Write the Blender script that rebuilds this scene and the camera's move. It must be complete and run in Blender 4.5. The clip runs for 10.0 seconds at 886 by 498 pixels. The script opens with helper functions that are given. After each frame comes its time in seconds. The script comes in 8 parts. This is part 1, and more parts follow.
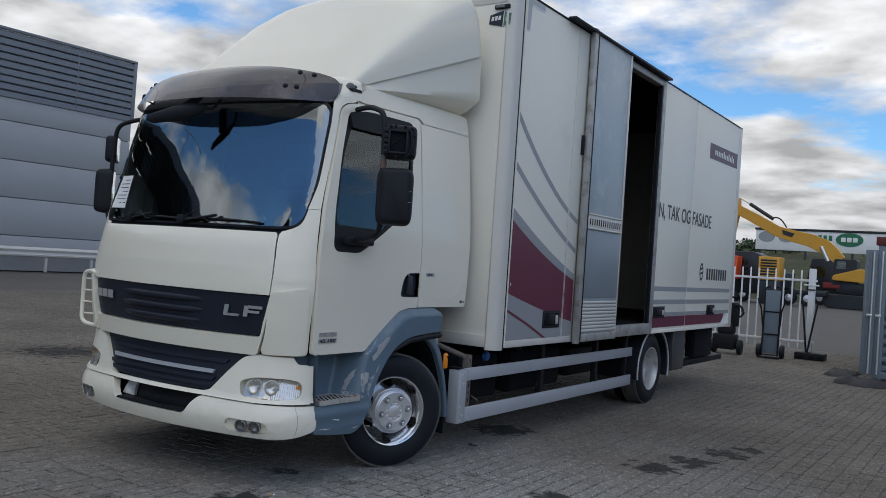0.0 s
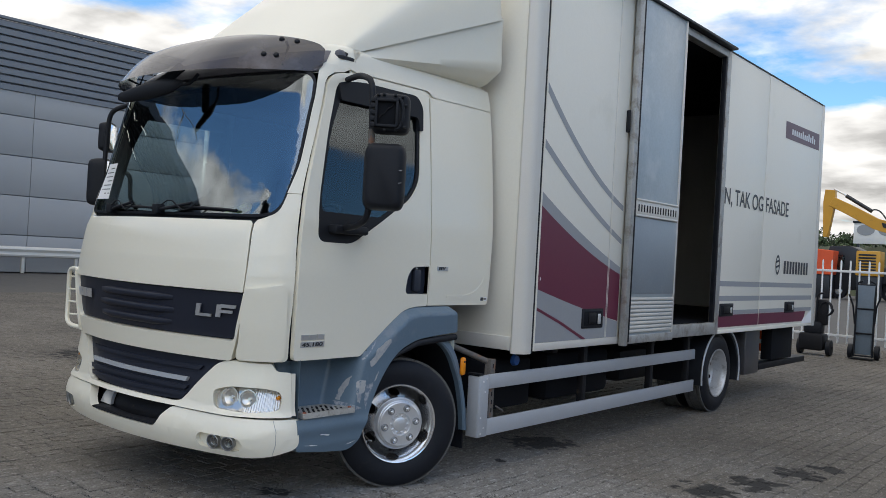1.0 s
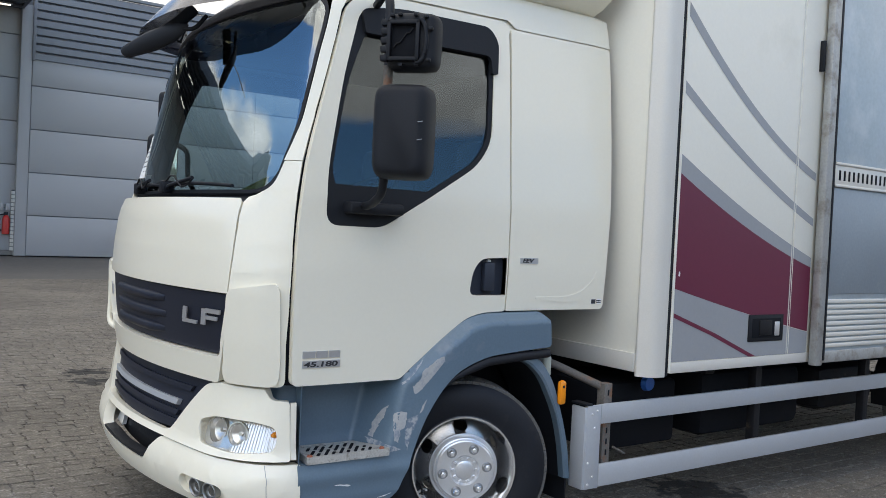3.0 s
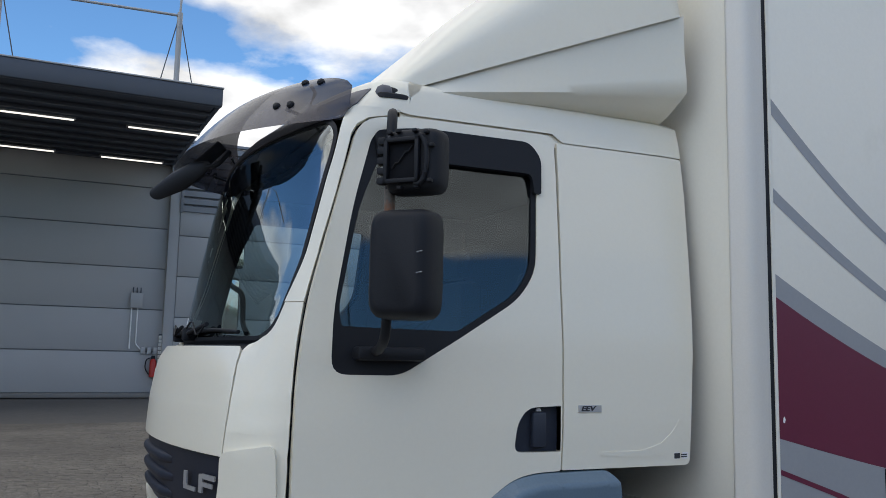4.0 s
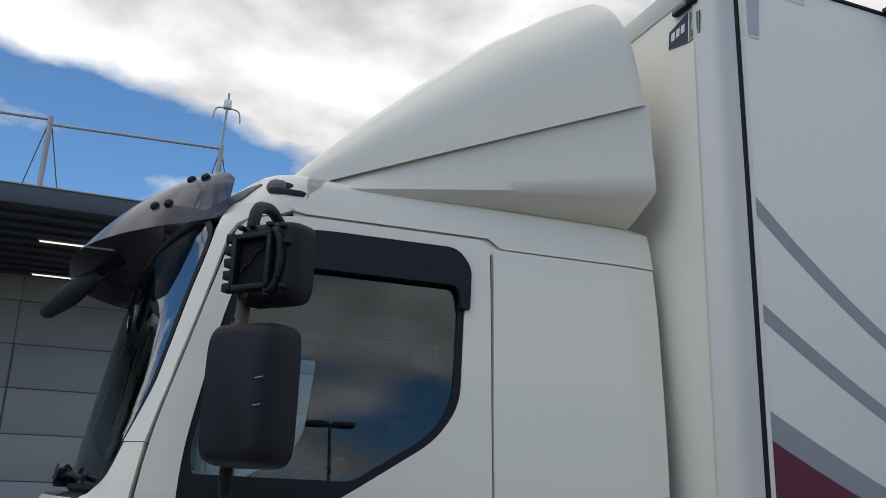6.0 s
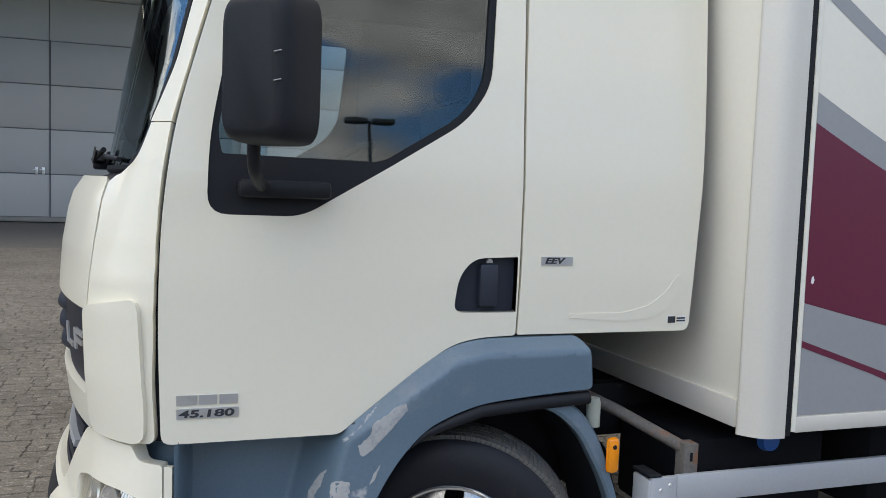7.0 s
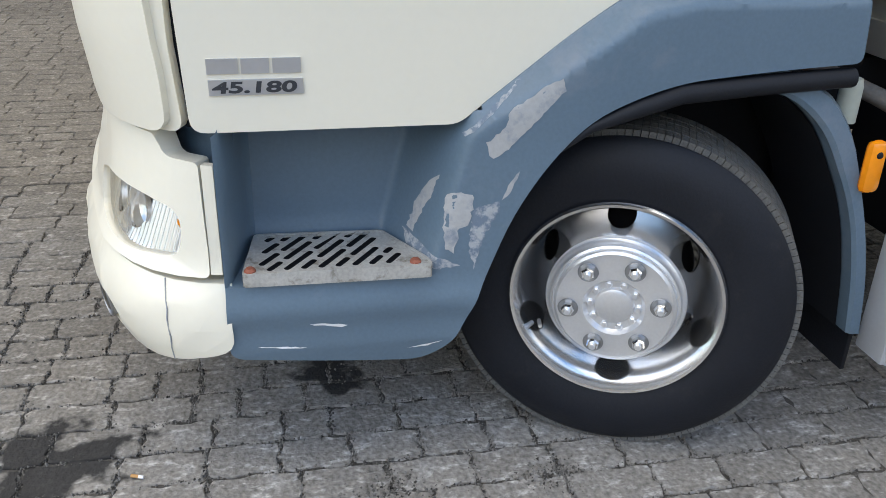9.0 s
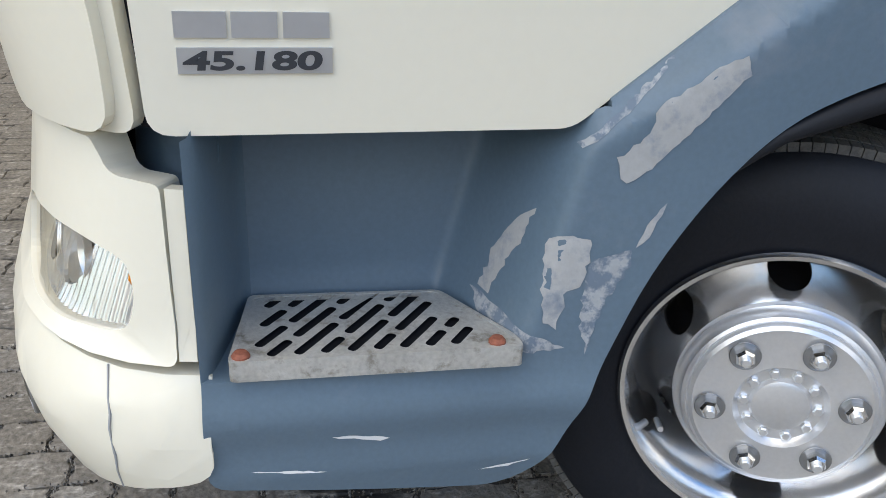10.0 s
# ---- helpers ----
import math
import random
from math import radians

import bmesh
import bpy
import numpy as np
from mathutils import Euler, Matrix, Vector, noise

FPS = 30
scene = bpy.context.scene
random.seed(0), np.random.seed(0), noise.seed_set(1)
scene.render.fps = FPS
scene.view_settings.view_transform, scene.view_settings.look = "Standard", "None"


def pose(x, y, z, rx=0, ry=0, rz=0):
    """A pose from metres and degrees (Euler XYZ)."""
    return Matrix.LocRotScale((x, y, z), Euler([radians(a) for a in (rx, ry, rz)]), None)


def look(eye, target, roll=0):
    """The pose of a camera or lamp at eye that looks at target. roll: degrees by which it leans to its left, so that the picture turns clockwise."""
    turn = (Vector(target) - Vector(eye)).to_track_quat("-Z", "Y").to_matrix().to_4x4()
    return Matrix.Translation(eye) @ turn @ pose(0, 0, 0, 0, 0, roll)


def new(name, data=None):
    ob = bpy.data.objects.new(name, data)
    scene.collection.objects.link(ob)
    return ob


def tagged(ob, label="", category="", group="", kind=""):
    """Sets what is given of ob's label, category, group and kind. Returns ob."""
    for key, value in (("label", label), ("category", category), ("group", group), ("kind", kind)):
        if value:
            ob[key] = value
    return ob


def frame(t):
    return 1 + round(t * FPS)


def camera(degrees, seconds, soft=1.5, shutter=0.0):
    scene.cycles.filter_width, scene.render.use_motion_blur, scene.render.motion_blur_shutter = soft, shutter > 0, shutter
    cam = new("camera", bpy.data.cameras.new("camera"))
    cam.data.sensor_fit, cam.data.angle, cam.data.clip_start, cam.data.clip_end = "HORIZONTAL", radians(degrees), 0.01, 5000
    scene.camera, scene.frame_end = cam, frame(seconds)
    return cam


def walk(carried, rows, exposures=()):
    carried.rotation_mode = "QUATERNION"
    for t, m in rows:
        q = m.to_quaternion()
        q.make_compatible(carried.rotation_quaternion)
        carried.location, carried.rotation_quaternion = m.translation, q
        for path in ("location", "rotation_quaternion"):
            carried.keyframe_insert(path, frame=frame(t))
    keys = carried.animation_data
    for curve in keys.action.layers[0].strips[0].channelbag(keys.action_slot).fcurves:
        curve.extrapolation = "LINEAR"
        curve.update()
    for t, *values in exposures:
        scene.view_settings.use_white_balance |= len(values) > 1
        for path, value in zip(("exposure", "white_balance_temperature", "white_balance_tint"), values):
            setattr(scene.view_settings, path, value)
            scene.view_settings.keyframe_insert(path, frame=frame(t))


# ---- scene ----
cam = camera(54.7, 10.0, soft=0.6)
# the clip's camera opens and closes its exposure on the way
EXPOSURES = [(0.0, -0.51, 6660, 10), (0.5, -0.31, 6800, 10), (1.0, -0.1, 7080, 10), (1.5, 0.09, 7120, 10), (2.0, 0.30, 7140, 10), (3.5, 0.45, 7180, 10), (4.0, -0.12, 6800, 10), (4.5, -0.40, 6620, 10), (5.0, -0.73, 6480, 10), (5.6, -0.62, 6650, 10), (6.5, 0.03, 7180, 10), (7.0, 0.5, 7480, 10), (7.5, 0.70, 7540, 10), (8.0, 0.76, 7540, 10), (9.0, 0.82, 7540, 10), (10.0, 0.79, 7720, 10)]
PATH = [
    (0, (4.606, -4.831, 1.479), (3.498, -3.166, 1.504), 3.9),
    (0.5, (4.573, -4.39, 1.449), (3.399, -2.771, 1.469), 3.5),
    (1, (4.554, -3.924, 1.452), (3.287, -2.376, 1.465), 3.2),
    (1.5, (4.505, -3.465, 1.457), (3.118, -2.025, 1.458), 3.0),
    (2, (4.359, -3.036, 1.446), (2.853, -1.72, 1.433), 2.6),
    (2.2, (4.285, -2.9, 1.453), (2.743, -1.628, 1.433), 2.65),
    (3.3, (4.112, -2.125, 1.501), (2.429, -1.045, 1.514), 1.45),
    (3.5, (4.077, -1.982, 1.512), (2.358, -0.971, 1.661), 0.9),
    (4, (3.942, -1.689, 1.555), (2.151, -0.836, 1.804), 1.2),
    (4.5, (3.81, -1.427, 1.587), (2.063, -0.617, 2.126), 0.6),
    (5, (3.645, -1.253, 1.618), (1.944, -0.459, 2.306), 0.4),
    (5.2, (3.615, -1.195, 1.621), (1.909, -0.415, 2.316), 0.8),
    (6.3, (3.572, -0.935, 1.629), (1.733, -0.26, 2.036), 1.85),
    (6.5, (3.544, -0.93, 1.611), (1.683, -0.244, 1.87), 1.9),
    (7, (3.514, -0.915, 1.585), (1.635, -0.246, 1.439), 2.1),
    (7.5, (3.398, -0.883, 1.483), (1.54, -0.334, 0.989), 1.7),
    (8, (3.169, -0.833, 1.471), (1.354, -0.383, 0.76), 1.3),
    (8.5, (2.915, -0.79, 1.414), (1.123, -0.371, 0.63), 1.4),
    (9, (2.627, -0.705, 1.346), (0.867, -0.33, 0.474), 1.6),
    (9.5, (2.346, -0.685, 1.241), (0.573, -0.317, 0.39), 1.8),
    (10, (2.038, -0.714, 1.11), (0.238, -0.333, 0.326), 2.1),
]
walk(cam, [(t, look(eye, target, roll)) for t, eye, target, roll in PATH], EXPOSURES)
# ---------------------------------------------------------------- world, sun
def cloud_world():
    w = bpy.data.worlds.new("sky")
    scene.world = w
    w.use_nodes = True
    nt = w.node_tree
    nt.nodes.clear()
    N, L = nt.nodes.new, nt.links.new
    out, bg = N("ShaderNodeOutputWorld"), N("ShaderNodeBackground")
    sky = N("ShaderNodeTexSky")
    sky.sky_type, sky.sun_disc = "NISHITA", False
    sky.sun_elevation, sky.sun_rotation = radians(48), radians(SUN_TURN)
    sky.air_density, sky.dust_density, sky.ozone_density = 1.0, 0.3, 2.5
    tc, sep = N("ShaderNodeTexCoord"), N("ShaderNodeSeparateXYZ")
    L(tc.outputs["Generated"], sep.inputs[0])
    # flatten the sky dome to a cloud layer
    zz = N("ShaderNodeMath"); zz.operation = "ADD"; zz.inputs[1].default_value = 0.16
    L(sep.outputs["Z"], zz.inputs[0])
    zm = N("ShaderNodeMath"); zm.operation = "MAXIMUM"; zm.inputs[1].default_value = 0.06
    L(zz.outputs[0], zm.inputs[0])
    dx, dy = N("ShaderNodeMath"), N("ShaderNodeMath")
    dx.operation = dy.operation = "DIVIDE"
    L(sep.outputs["X"], dx.inputs[0]); L(zm.outputs[0], dx.inputs[1])
    L(sep.outputs["Y"], dy.inputs[0]); L(zm.outputs[0], dy.inputs[1])
    comb = N("ShaderNodeCombineXYZ")
    L(dx.outputs[0], comb.inputs[0]); L(dy.outputs[0], comb.inputs[1])
    mp = N("ShaderNodeMapping")
    mp.inputs["Location"].default_value = CLOUD_SHIFT
    L(comb.outputs[0], mp.inputs[0])
    n1, n2 = N("ShaderNodeTexNoise"), N("ShaderNodeTexNoise")
    n1.inputs["Scale"].default_value, n1.inputs["Detail"].default_value = 1.05, 9
    n1.inputs["Roughness"].default_value = 0.56
    n2.inputs["Scale"].default_value, n2.inputs["Detail"].default_value = 3.4, 8
    L(mp.outputs[0], n1.inputs["Vector"]); L(mp.outputs[0], n2.inputs["Vector"])
    # a deck overhead with a ragged edge, a clear belt below it, and banks of cumulus low towards the yard's end
    def ramp(src, a, b, lo, hi):
        r = N("ShaderNodeMapRange")
        r.interpolation_type = "SMOOTHSTEP"
        for k, v in (("From Min", a), ("From Max", b), ("To Min", lo), ("To Max", hi)):
            r.inputs[k].default_value = v
        L(src, r.inputs["Value"])
        return r.outputs[0]
    def join(a, b, how):
        m = N("ShaderNodeMath"); m.operation = how
        L(a, m.inputs[0]); L(b, m.inputs[1])
        return m.outputs[0]
    lean = N("ShaderNodeMath"); lean.operation = "MULTIPLY_ADD"; lean.inputs[1].default_value = 0.19
    L(sep.outputs["Y"], lean.inputs[0]); L(sep.outputs["Z"], lean.inputs[2])
    deck = ramp(lean.outputs[0], DECK_EDGE[0], DECK_EDGE[1], CLOUD_DECK[0], CLOUD_DECK[1])
    tip = N("ShaderNodeMath"); tip.operation = "MULTIPLY_ADD"; tip.inputs[1].default_value = 0.12
    L(sep.outputs["X"], tip.inputs[0]); L(sep.outputs["Z"], tip.inputs[2])
    low = join(ramp(tip.outputs[0], 0.11, 0.165, LOW_BANK, 0.0), ramp(sep.outputs["Y"], 0.1, 0.5, 0.0, 1.0), "MULTIPLY")
    low = join(low, join(ramp(sep.outputs["X"], 0.15, 0.5, 0.0, 1.0), ramp(sep.outputs["Z"], 0.38, 0.52, 0.09, -0.31), "MULTIPLY"), "ADD")
    fall = N("ShaderNodeMath"); fall.operation = "MULTIPLY_ADD"; fall.inputs[1].default_value = 0.25
    L(sep.outputs["Y"], fall.inputs[0]); L(sep.outputs["Z"], fall.inputs[2])
    low = join(low, join(ramp(fall.outputs[0], 0.325, 0.37, 0.19, 0.0), ramp(sep.outputs["X"], -0.9, -0.72, 1.0, 0.0), "MULTIPLY"), "ADD")
    low = join(low, join(ramp(sep.outputs["Y"], -0.7, -0.3, 1.0, 0.0), ramp(sep.outputs["Z"], 0.30, 0.44, 0.13, -0.06), "MULTIPLY"), "ADD")
    dense = N("ShaderNodeMath"); dense.operation = "ADD"
    L(n1.outputs["Fac"], dense.inputs[0]); L(join(deck, low, "ADD"), dense.inputs[1])
    cover = N("ShaderNodeMapRange")
    cover.inputs["From Min"].default_value, cover.inputs["From Max"].default_value = CLOUD_RANGE
    L(dense.outputs[0], cover.inputs["Value"])
    shade = N("ShaderNodeMapRange")
    shade.inputs["From Min"].default_value, shade.inputs["From Max"].default_value = 0.34, 0.64
    shade.inputs["To Min"].default_value, shade.inputs["To Max"].default_value = CLOUD_SHADE
    L(n2.outputs["Fac"], shade.inputs["Value"])
    tint = N("ShaderNodeVectorMath"); tint.operation = "SCALE"
    tint.inputs[0].default_value = (0.955, 0.985, 1.03)
    L(join(shade.outputs[0], ramp(sep.outputs["Z"], 0.02, 0.32, 0.78, 1.0), "MULTIPLY"), tint.inputs["Scale"])
    blue = N("ShaderNodeVectorMath"); blue.operation = "MULTIPLY"
    blue.inputs[1].default_value = (1.02, 1.52, 1.90)
    L(sky.outputs[0], blue.inputs[0])
    mix = N("ShaderNodeMix"); mix.data_type = "RGBA"
    L(cover.outputs[0], mix.inputs["Factor"])
    L(blue.outputs[0], mix.inputs["A"]); L(tint.outputs[0], mix.inputs["B"])
    L(mix.outputs["Result"], bg.inputs["Color"])
    bg.inputs["Strength"].default_value = 0.11
    L(bg.outputs[0], out.inputs[0])


SUN_TURN = 140
CLOUD_SHIFT = (3.1, 1.7, 0)
CLOUD_RANGE = (0.45, 0.55)
CLOUD_DECK = (-0.13, 0.13)
DECK_EDGE = (0.36, 0.46)
LOW_BANK = 0.22
CLOUD_SHADE = (6.4, 13.6)
cloud_world()
sun = new("sun", bpy.data.lights.new("sun", "SUN"))
sun.data.energy, sun.data.angle, sun.data.color = 0.86, radians(70), (1.0, 0.95, 0.87)
sun.matrix_world = look((5.2, -6.2, 9.0), (0, 0, 0))

# ---------------------------------------------------------------- materials
def material(name):
    m = bpy.data.materials.new(name)
    m.use_nodes = True
    nt = m.node_tree
    bsdf = nt.nodes["Principled BSDF"]
    return m, nt, bsdf


def paint(name, color, rough=0.4, metal=0.0, vary=0.06, scale=3.0, fine=60.0, bump=0.02, spec=0.5, coat=0.0, dirt=None, dirt_scale=2.0, dirt_range=(0.6, 0.75), per_object=0.0, per_island=0.0):
    """A surface with variation at two scales, optional stains and a fine relief."""
    m, nt, b = material(name)
    N, L = nt.nodes.new, nt.links.new
    tc = N("ShaderNodeTexCoord")
    big, small = N("ShaderNodeTexNoise"), N("ShaderNodeTexNoise")
    big.inputs["Scale"].default_value, big.inputs["Detail"].default_value = scale, 5
    small.inputs["Scale"].default_value, small.inputs["Detail"].default_value = fine, 4
    for n in (big, small):
        L(tc.outputs["Object"], n.inputs["Vector"])
    add = N("ShaderNodeMath"); add.operation = "ADD"
    L(big.outputs["Fac"], add.inputs[0]); L(small.outputs["Fac"], add.inputs[1])
    last = add.outputs[0]
    if per_object or per_island:
        src = N("ShaderNodeObjectInfo") if per_object else N("ShaderNodeNewGeometry")
        sc = N("ShaderNodeMath"); sc.operation = "MULTIPLY_ADD"
        sc.inputs[1].default_value, sc.inputs[2].default_value = (per_object or per_island), -(per_object or per_island) / 2
        L(src.outputs["Random" if per_object else "Random Per Island"], sc.inputs[0])
        ad2 = N("ShaderNodeMath"); ad2.operation = "ADD"
        L(last, ad2.inputs[0]); L(sc.outputs[0], ad2.inputs[1])
        last = ad2.outputs[0]
    mr = N("ShaderNodeMapRange")
    mr.inputs["From Min"].default_value, mr.inputs["From Max"].default_value = 0.6, 1.4
    mr.inputs["To Min"].default_value, mr.inputs["To Max"].default_value = 1 - vary, 1 + vary
    mr.clamp = False
    L(last, mr.inputs["Value"])
    col = N("ShaderNodeVectorMath"); col.operation = "SCALE"
    col.inputs[0].default_value = color
    L(mr.outputs[0], col.inputs["Scale"])
    out = col.outputs[0]
    if dirt:
        dn = N("ShaderNodeTexNoise")
        dn.inputs["Scale"].default_value, dn.inputs["Detail"].default_value, dn.inputs["Roughness"].default_value = dirt_scale, 8, 0.65
        L(tc.outputs["Object"], dn.inputs["Vector"])
        dr = N("ShaderNodeMapRange")
        dr.inputs["From Min"].default_value, dr.inputs["From Max"].default_value = dirt_range
        L(dn.outputs["Fac"], dr.inputs["Value"])
        mx = N("ShaderNodeMix"); mx.data_type = "RGBA"
        mx.inputs["B"].default_value = (*dirt, 1)
        L(dr.outputs[0], mx.inputs["Factor"]); L(out, mx.inputs["A"])
        out = mx.outputs["Result"]
    L(out, b.inputs["Base Color"])
    rr = N("ShaderNodeMapRange")
    rr.inputs["To Min"].default_value, rr.inputs["To Max"].default_value = max(0.02, rough - 0.06), min(1, rough + 0.08)
    L(big.outputs["Fac"], rr.inputs["Value"]); L(rr.outputs[0], b.inputs["Roughness"])
    b.inputs["Metallic"].default_value = metal
    b.inputs["Specular IOR Level"].default_value = spec
    b.inputs["Coat Weight"].default_value = coat
    b.inputs["Coat Roughness"].default_value = 0.08
    if bump:
        bp = N("ShaderNodeBump")
        bp.inputs["Strength"].default_value, bp.inputs["Distance"].default_value = bump, 0.01
        L(small.outputs["Fac"], bp.inputs["Height"]); L(bp.outputs[0], b.inputs["Normal"])
    return m


def pane_glass(name, tint, ior=1.6, rough=0.0, gloss=(0.86, 0.95, 1)):
    """Thin sheet glass: tinted see-through with a clear mirror image by Fresnel."""
    m, nt, b = material(name)
    nt.nodes.remove(b)
    N, L = nt.nodes.new, nt.links.new
    tr, gl, fr, mx = N("ShaderNodeBsdfTransparent"), N("ShaderNodeBsdfGlossy"), N("ShaderNodeFresnel"), N("ShaderNodeMixShader")
    tr.inputs[0].default_value = (*tint, 1)
    gl.inputs["Color"].default_value, gl.inputs["Roughness"].default_value = (*gloss, 1), rough
    fr.inputs["IOR"].default_value = ior
    L(fr.outputs[0], mx.inputs[0]); L(tr.outputs[0], mx.inputs[1]); L(gl.outputs[0], mx.inputs[2])
    L(mx.outputs[0], nt.nodes["Material Output"].inputs[0])
    return m


WHITE = paint("cream_white_paint", (0.815, 0.77, 0.645), 0.3, vary=0.015, scale=1.2, bump=0.004, coat=0.35)
PANEL = paint("white_panel_coating", (0.80, 0.77, 0.68), 0.42, vary=0.025, scale=1.0, bump=0.006, dirt=(0.6, 0.57, 0.47), dirt_scale=1.3, dirt_range=(0.62, 0.95))
GREYBLUE = paint("grey_blue_plastic", (0.112, 0.169, 0.222), 0.36, vary=0.09, scale=2.5, fine=120, bump=0.02, dirt=(0.2, 0.23, 0.27), dirt_scale=5, dirt_range=(0.58, 0.85))
PRIMER = paint("bare_grey_filler", (0.38, 0.385, 0.385), 0.7, vary=0.12, scale=9, fine=90, bump=0.1, dirt=(0.16, 0.205, 0.265), dirt_scale=18, dirt_range=(0.50, 0.72))
BLACK = paint("black_moulded_plastic", (0.011, 0.0125, 0.0165), 0.55, vary=0.15, scale=4, fine=200, bump=0.06, spec=0.25)
GRILLE = paint("dark_blue_grey_grille", (0.015, 0.018, 0.030), 0.45, vary=0.12, scale=4, fine=200, bump=0.04, spec=0.3)
RUBBER = paint("tyre_rubber", (0.011, 0.0125, 0.017), 0.52, vary=0.2, scale=8, fine=150, bump=0.08, spec=0.25, dirt=(0.028, 0.028, 0.03), dirt_scale=14, dirt_range=(0.58, 0.9))
TREAD = paint("dusty_tread_rubber", (0.10, 0.098, 0.093), 0.85, vary=0.35, scale=30, fine=200, bump=0.2)
CHROME = paint("silver_steel_rim", (0.88, 0.885, 0.895), 0.11, metal=0.96, vary=0.04, scale=6, fine=80, bump=0.01, dirt=(0.50, 0.49, 0.48), dirt_scale=24, dirt_range=(0.64, 0.8))
# darker hub tone: painted shade of the nut recesses, and the fog lamps' dark rims
DARKHUB = paint("shaded_hub_steel", (0.30, 0.305, 0.31), 0.4, metal=0.7, vary=0.1, scale=20)
HUB = paint("brushed_hub_cover", (0.76, 0.765, 0.775), 0.30, metal=0.7, vary=0.05, scale=9, fine=150, bump=0.02)
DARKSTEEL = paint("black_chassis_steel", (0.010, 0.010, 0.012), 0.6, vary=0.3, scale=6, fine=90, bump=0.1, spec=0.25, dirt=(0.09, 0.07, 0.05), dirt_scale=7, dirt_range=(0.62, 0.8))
RUST = paint("rusty_bracket_steel", (0.12, 0.11, 0.10), 0.75, vary=0.3, scale=18, fine=90, bump=0.2, dirt=(0.20, 0.085, 0.04), dirt_scale=12, dirt_range=(0.52, 0.66))
REDRUST = paint("red_rusted_bolt", (0.27, 0.085, 0.05), 0.7, vary=0.3, scale=40, fine=160, bump=0.2)
ALU = paint("anodised_aluminium", (0.64, 0.615, 0.565), 0.38, metal=0.12, vary=0.04, scale=2, fine=120, bump=0.01)
ALUDIRTY = paint("weathered_aluminium", (0.42, 0.42, 0.41), 0.5, metal=0.5, vary=0.15, scale=6, fine=80, bump=0.06, dirt=(0.22, 0.19, 0.15), dirt_scale=9, dirt_range=(0.5, 0.72))
GALV = paint("galvanised_door_skin", (0.38, 0.44, 0.48), 0.42, metal=0.35, vary=0.10, scale=2.2, fine=50, bump=0.02, dirt=(0.52, 0.56, 0.58), dirt_scale=3.5, dirt_range=(0.52, 0.8))
STEPMETAL = paint("cast_step_metal", (0.50, 0.49, 0.46), 0.5, metal=0.4, vary=0.22, scale=20, fine=150, bump=0.25, dirt=(0.17, 0.14, 0.10), dirt_scale=26, dirt_range=(0.55, 0.72))
GUARD = paint("grey_painted_side_guard", (0.44, 0.46, 0.49), 0.4, vary=0.05, scale=3, fine=90, bump=0.02, metal=0.25)
MAROON = paint("maroon_vinyl", (0.135, 0.017, 0.045), 0.35, vary=0.06, scale=1.5, bump=0.005)
GREYVINYL = paint("grey_vinyl", (0.30, 0.31, 0.325), 0.38, vary=0.04, scale=2, bump=0.004)
INK = paint("dark_grey_lettering", (0.03, 0.033, 0.04), 0.45, vary=0.05)
BADGE = paint("silver_badge", (0.58, 0.59, 0.61), 0.32, metal=0.7, vary=0.04, scale=20)
AMBER = paint("amber_lens", (0.9, 0.28, 0.01), 0.2, vary=0.08, scale=25, coat=0.4)
ORANGEP = paint("orange_plastic", (0.75, 0.12, 0.02), 0.5, vary=0.1)
TRIM = paint("dark_cab_trim", (0.025, 0.027, 0.031), 0.8, vary=0.1)
SEAT = paint("grey_seat_cloth", (0.05, 0.055, 0.065), 0.95, vary=0.2, scale=30, fine=220, bump=0.2)
# near-black for shade in the load bay, seams and holes, and for underbody parts
DARKIN = paint("near_black_parts_and_shade", (0.006, 0.007, 0.010), 0.8, vary=0.2, spec=0.2)
PAPER = paint("white_paper", (0.80, 0.80, 0.80), 0.8, vary=0.02)
GLASS = pane_glass("tinted_cab_glass", (0.68, 0.79, 0.80), 1.75)
SCREEN = pane_glass("windscreen_glass", (0.74, 0.84, 0.82), 2.9)
SMOKE = paint("smoked_acrylic", (0.030, 0.027, 0.040), 0.2, vary=0.35, scale=5, fine=30, bump=0.01, spec=0.5, dirt=(0.10, 0.095, 0.12), dirt_scale=4, dirt_range=(0.5, 0.8))
SMOKE.node_tree.nodes["Principled BSDF"].inputs["Alpha"].default_value = 0.94
LENS = pane_glass("clear_lamp_lens", (0.96, 0.96, 0.95), 1.25, 0.05, (1.0, 0.97, 0.92))
REFLECT = paint("bright_lamp_reflector", (0.72, 0.71, 0.69), 0.18, metal=0.7, vary=0.06, scale=20)
FOGBOWL = paint("smoky_fog_lamp_bowl", (0.20, 0.20, 0.20), 0.2, metal=0.8, vary=0.1, scale=20)
BARREL = paint("satin_rim_barrel", (0.86, 0.865, 0.875), 0.13, metal=0.96, vary=0.06, scale=7, fine=80, bump=0.015, dirt=(0.45, 0.44, 0.42), dirt_scale=20, dirt_range=(0.62, 0.8))
MIRROR = paint("lamp_reflector", (0.85, 0.86, 0.87), 0.12, metal=1.0, vary=0.03)

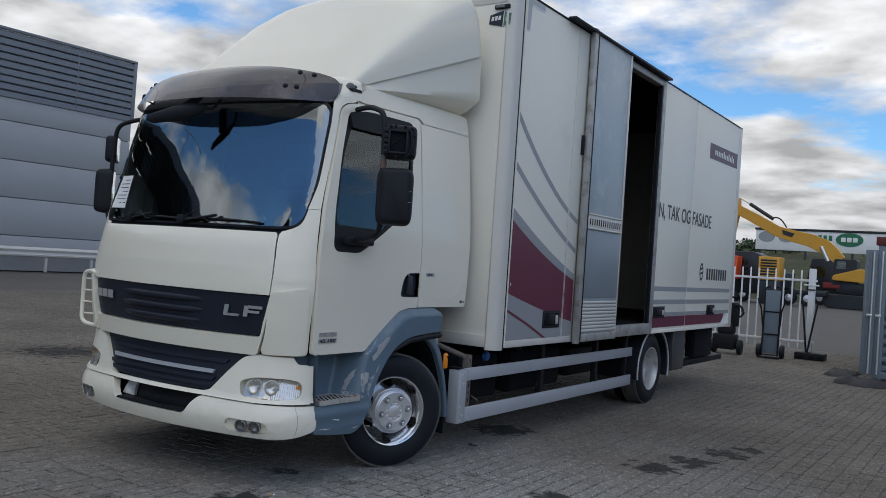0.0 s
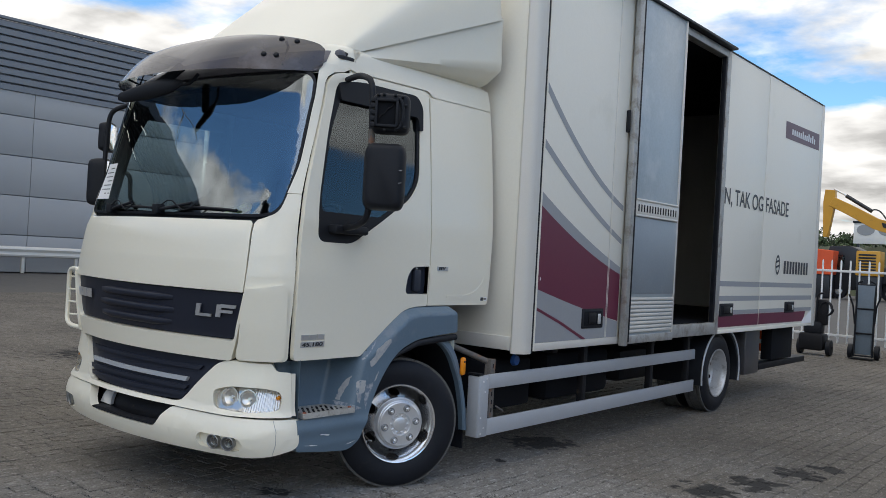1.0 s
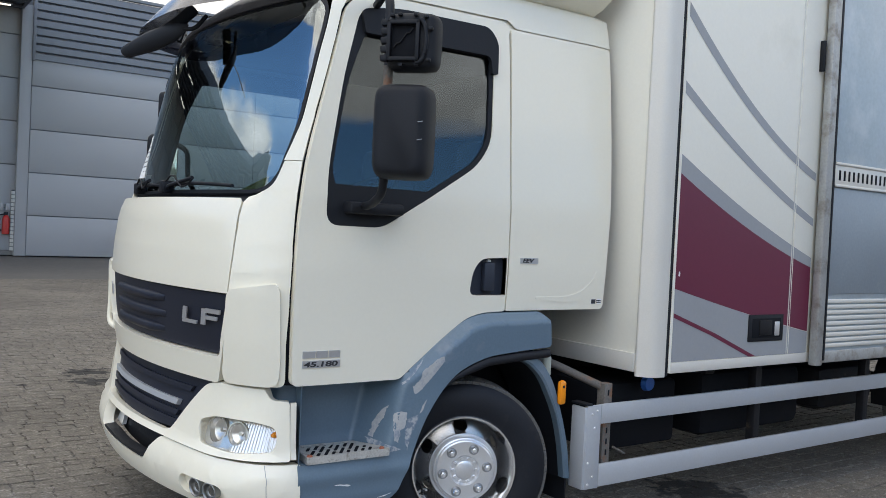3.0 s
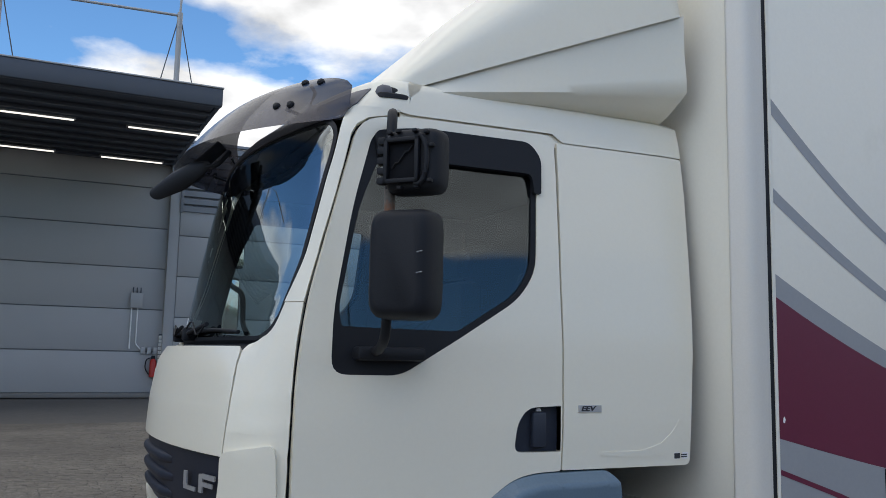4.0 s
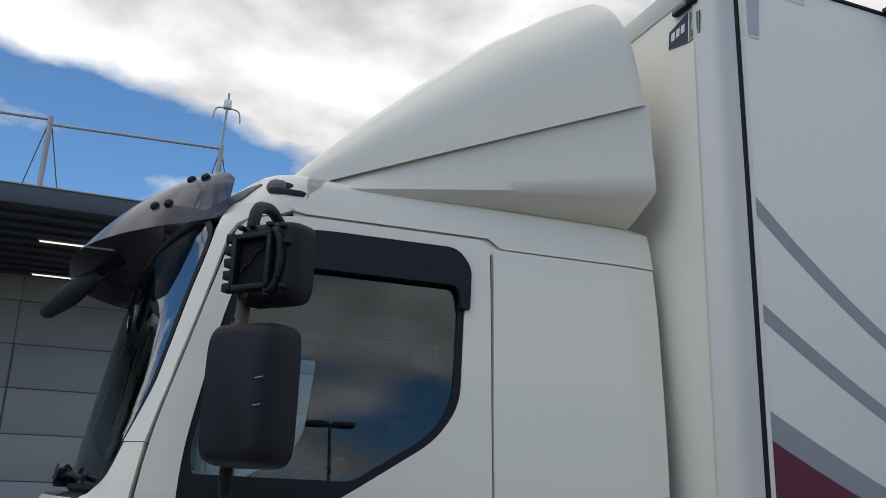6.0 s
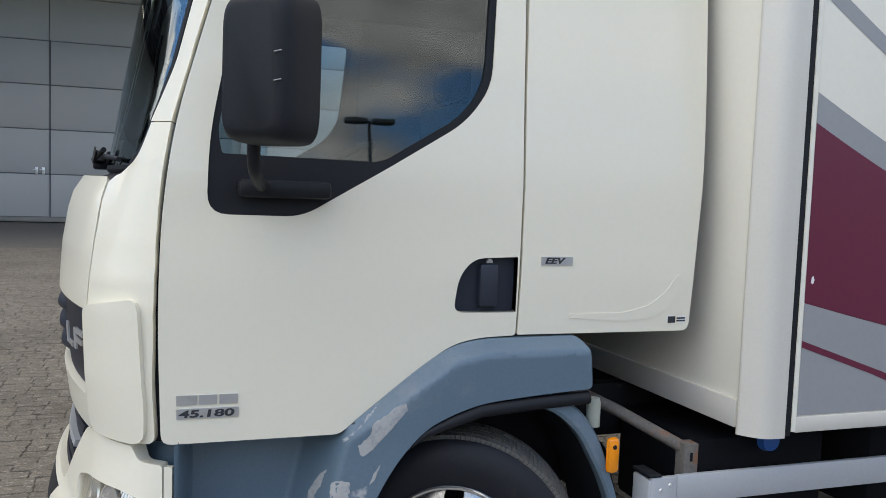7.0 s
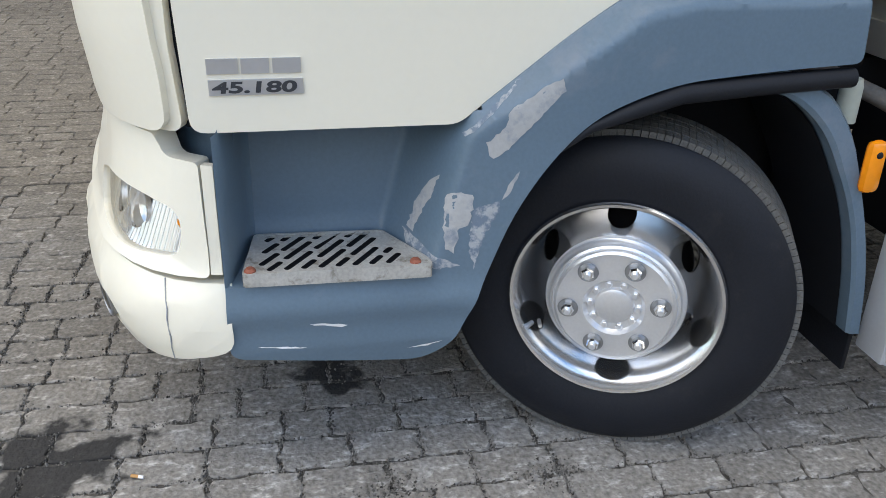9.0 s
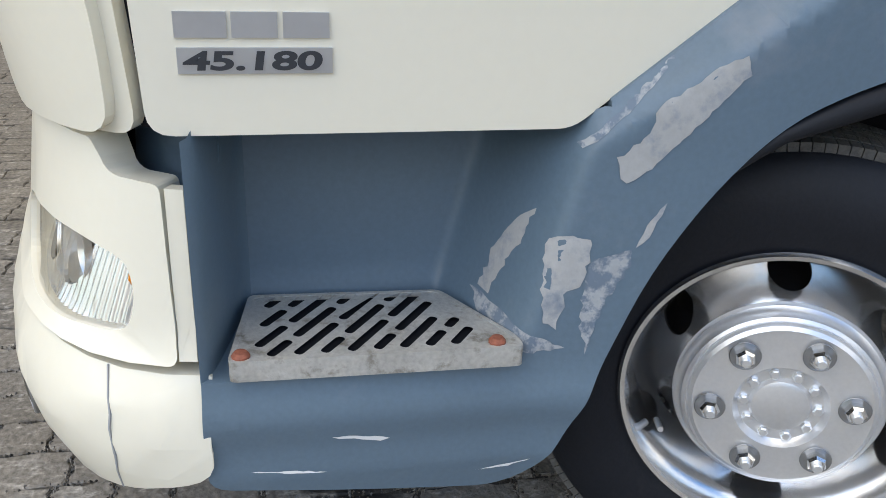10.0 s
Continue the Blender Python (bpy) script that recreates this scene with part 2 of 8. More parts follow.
# ---------------------------------------------------------------- mesh helpers
def mesh_ob(name, verts, faces, mats, parent=None, label="", smooth=True, mat_index=None, loc=None):
    me = bpy.data.meshes.new(name)
    me.from_pydata([tuple(v) for v in verts], [], faces)
    mats = mats if isinstance(mats, (list, tuple)) else [mats]
    for m in mats:
        me.materials.append(m)
    if mat_index:
        for p, i in zip(me.polygons, mat_index):
            p.material_index = i
    if smooth:
        me.shade_smooth()
    ob = new(name, me)
    if parent:
        ob.parent = parent
    if loc:
        ob.location = loc
    return tagged(ob, label) if label else ob


def part(name, bm, mat, parent, label="", smooth=False):
    me = bpy.data.meshes.new(name)
    bmesh.ops.recalc_face_normals(bm, faces=bm.faces)
    bm.to_mesh(me)
    bm.free()
    me.materials.append(mat)
    if smooth:
        me.shade_smooth()
        me.set_sharp_from_angle(angle=radians(38))
    ob = new(name, me)
    if parent:
        ob.parent = parent
    return tagged(ob, label) if label else ob


def thing(name, label, category, loc=(0, 0, 0), group="", kind=""):
    e = new(name)
    e.empty_display_size = 0.2
    e.matrix_basis = pose(*loc) if not isinstance(loc, Matrix) else loc
    return tagged(e, label, category, group, kind)


def add_box(bm, x0, x1, y0, y1, z0, z1, bevel=0.0, seg=2, turn=None):
    made = bmesh.ops.create_cube(bm, size=1.0)["verts"]
    m = Matrix.Translation(((x0 + x1) / 2, (y0 + y1) / 2, (z0 + z1) / 2)) @ Matrix.Diagonal((x1 - x0, y1 - y0, z1 - z0, 1))
    bmesh.ops.transform(bm, matrix=m, verts=made)
    if bevel:
        edges = list({e for v in made for e in v.link_edges})
        made = list({v for f in bmesh.ops.bevel(bm, geom=edges, offset=bevel, segments=seg, affect="EDGES", profile=0.5)["faces"] for v in f.verts} | {v for v in made if v.is_valid})
    if turn is not None:
        bmesh.ops.transform(bm, matrix=turn, verts=made)
    return made


def boxpart(name, x0, x1, y0, y1, z0, z1, mat, parent, label="", bevel=0.004, turn=None):
    bm = bmesh.new()
    add_box(bm, x0, x1, y0, y1, z0, z1, bevel, 2, turn)
    return part(name, bm, mat, parent, label, True)


def rounded(poly, r, n=5):
    """A polygon with its corners rounded; r is one radius or one a corner."""
    out = []
    k = len(poly)
    for i in range(k):
        p0, p, p1 = (Vector(poly[(i + j) % k]) for j in (-1, 0, 1))
        rr = r[i] if isinstance(r, (list, tuple)) else r
        a, b = (p0 - p), (p1 - p)
        rr = min(rr, a.length * 0.48, b.length * 0.48)
        if rr < 1e-4:
            out.append(tuple(p))
            continue
        a, b = p + a.normalized() * rr, p + b.normalized() * rr
        for j in range(n + 1):
            t = j / n
            out.append(tuple((1 - t) ** 2 * a + 2 * t * (1 - t) * p + t * t * b))
    return out


def flat_mesh(loops, step=None):
    """Fills an outline (and holes) in the plane and cuts it in a grid of the given step."""
    bm = bmesh.new()
    edges = []
    for lp in loops:
        vs = [bm.verts.new((p[0], p[1], 0)) for p in lp]
        edges += [bm.edges.new((vs[i], vs[(i + 1) % len(vs)])) for i in range(len(vs))]
    bmesh.ops.triangle_fill(bm, use_beauty=True, use_dissolve=False, edges=edges, normal=(0, 0, 1))
    if step:
        for axis in (0, 1):
            lo = min(v.co[axis] for v in bm.verts)
            hi = max(v.co[axis] for v in bm.verts)
            no = (1, 0, 0) if axis == 0 else (0, 1, 0)
            for i in range(1, int((hi - lo) / step[axis]) + 1):
                c = lo + (hi - lo) * i / (int((hi - lo) / step[axis]) + 1)
                bmesh.ops.bisect_plane(bm, geom=bm.verts[:] + bm.edges[:] + bm.faces[:], plane_co=(c * no[0], c * no[1], 0), plane_no=no, dist=1e-5)
    def inside(p, lp):
        c = False
        for a, b in zip(lp, lp[-1:] + lp[:-1]):
            if (a[1] > p.y) != (b[1] > p.y) and p.x < (b[0] - a[0]) * (p.y - a[1]) / (b[1] - a[1]) + a[0]:
                c = not c
        return c
    gone = [f for f in bm.faces if any(inside(f.calc_center_median(), list(h)) for h in loops[1:])]
    if gone:
        bmesh.ops.delete(bm, geom=gone, context="FACES")
    for f in bm.faces:
        f.normal_update()
        if f.normal.z < 0:
            f.normal_flip()
    return bm


def patch(name, outline, surf, mat, parent, holes=(), step=(0.06, 0.06), thick=0.02, off=0.0, label="", inner=None):
    """A curved panel: an outline in surface coordinates, laid on surf(u, v, off) with a thickness."""
    bm = flat_mesh([outline, *holes], step)
    bm.verts.index_update()
    uv = [(v.co.x, v.co.y) for v in bm.verts]
    n = len(uv)
    if not thick:
        sheet = [tuple(v.index for v in f.verts) for f in bm.faces]
        bm.free()
        return mesh_ob(name, [surf(u, v, off) for u, v in uv], sheet, mat, parent, label, True)
    verts = [surf(u, v, off) for u, v in uv] + [surf(u, v, off - thick) for u, v in uv]
    faces = [tuple(v.index for v in f.verts) for f in bm.faces]
    idx = [0] * len(faces)
    back = [tuple(n + i for i in reversed(f)) for f in faces]
    idx += [1 if inner else 0] * len(back)
    faces = faces + back
    for e in bm.edges:
        if len(e.link_faces) == 1:
            lp = e.link_loops[0]
            a, b = lp.vert.index, lp.link_loop_next.vert.index
            k = len(verts)
            verts += [verts[a], verts[b], verts[n + b], verts[n + a]]
            faces.append((k + 1, k, k + 3, k + 2))
            idx.append(0)
    bm.free()
    return mesh_ob(name, verts, faces, [mat, inner] if inner else mat, parent, label, True, idx)


def prism(outline, axis, a, b, bevel=0.0):
    """An outline pushed from a to b along x, y or z. Outline coordinates are the other two axes in order."""
    bm = bmesh.new()
    put = {"x": lambda p, q: (q, p[0], p[1]), "y": lambda p, q: (p[0], q, p[1]), "z": lambda p, q: (p[0], p[1], q)}[axis]
    v0 = [bm.verts.new(put(p, a)) for p in outline]
    v1 = [bm.verts.new(put(p, b)) for p in outline]
    bm.faces.new(v0)
    bm.faces.new(v1[::-1])
    k = len(v0)
    for i in range(k):
        bm.faces.new((v0[i], v1[i], v1[(i + 1) % k], v0[(i + 1) % k]))
    bmesh.ops.recalc_face_normals(bm, faces=bm.faces)
    if bevel:
        sharp = [e for e in bm.edges if e.calc_face_angle(0) > 0.6]
        bmesh.ops.bevel(bm, geom=sharp, offset=bevel, segments=2, affect="EDGES", profile=0.5)
    return bm


def tube(points, radius, seg=10, closed_ends=True):
    """A round bar along a line of points, with a radius or one radius a point."""
    pts = [Vector(p) for p in points]
    verts, faces = [], []
    up = Vector((0.13, 0.21, 0.97))
    for i, p in enumerate(pts):
        d = (pts[min(i + 1, len(pts) - 1)] - pts[max(i - 1, 0)]).normalized()
        s = d.cross(up)
        if s.length < 0.05:
            s = d.cross(Vector((1, 0, 0)))
        s.normalize()
        t = s.cross(d)
        r = radius[i] if isinstance(radius, (list, tuple)) else radius
        for j in range(seg):
            a = 2 * math.pi * j / seg
            verts.append(p + (s * math.cos(a) + t * math.sin(a)) * r)
    for i in range(len(pts) - 1):
        for j in range(seg):
            k = (j + 1) % seg
            faces.append((i * seg + j, i * seg + k, (i + 1) * seg + k, (i + 1) * seg + j))
    if closed_ends:
        faces.append(tuple(range(seg))[::-1])
        faces.append(tuple(range((len(pts) - 1) * seg, len(pts) * seg)))
    return verts, faces


def bend(points, r=0.05, n=5):
    """A line of points with rounded bends."""
    out = [tuple(points[0])]
    for i in range(1, len(points) - 1):
        p0, p, p1 = (Vector(points[i + j]) for j in (-1, 0, 1))
        a, b = (p0 - p), (p1 - p)
        rr = min(r, a.length * 0.45, b.length * 0.45)
        a, b = p + a.normalized() * rr, p + b.normalized() * rr
        out += [tuple((1 - j / n) ** 2 * a + 2 * (j / n) * (1 - j / n) * p + (j / n) ** 2 * b) for j in range(n + 1)]
    return out + [tuple(points[-1])]


def bar(name, points, radius, mat, parent, label="", seg=10):
    v, f = tube(points, radius, seg)
    ob = mesh_ob(name, v, f, mat, parent, label, True)
    ob.data.set_sharp_from_angle(angle=radians(50))
    return ob


def lathe(profile, seg=48, sharp=30):
    """A turned body round the x axis from (radius, x) pairs: verts and faces."""
    verts, faces = [], []
    k = len(profile)
    for j in range(seg):
        a = 2 * math.pi * j / seg
        verts += [(x, r * math.cos(a), r * math.sin(a)) for r, x in profile]
    for j in range(seg):
        q = (j + 1) % seg
        for i in range(k - 1):
            faces.append((j * k + i, q * k + i, q * k + i + 1, j * k + i + 1))
    return verts, faces


def turned(name, profile, mat, parent, label="", seg=48, m=None, sharp=30):
    v, f = lathe(profile, seg)
    ob = mesh_ob(name, v, f, mat, parent, label, True)
    ob.data.set_sharp_from_angle(angle=radians(sharp))
    if m is not None:
        ob.matrix_local = m
    return ob


def loft(name, rings, mat, parent, label="", closed=True, caps=True, sharp=35):
    verts = [p for r in rings for p in r]
    k = len(rings[0])
    faces = []
    for i in range(len(rings) - 1):
        for j in range(k if closed else k - 1):
            q = (j + 1) % k
            faces.append((i * k + j, i * k + q, (i + 1) * k + q, (i + 1) * k + j))
    if caps and closed:
        faces.append(tuple(range(k))[::-1])
        faces.append(tuple(range((len(rings) - 1) * k, len(rings) * k)))
    bm = bmesh.new()
    vs = [bm.verts.new(v) for v in verts]
    for f in faces:
        try:
            bm.faces.new([vs[i] for i in f])
        except ValueError:
            pass
    bmesh.ops.remove_doubles(bm, verts=bm.verts, dist=1e-5)
    return part(name, bm, mat, parent, label, True)


def lettering(name, text, size, mat, parent, m, label="", extrude=0.0008, shear=0.0, width=1.0, space=1.0, bold=0.0):
    cu = bpy.data.curves.new(name, "FONT")
    cu.body, cu.size, cu.extrude, cu.shear, cu.space_character, cu.offset = text, size, extrude, shear, space, bold
    tmp = bpy.data.objects.new(name, cu)
    me = bpy.data.meshes.new_from_object(tmp)
    bpy.data.objects.remove(tmp)
    me.materials.append(mat)
    ob = new(name, me)
    ob.parent = parent
    ob.matrix_local = m @ Matrix.Diagonal((width, 1, 1, 1))
    return tagged(ob, label) if label else ob


# local frame for writing on the side that faces +x: text runs towards +y
def on_side(x, y, z):
    return Matrix(((0, 0, 1, x), (1, 0, 0, y), (0, 1, 0, z), (0, 0, 0, 1)))


# ---------------------------------------------------------------- the truck's cab surface
CX = -0.025  # the cab's middle line
SIDE_Z = (0.2, 0.8, 1.0, 1.3, 1.6, 2.0, 2.3, 2.47, 2.55, 2.62)
SIDE_X = (1.05, 1.045, 1.055, 1.067, 1.06, 1.02, 0.985, 0.96, 0.945, 0.925)
FRONT_Z = (0.2, 0.45, 0.8, 1.0, 1.2, 1.35, 1.5, 1.575, 1.6, 1.9, 2.2, 2.4, 2.5, 2.6)
FRONT_Y = (-1.175, -1.20, -1.145, -1.175, -1.19, -1.18, -1.155, -1.12, -1.035, -0.985, -0.93, -0.885, -0.83, -0.70)


CORNER_Z = (0.2, 0.45, 0.8, 1.0, 1.2, 1.3, 1.4, 1.5, 1.6, 1.7, 1.8, 1.9, 2.2, 2.4, 2.5, 2.6)
CORNER_Y = (-1.175, -1.20, -1.145, -1.175, -1.19, -1.182, -1.160, -1.122, -1.080, -1.043, -1.011, -0.985, -0.93, -0.885, -0.83, -0.70)


def plan_curve(bow, x0, c1, c2):
    pts = [(x, bow * x * x) for x in np.linspace(0, x0, 24)]
    p0, p1, p2 = np.array(pts[-1]), np.array(c1), np.array(c2)
    pts += [tuple((1 - t) ** 2 * p0 + 2 * t * (1 - t) * p1 + t * t * p2) for t in np.linspace(0, 1, 14)[1:]]
    pts.append((c2[0], c2[1] + 2.4))
    pts = np.array(pts)
    return np.concatenate([[0], np.cumsum(np.linalg.norm(np.diff(pts, axis=0), axis=1))]), pts


LOW = plan_curve(0.18, 0.82, (1.035, 0.205), (1.055, 0.37))
HIGH = plan_curve(0.145, 0.93, (1.035, 0.155), (1.055, 0.26))


def cab_point(u, z):
    """The cab's skin: u metres round from the middle of the front, at height z."""
    a, s = abs(u), (-1 if u < 0 else 1)
    b = min(1, max(0, (z - 1.30) / 0.5))
    b = b * b * (3 - 2 * b)
    px = np.interp(a, LOW[0], LOW[1][:, 0]) * (1 - b) + np.interp(a, HIGH[0], HIGH[1][:, 0]) * b
    py = np.interp(a, LOW[0], LOW[1][:, 1]) * (1 - b) + np.interp(a, HIGH[0], HIGH[1][:, 1]) * b
    w = np.interp(z, SIDE_Z, SIDE_X) - CX
    c = min(1, max(0, (a - 0.80) / 0.12))
    c = c * c * (3 - 2 * c)
    # the hood's step below the windscreen runs out towards the corners
    fy = np.interp(z, FRONT_Z, FRONT_Y) * (1 - c) + np.interp(z, CORNER_Z, CORNER_Y) * c
    return Vector((CX + s * px * w / 1.055, fy + py, z))


def cab_front(u, z, off=0.0):
    p = cab_point(u, z)
    n = (cab_point(u + 0.01, z) - cab_point(u - 0.01, z)).cross(cab_point(u, z + 0.01) - cab_point(u, z - 0.01)).normalized()
    return p + n * off


def cab_side(y, z, off=0.0):
    def at(zz):
        tuck = -0.10 * max(0.0, y - 0.80) ** 1.5 * 3
        return float(np.interp(zz, SIDE_Z, SIDE_X)) + tuck
    slope = (at(z + 0.01) - at(z - 0.01)) / 0.02
    n = Vector((1, 0, -slope)).normalized()
    return Vector((at(z), y, z)) + n * off


def mirrored(surf):
    """The same surface on the truck's other side; outlines are turned to keep faces outward."""
    def f(u, v, off=0.0):
        p = surf(-u, v, off)
        return Vector((2 * CX - p.x, p.y, p.z))
    return f


truck = thing("box_truck", "white box truck with maroon and grey stripes, parked on pavers", "truck")


def flipped(poly):
    return [(-p[0], p[1]) for p in poly][::-1]


def both_sides(name, outline, surf, mat, holes=(), **kw):
    a = patch(name, outline, surf, mat, truck, holes, **kw)
    b = patch(name, flipped(outline), mirrored(surf), mat, truck, [flipped(h) for h in holes], **kw)
    return a, b


# --- doors, side panels, pillars
DOOR = rounded([(-0.852, 0.834), (-0.345, 0.834), (-0.11, 1.025), (0.0, 1.098), (0.09, 1.118), (0.212, 1.122), (0.222, 1.9), (0.236, 2.487), (-0.45, 2.475), (-0.63, 2.44), (-0.70, 2.19), (-0.826, 1.735), (-0.858, 1.49), (-0.866, 1.2)],
               [0.03, 0.02, 0.1, 0.06, 0.05, 0.012, 0, 0.05, 0.1, 0.08, 0.2, 0.2, 0.2, 0.2], 4)
WINDOW = rounded([(-0.74, 1.485), (-0.475, 1.483), (-0.213, 1.637), (0.03, 1.785), (0.112, 1.90), (0.146, 2.41), (-0.40, 2.425), (-0.575, 2.40), (-0.66, 2.1), (-0.735, 1.70)],
                 [0.06, 0.05, 0.02, 0.1, 0.06, 0.03, 0.1, 0.06, 0.1, 0.1], 5)
PANE = rounded([(-0.70, 1.655), (-0.24, 1.65), (0.018, 1.805), (0.088, 1.91), (0.117, 2.30), (-0.55, 2.30), (-0.635, 2.1), (-0.712, 1.72)], [0.01, 0.03, 0.1, 0.06, 0.02, 0.02, 0.1, 0.08], 5)
HANDLE = rounded([(-0.002, 1.198), (0.209, 1.196), (0.209, 1.372), (0.06, 1.366), (0.012, 1.31)], [0.035, 0.004, 0.004, 0.05, 0.05], 5)
HANDLEM = paint("navy_handle_plastic", (0.024, 0.030, 0.045), 0.42, vary=0.12, scale=6, fine=200, bump=0.03, spec=0.35)
door_l = patch("cab_door", DOOR, cab_side, WHITE, truck, [WINDOW, HANDLE], thick=0.03, label="cream white cab door, closed", inner=TRIM)
door_r = patch("cab_door", flipped(DOOR), mirrored(cab_side), WHITE, truck, [flipped(WINDOW)], thick=0.03, label="cream white cab door, closed", inner=TRIM)
for parent, fl, sf in ((door_l, lambda p: p, cab_side), (door_r, flipped, mirrored(cab_side))):
    patch("window_frame", fl(WINDOW), sf, BLACK, parent, [fl(PANE)], thick=0.03, off=-0.006, label="black plastic window surround")
    patch("door_glass", fl(PANE), sf, GLASS, parent, step=(0.2, 0.1), thick=0.0, off=-0.014, label="tinted side window")
# rain deflector along the window's upper edge
patch("rain_deflector", rounded([(-0.56, 2.295), (0.108, 2.30), (0.115, 2.22), (0.147, 2.22), (0.158, 2.37), (0.11, 2.437), (-0.40, 2.43), (-0.575, 2.395)], [0.01, 0.03, 0.005, 0.005, 0.03, 0.04, 0.1, 0.03], 4), cab_side, BLACK, door_l, thick=0.02, off=0.014, label="black smoked rain deflector")
# door handle in its recess
patch("handle_recess", HANDLE, cab_side, HANDLEM, door_l, thick=0.01, off=-0.035, label="dark handle recess")
wall_bm = bmesh.new()
ring0 = [wall_bm.verts.new(cab_side(*p, -0.001)) for p in HANDLE]
ring1 = [wall_bm.verts.new(cab_side(*p, -0.04)) for p in HANDLE]
for i in range(len(HANDLE)):
    wall_bm.faces.new((ring0[i], ring0[(i + 1) % len(HANDLE)], ring1[(i + 1) % len(HANDLE)], ring1[i]))
part("handle_surround", wall_bm, HANDLEM, door_l)
boxpart("door_handle", 1.026, 1.060, 0.085, 0.150, 1.212, 1.350, HANDLEM, door_l, "black upright pull handle", 0.012, pose(0, 0, 0))
turned("key_lock", [(0, 0.006), (0.011, 0.006), (0.012, 0.0)], HUB, door_l, "", 14, pose(1.03, 0.125, 1.352))

SIDEP = rounded([(0.219, 1.124), (0.862, 1.124), (0.868, 1.3), (0.905, 1.77), (0.925, 2.3), (0.927, 2.466), (0.25, 2.456), (0.231, 1.9)], [0.004, 0.03, 0.05, 0.1, 0.05, 0.01, 0.004, 0.02], 4)
# white backing added behind the roof seam so that its gap stays pale
both_sides("roof_seam_backing", [(-0.46, 2.445), (0.24, 2.44), (0.925, 2.44), (0.925, 2.50), (-0.46, 2.50)], cab_side, WHITE, thick=0.006, off=-0.012, step=(0.1, 0.02))
# unseen strip added inside the door seam to keep light from slipping through
both_sides("seam_backing", [(0.17, 1.13), (0.28, 1.13), (0.28, 2.47), (0.19, 2.47)], cab_side, TRIM, thick=0.006, off=-0.036, step=(0.1, 0.1))
both_sides("cab_side_panel", SIDEP, cab_side, WHITE, thick=0.03, label="cream white rear cab side", inner=TRIM)


# moulded ridge low on the side panel
RIDGE = [(0.40, 1.19), (0.60, 1.19), (0.70, 1.215), (0.765, 1.265), (0.80, 1.32), (0.825, 1.30), (0.79, 1.215), (0.72, 1.17), (0.60, 1.16), (0.40, 1.175)]
patch("side_ridge", rounded(RIDGE, 0.02, 3), cab_side, WHITE, truck, thick=0.004, off=0.002)

# pillars beside the windscreen
PILLAR = [(0.84, 1.588), (0.93, 1.645), (0.995, 1.755), (1.022, 1.9), (1.040, 2.1), (1.056, 2.3), (1.057, 2.405), (1.045, 2.44), (1.04, 2.497), (1.135, 2.497), (1.110, 2.43), (1.075, 2.1), (1.054, 1.90), (1.045, 1.825), (1.057, 1.735), (1.114, 1.53), (1.118, 1.50), (0.90, 1.50)]
def seam_u(z, gap=0.009):
    """How far round the front the skin runs to stop just before the door at height z."""
    edge = float(np.interp(z, (0.83, 1.2, 1.49, 1.60, 1.735, 1.95, 2.19, 2.38, 2.42, 2.45, 2.47, 2.50), (-0.858, -0.866, -0.858, -0.848, -0.826, -0.768, -0.70, -0.652, -0.63, -0.585, -0.50, -0.44))) - gap
    lo, hi = 0.7, 1.6
    for _ in range(30):
        mid = (lo + hi) / 2
        if cab_point(mid, z).y < edge:
            lo = mid
        else:
            hi = mid
    return lo


PILLAR = [(0.988, 1.745)] + PILLAR[3:9] + [(seam_u(z), z) for z in (2.497, 2.47, 2.45, 2.42, 2.38, 2.35, 2.25, 2.15, 2.05, 1.95, 1.85, 1.80, 1.737)] + [(0.985, 1.737)]
both_sides("windscreen_pillar", rounded(PILLAR, [0.0, 0.05, 0.05, 0.05, 0.04, 0.02, 0.0] + [0] * 14, 3), cab_front, WHITE, thick=0.03, inner=TRIM)

# --- hood, grille panel, corner panels
HOOD = rounded([(-0.84, 1.578), (0.84, 1.578), (0.862, 1.36), (0.86, 1.19), (-0.86, 1.19), (-0.862, 1.36)], [0.02, 0.02, 0.1, 0.005, 0.005, 0.1], 4)
LIP = rounded([(-0.868, 1.184), (-0.81, 0.925), (0.81, 0.925), (0.868, 1.184), (0.885, 1.19), (0.835, 0.96), (0.785, 0.815), (-0.785, 0.815), (-0.835, 0.96), (-0.885, 1.19)], [0.01, 0.03, 0.03, 0.01, 0.004, 0.1, 0.02, 0.02, 0.1, 0.004], 4)
patch("hood_panel", HOOD, cab_front, WHITE, truck, thick=0.02, label="plain cream white front hood panel")
patch("hood_lower_rim", LIP, cab_front, WHITE, truck, thick=0.04, off=0.008)
grille_panel = patch("upper_grille_panel", rounded([(-0.86, 1.182), (-0.80, 0.932), (0.80, 0.932), (0.86, 1.182)], 0.03, 4), cab_front, GRILLE, truck, thick=0.03, off=-0.014, label="dark upper grille panel with three ribs")
for i, (z, a, b) in enumerate(((1.125, -0.40, 0.36), (1.055, -0.42, 0.37), (0.985, -0.40, 0.35))):
    rings = []
    for k in range(25):
        u = a + (b - a) * k / 24
        taper = min(1, 5 * min(k, 24 - k) / 24 + 0.15)
        ring = []
        for j in range(8):
            t = math.pi * j / 7
            ring.append(cab_front(u, z - 0.024 * math.cos(t) * (0.5 + 0.5 * taper), -0.016 + 0.026 * math.sin(t) * taper))
        rings.append(ring)
    loft("grille_rib", rings, GRILLE, grille_panel, closed=False, caps=False, sharp=60)
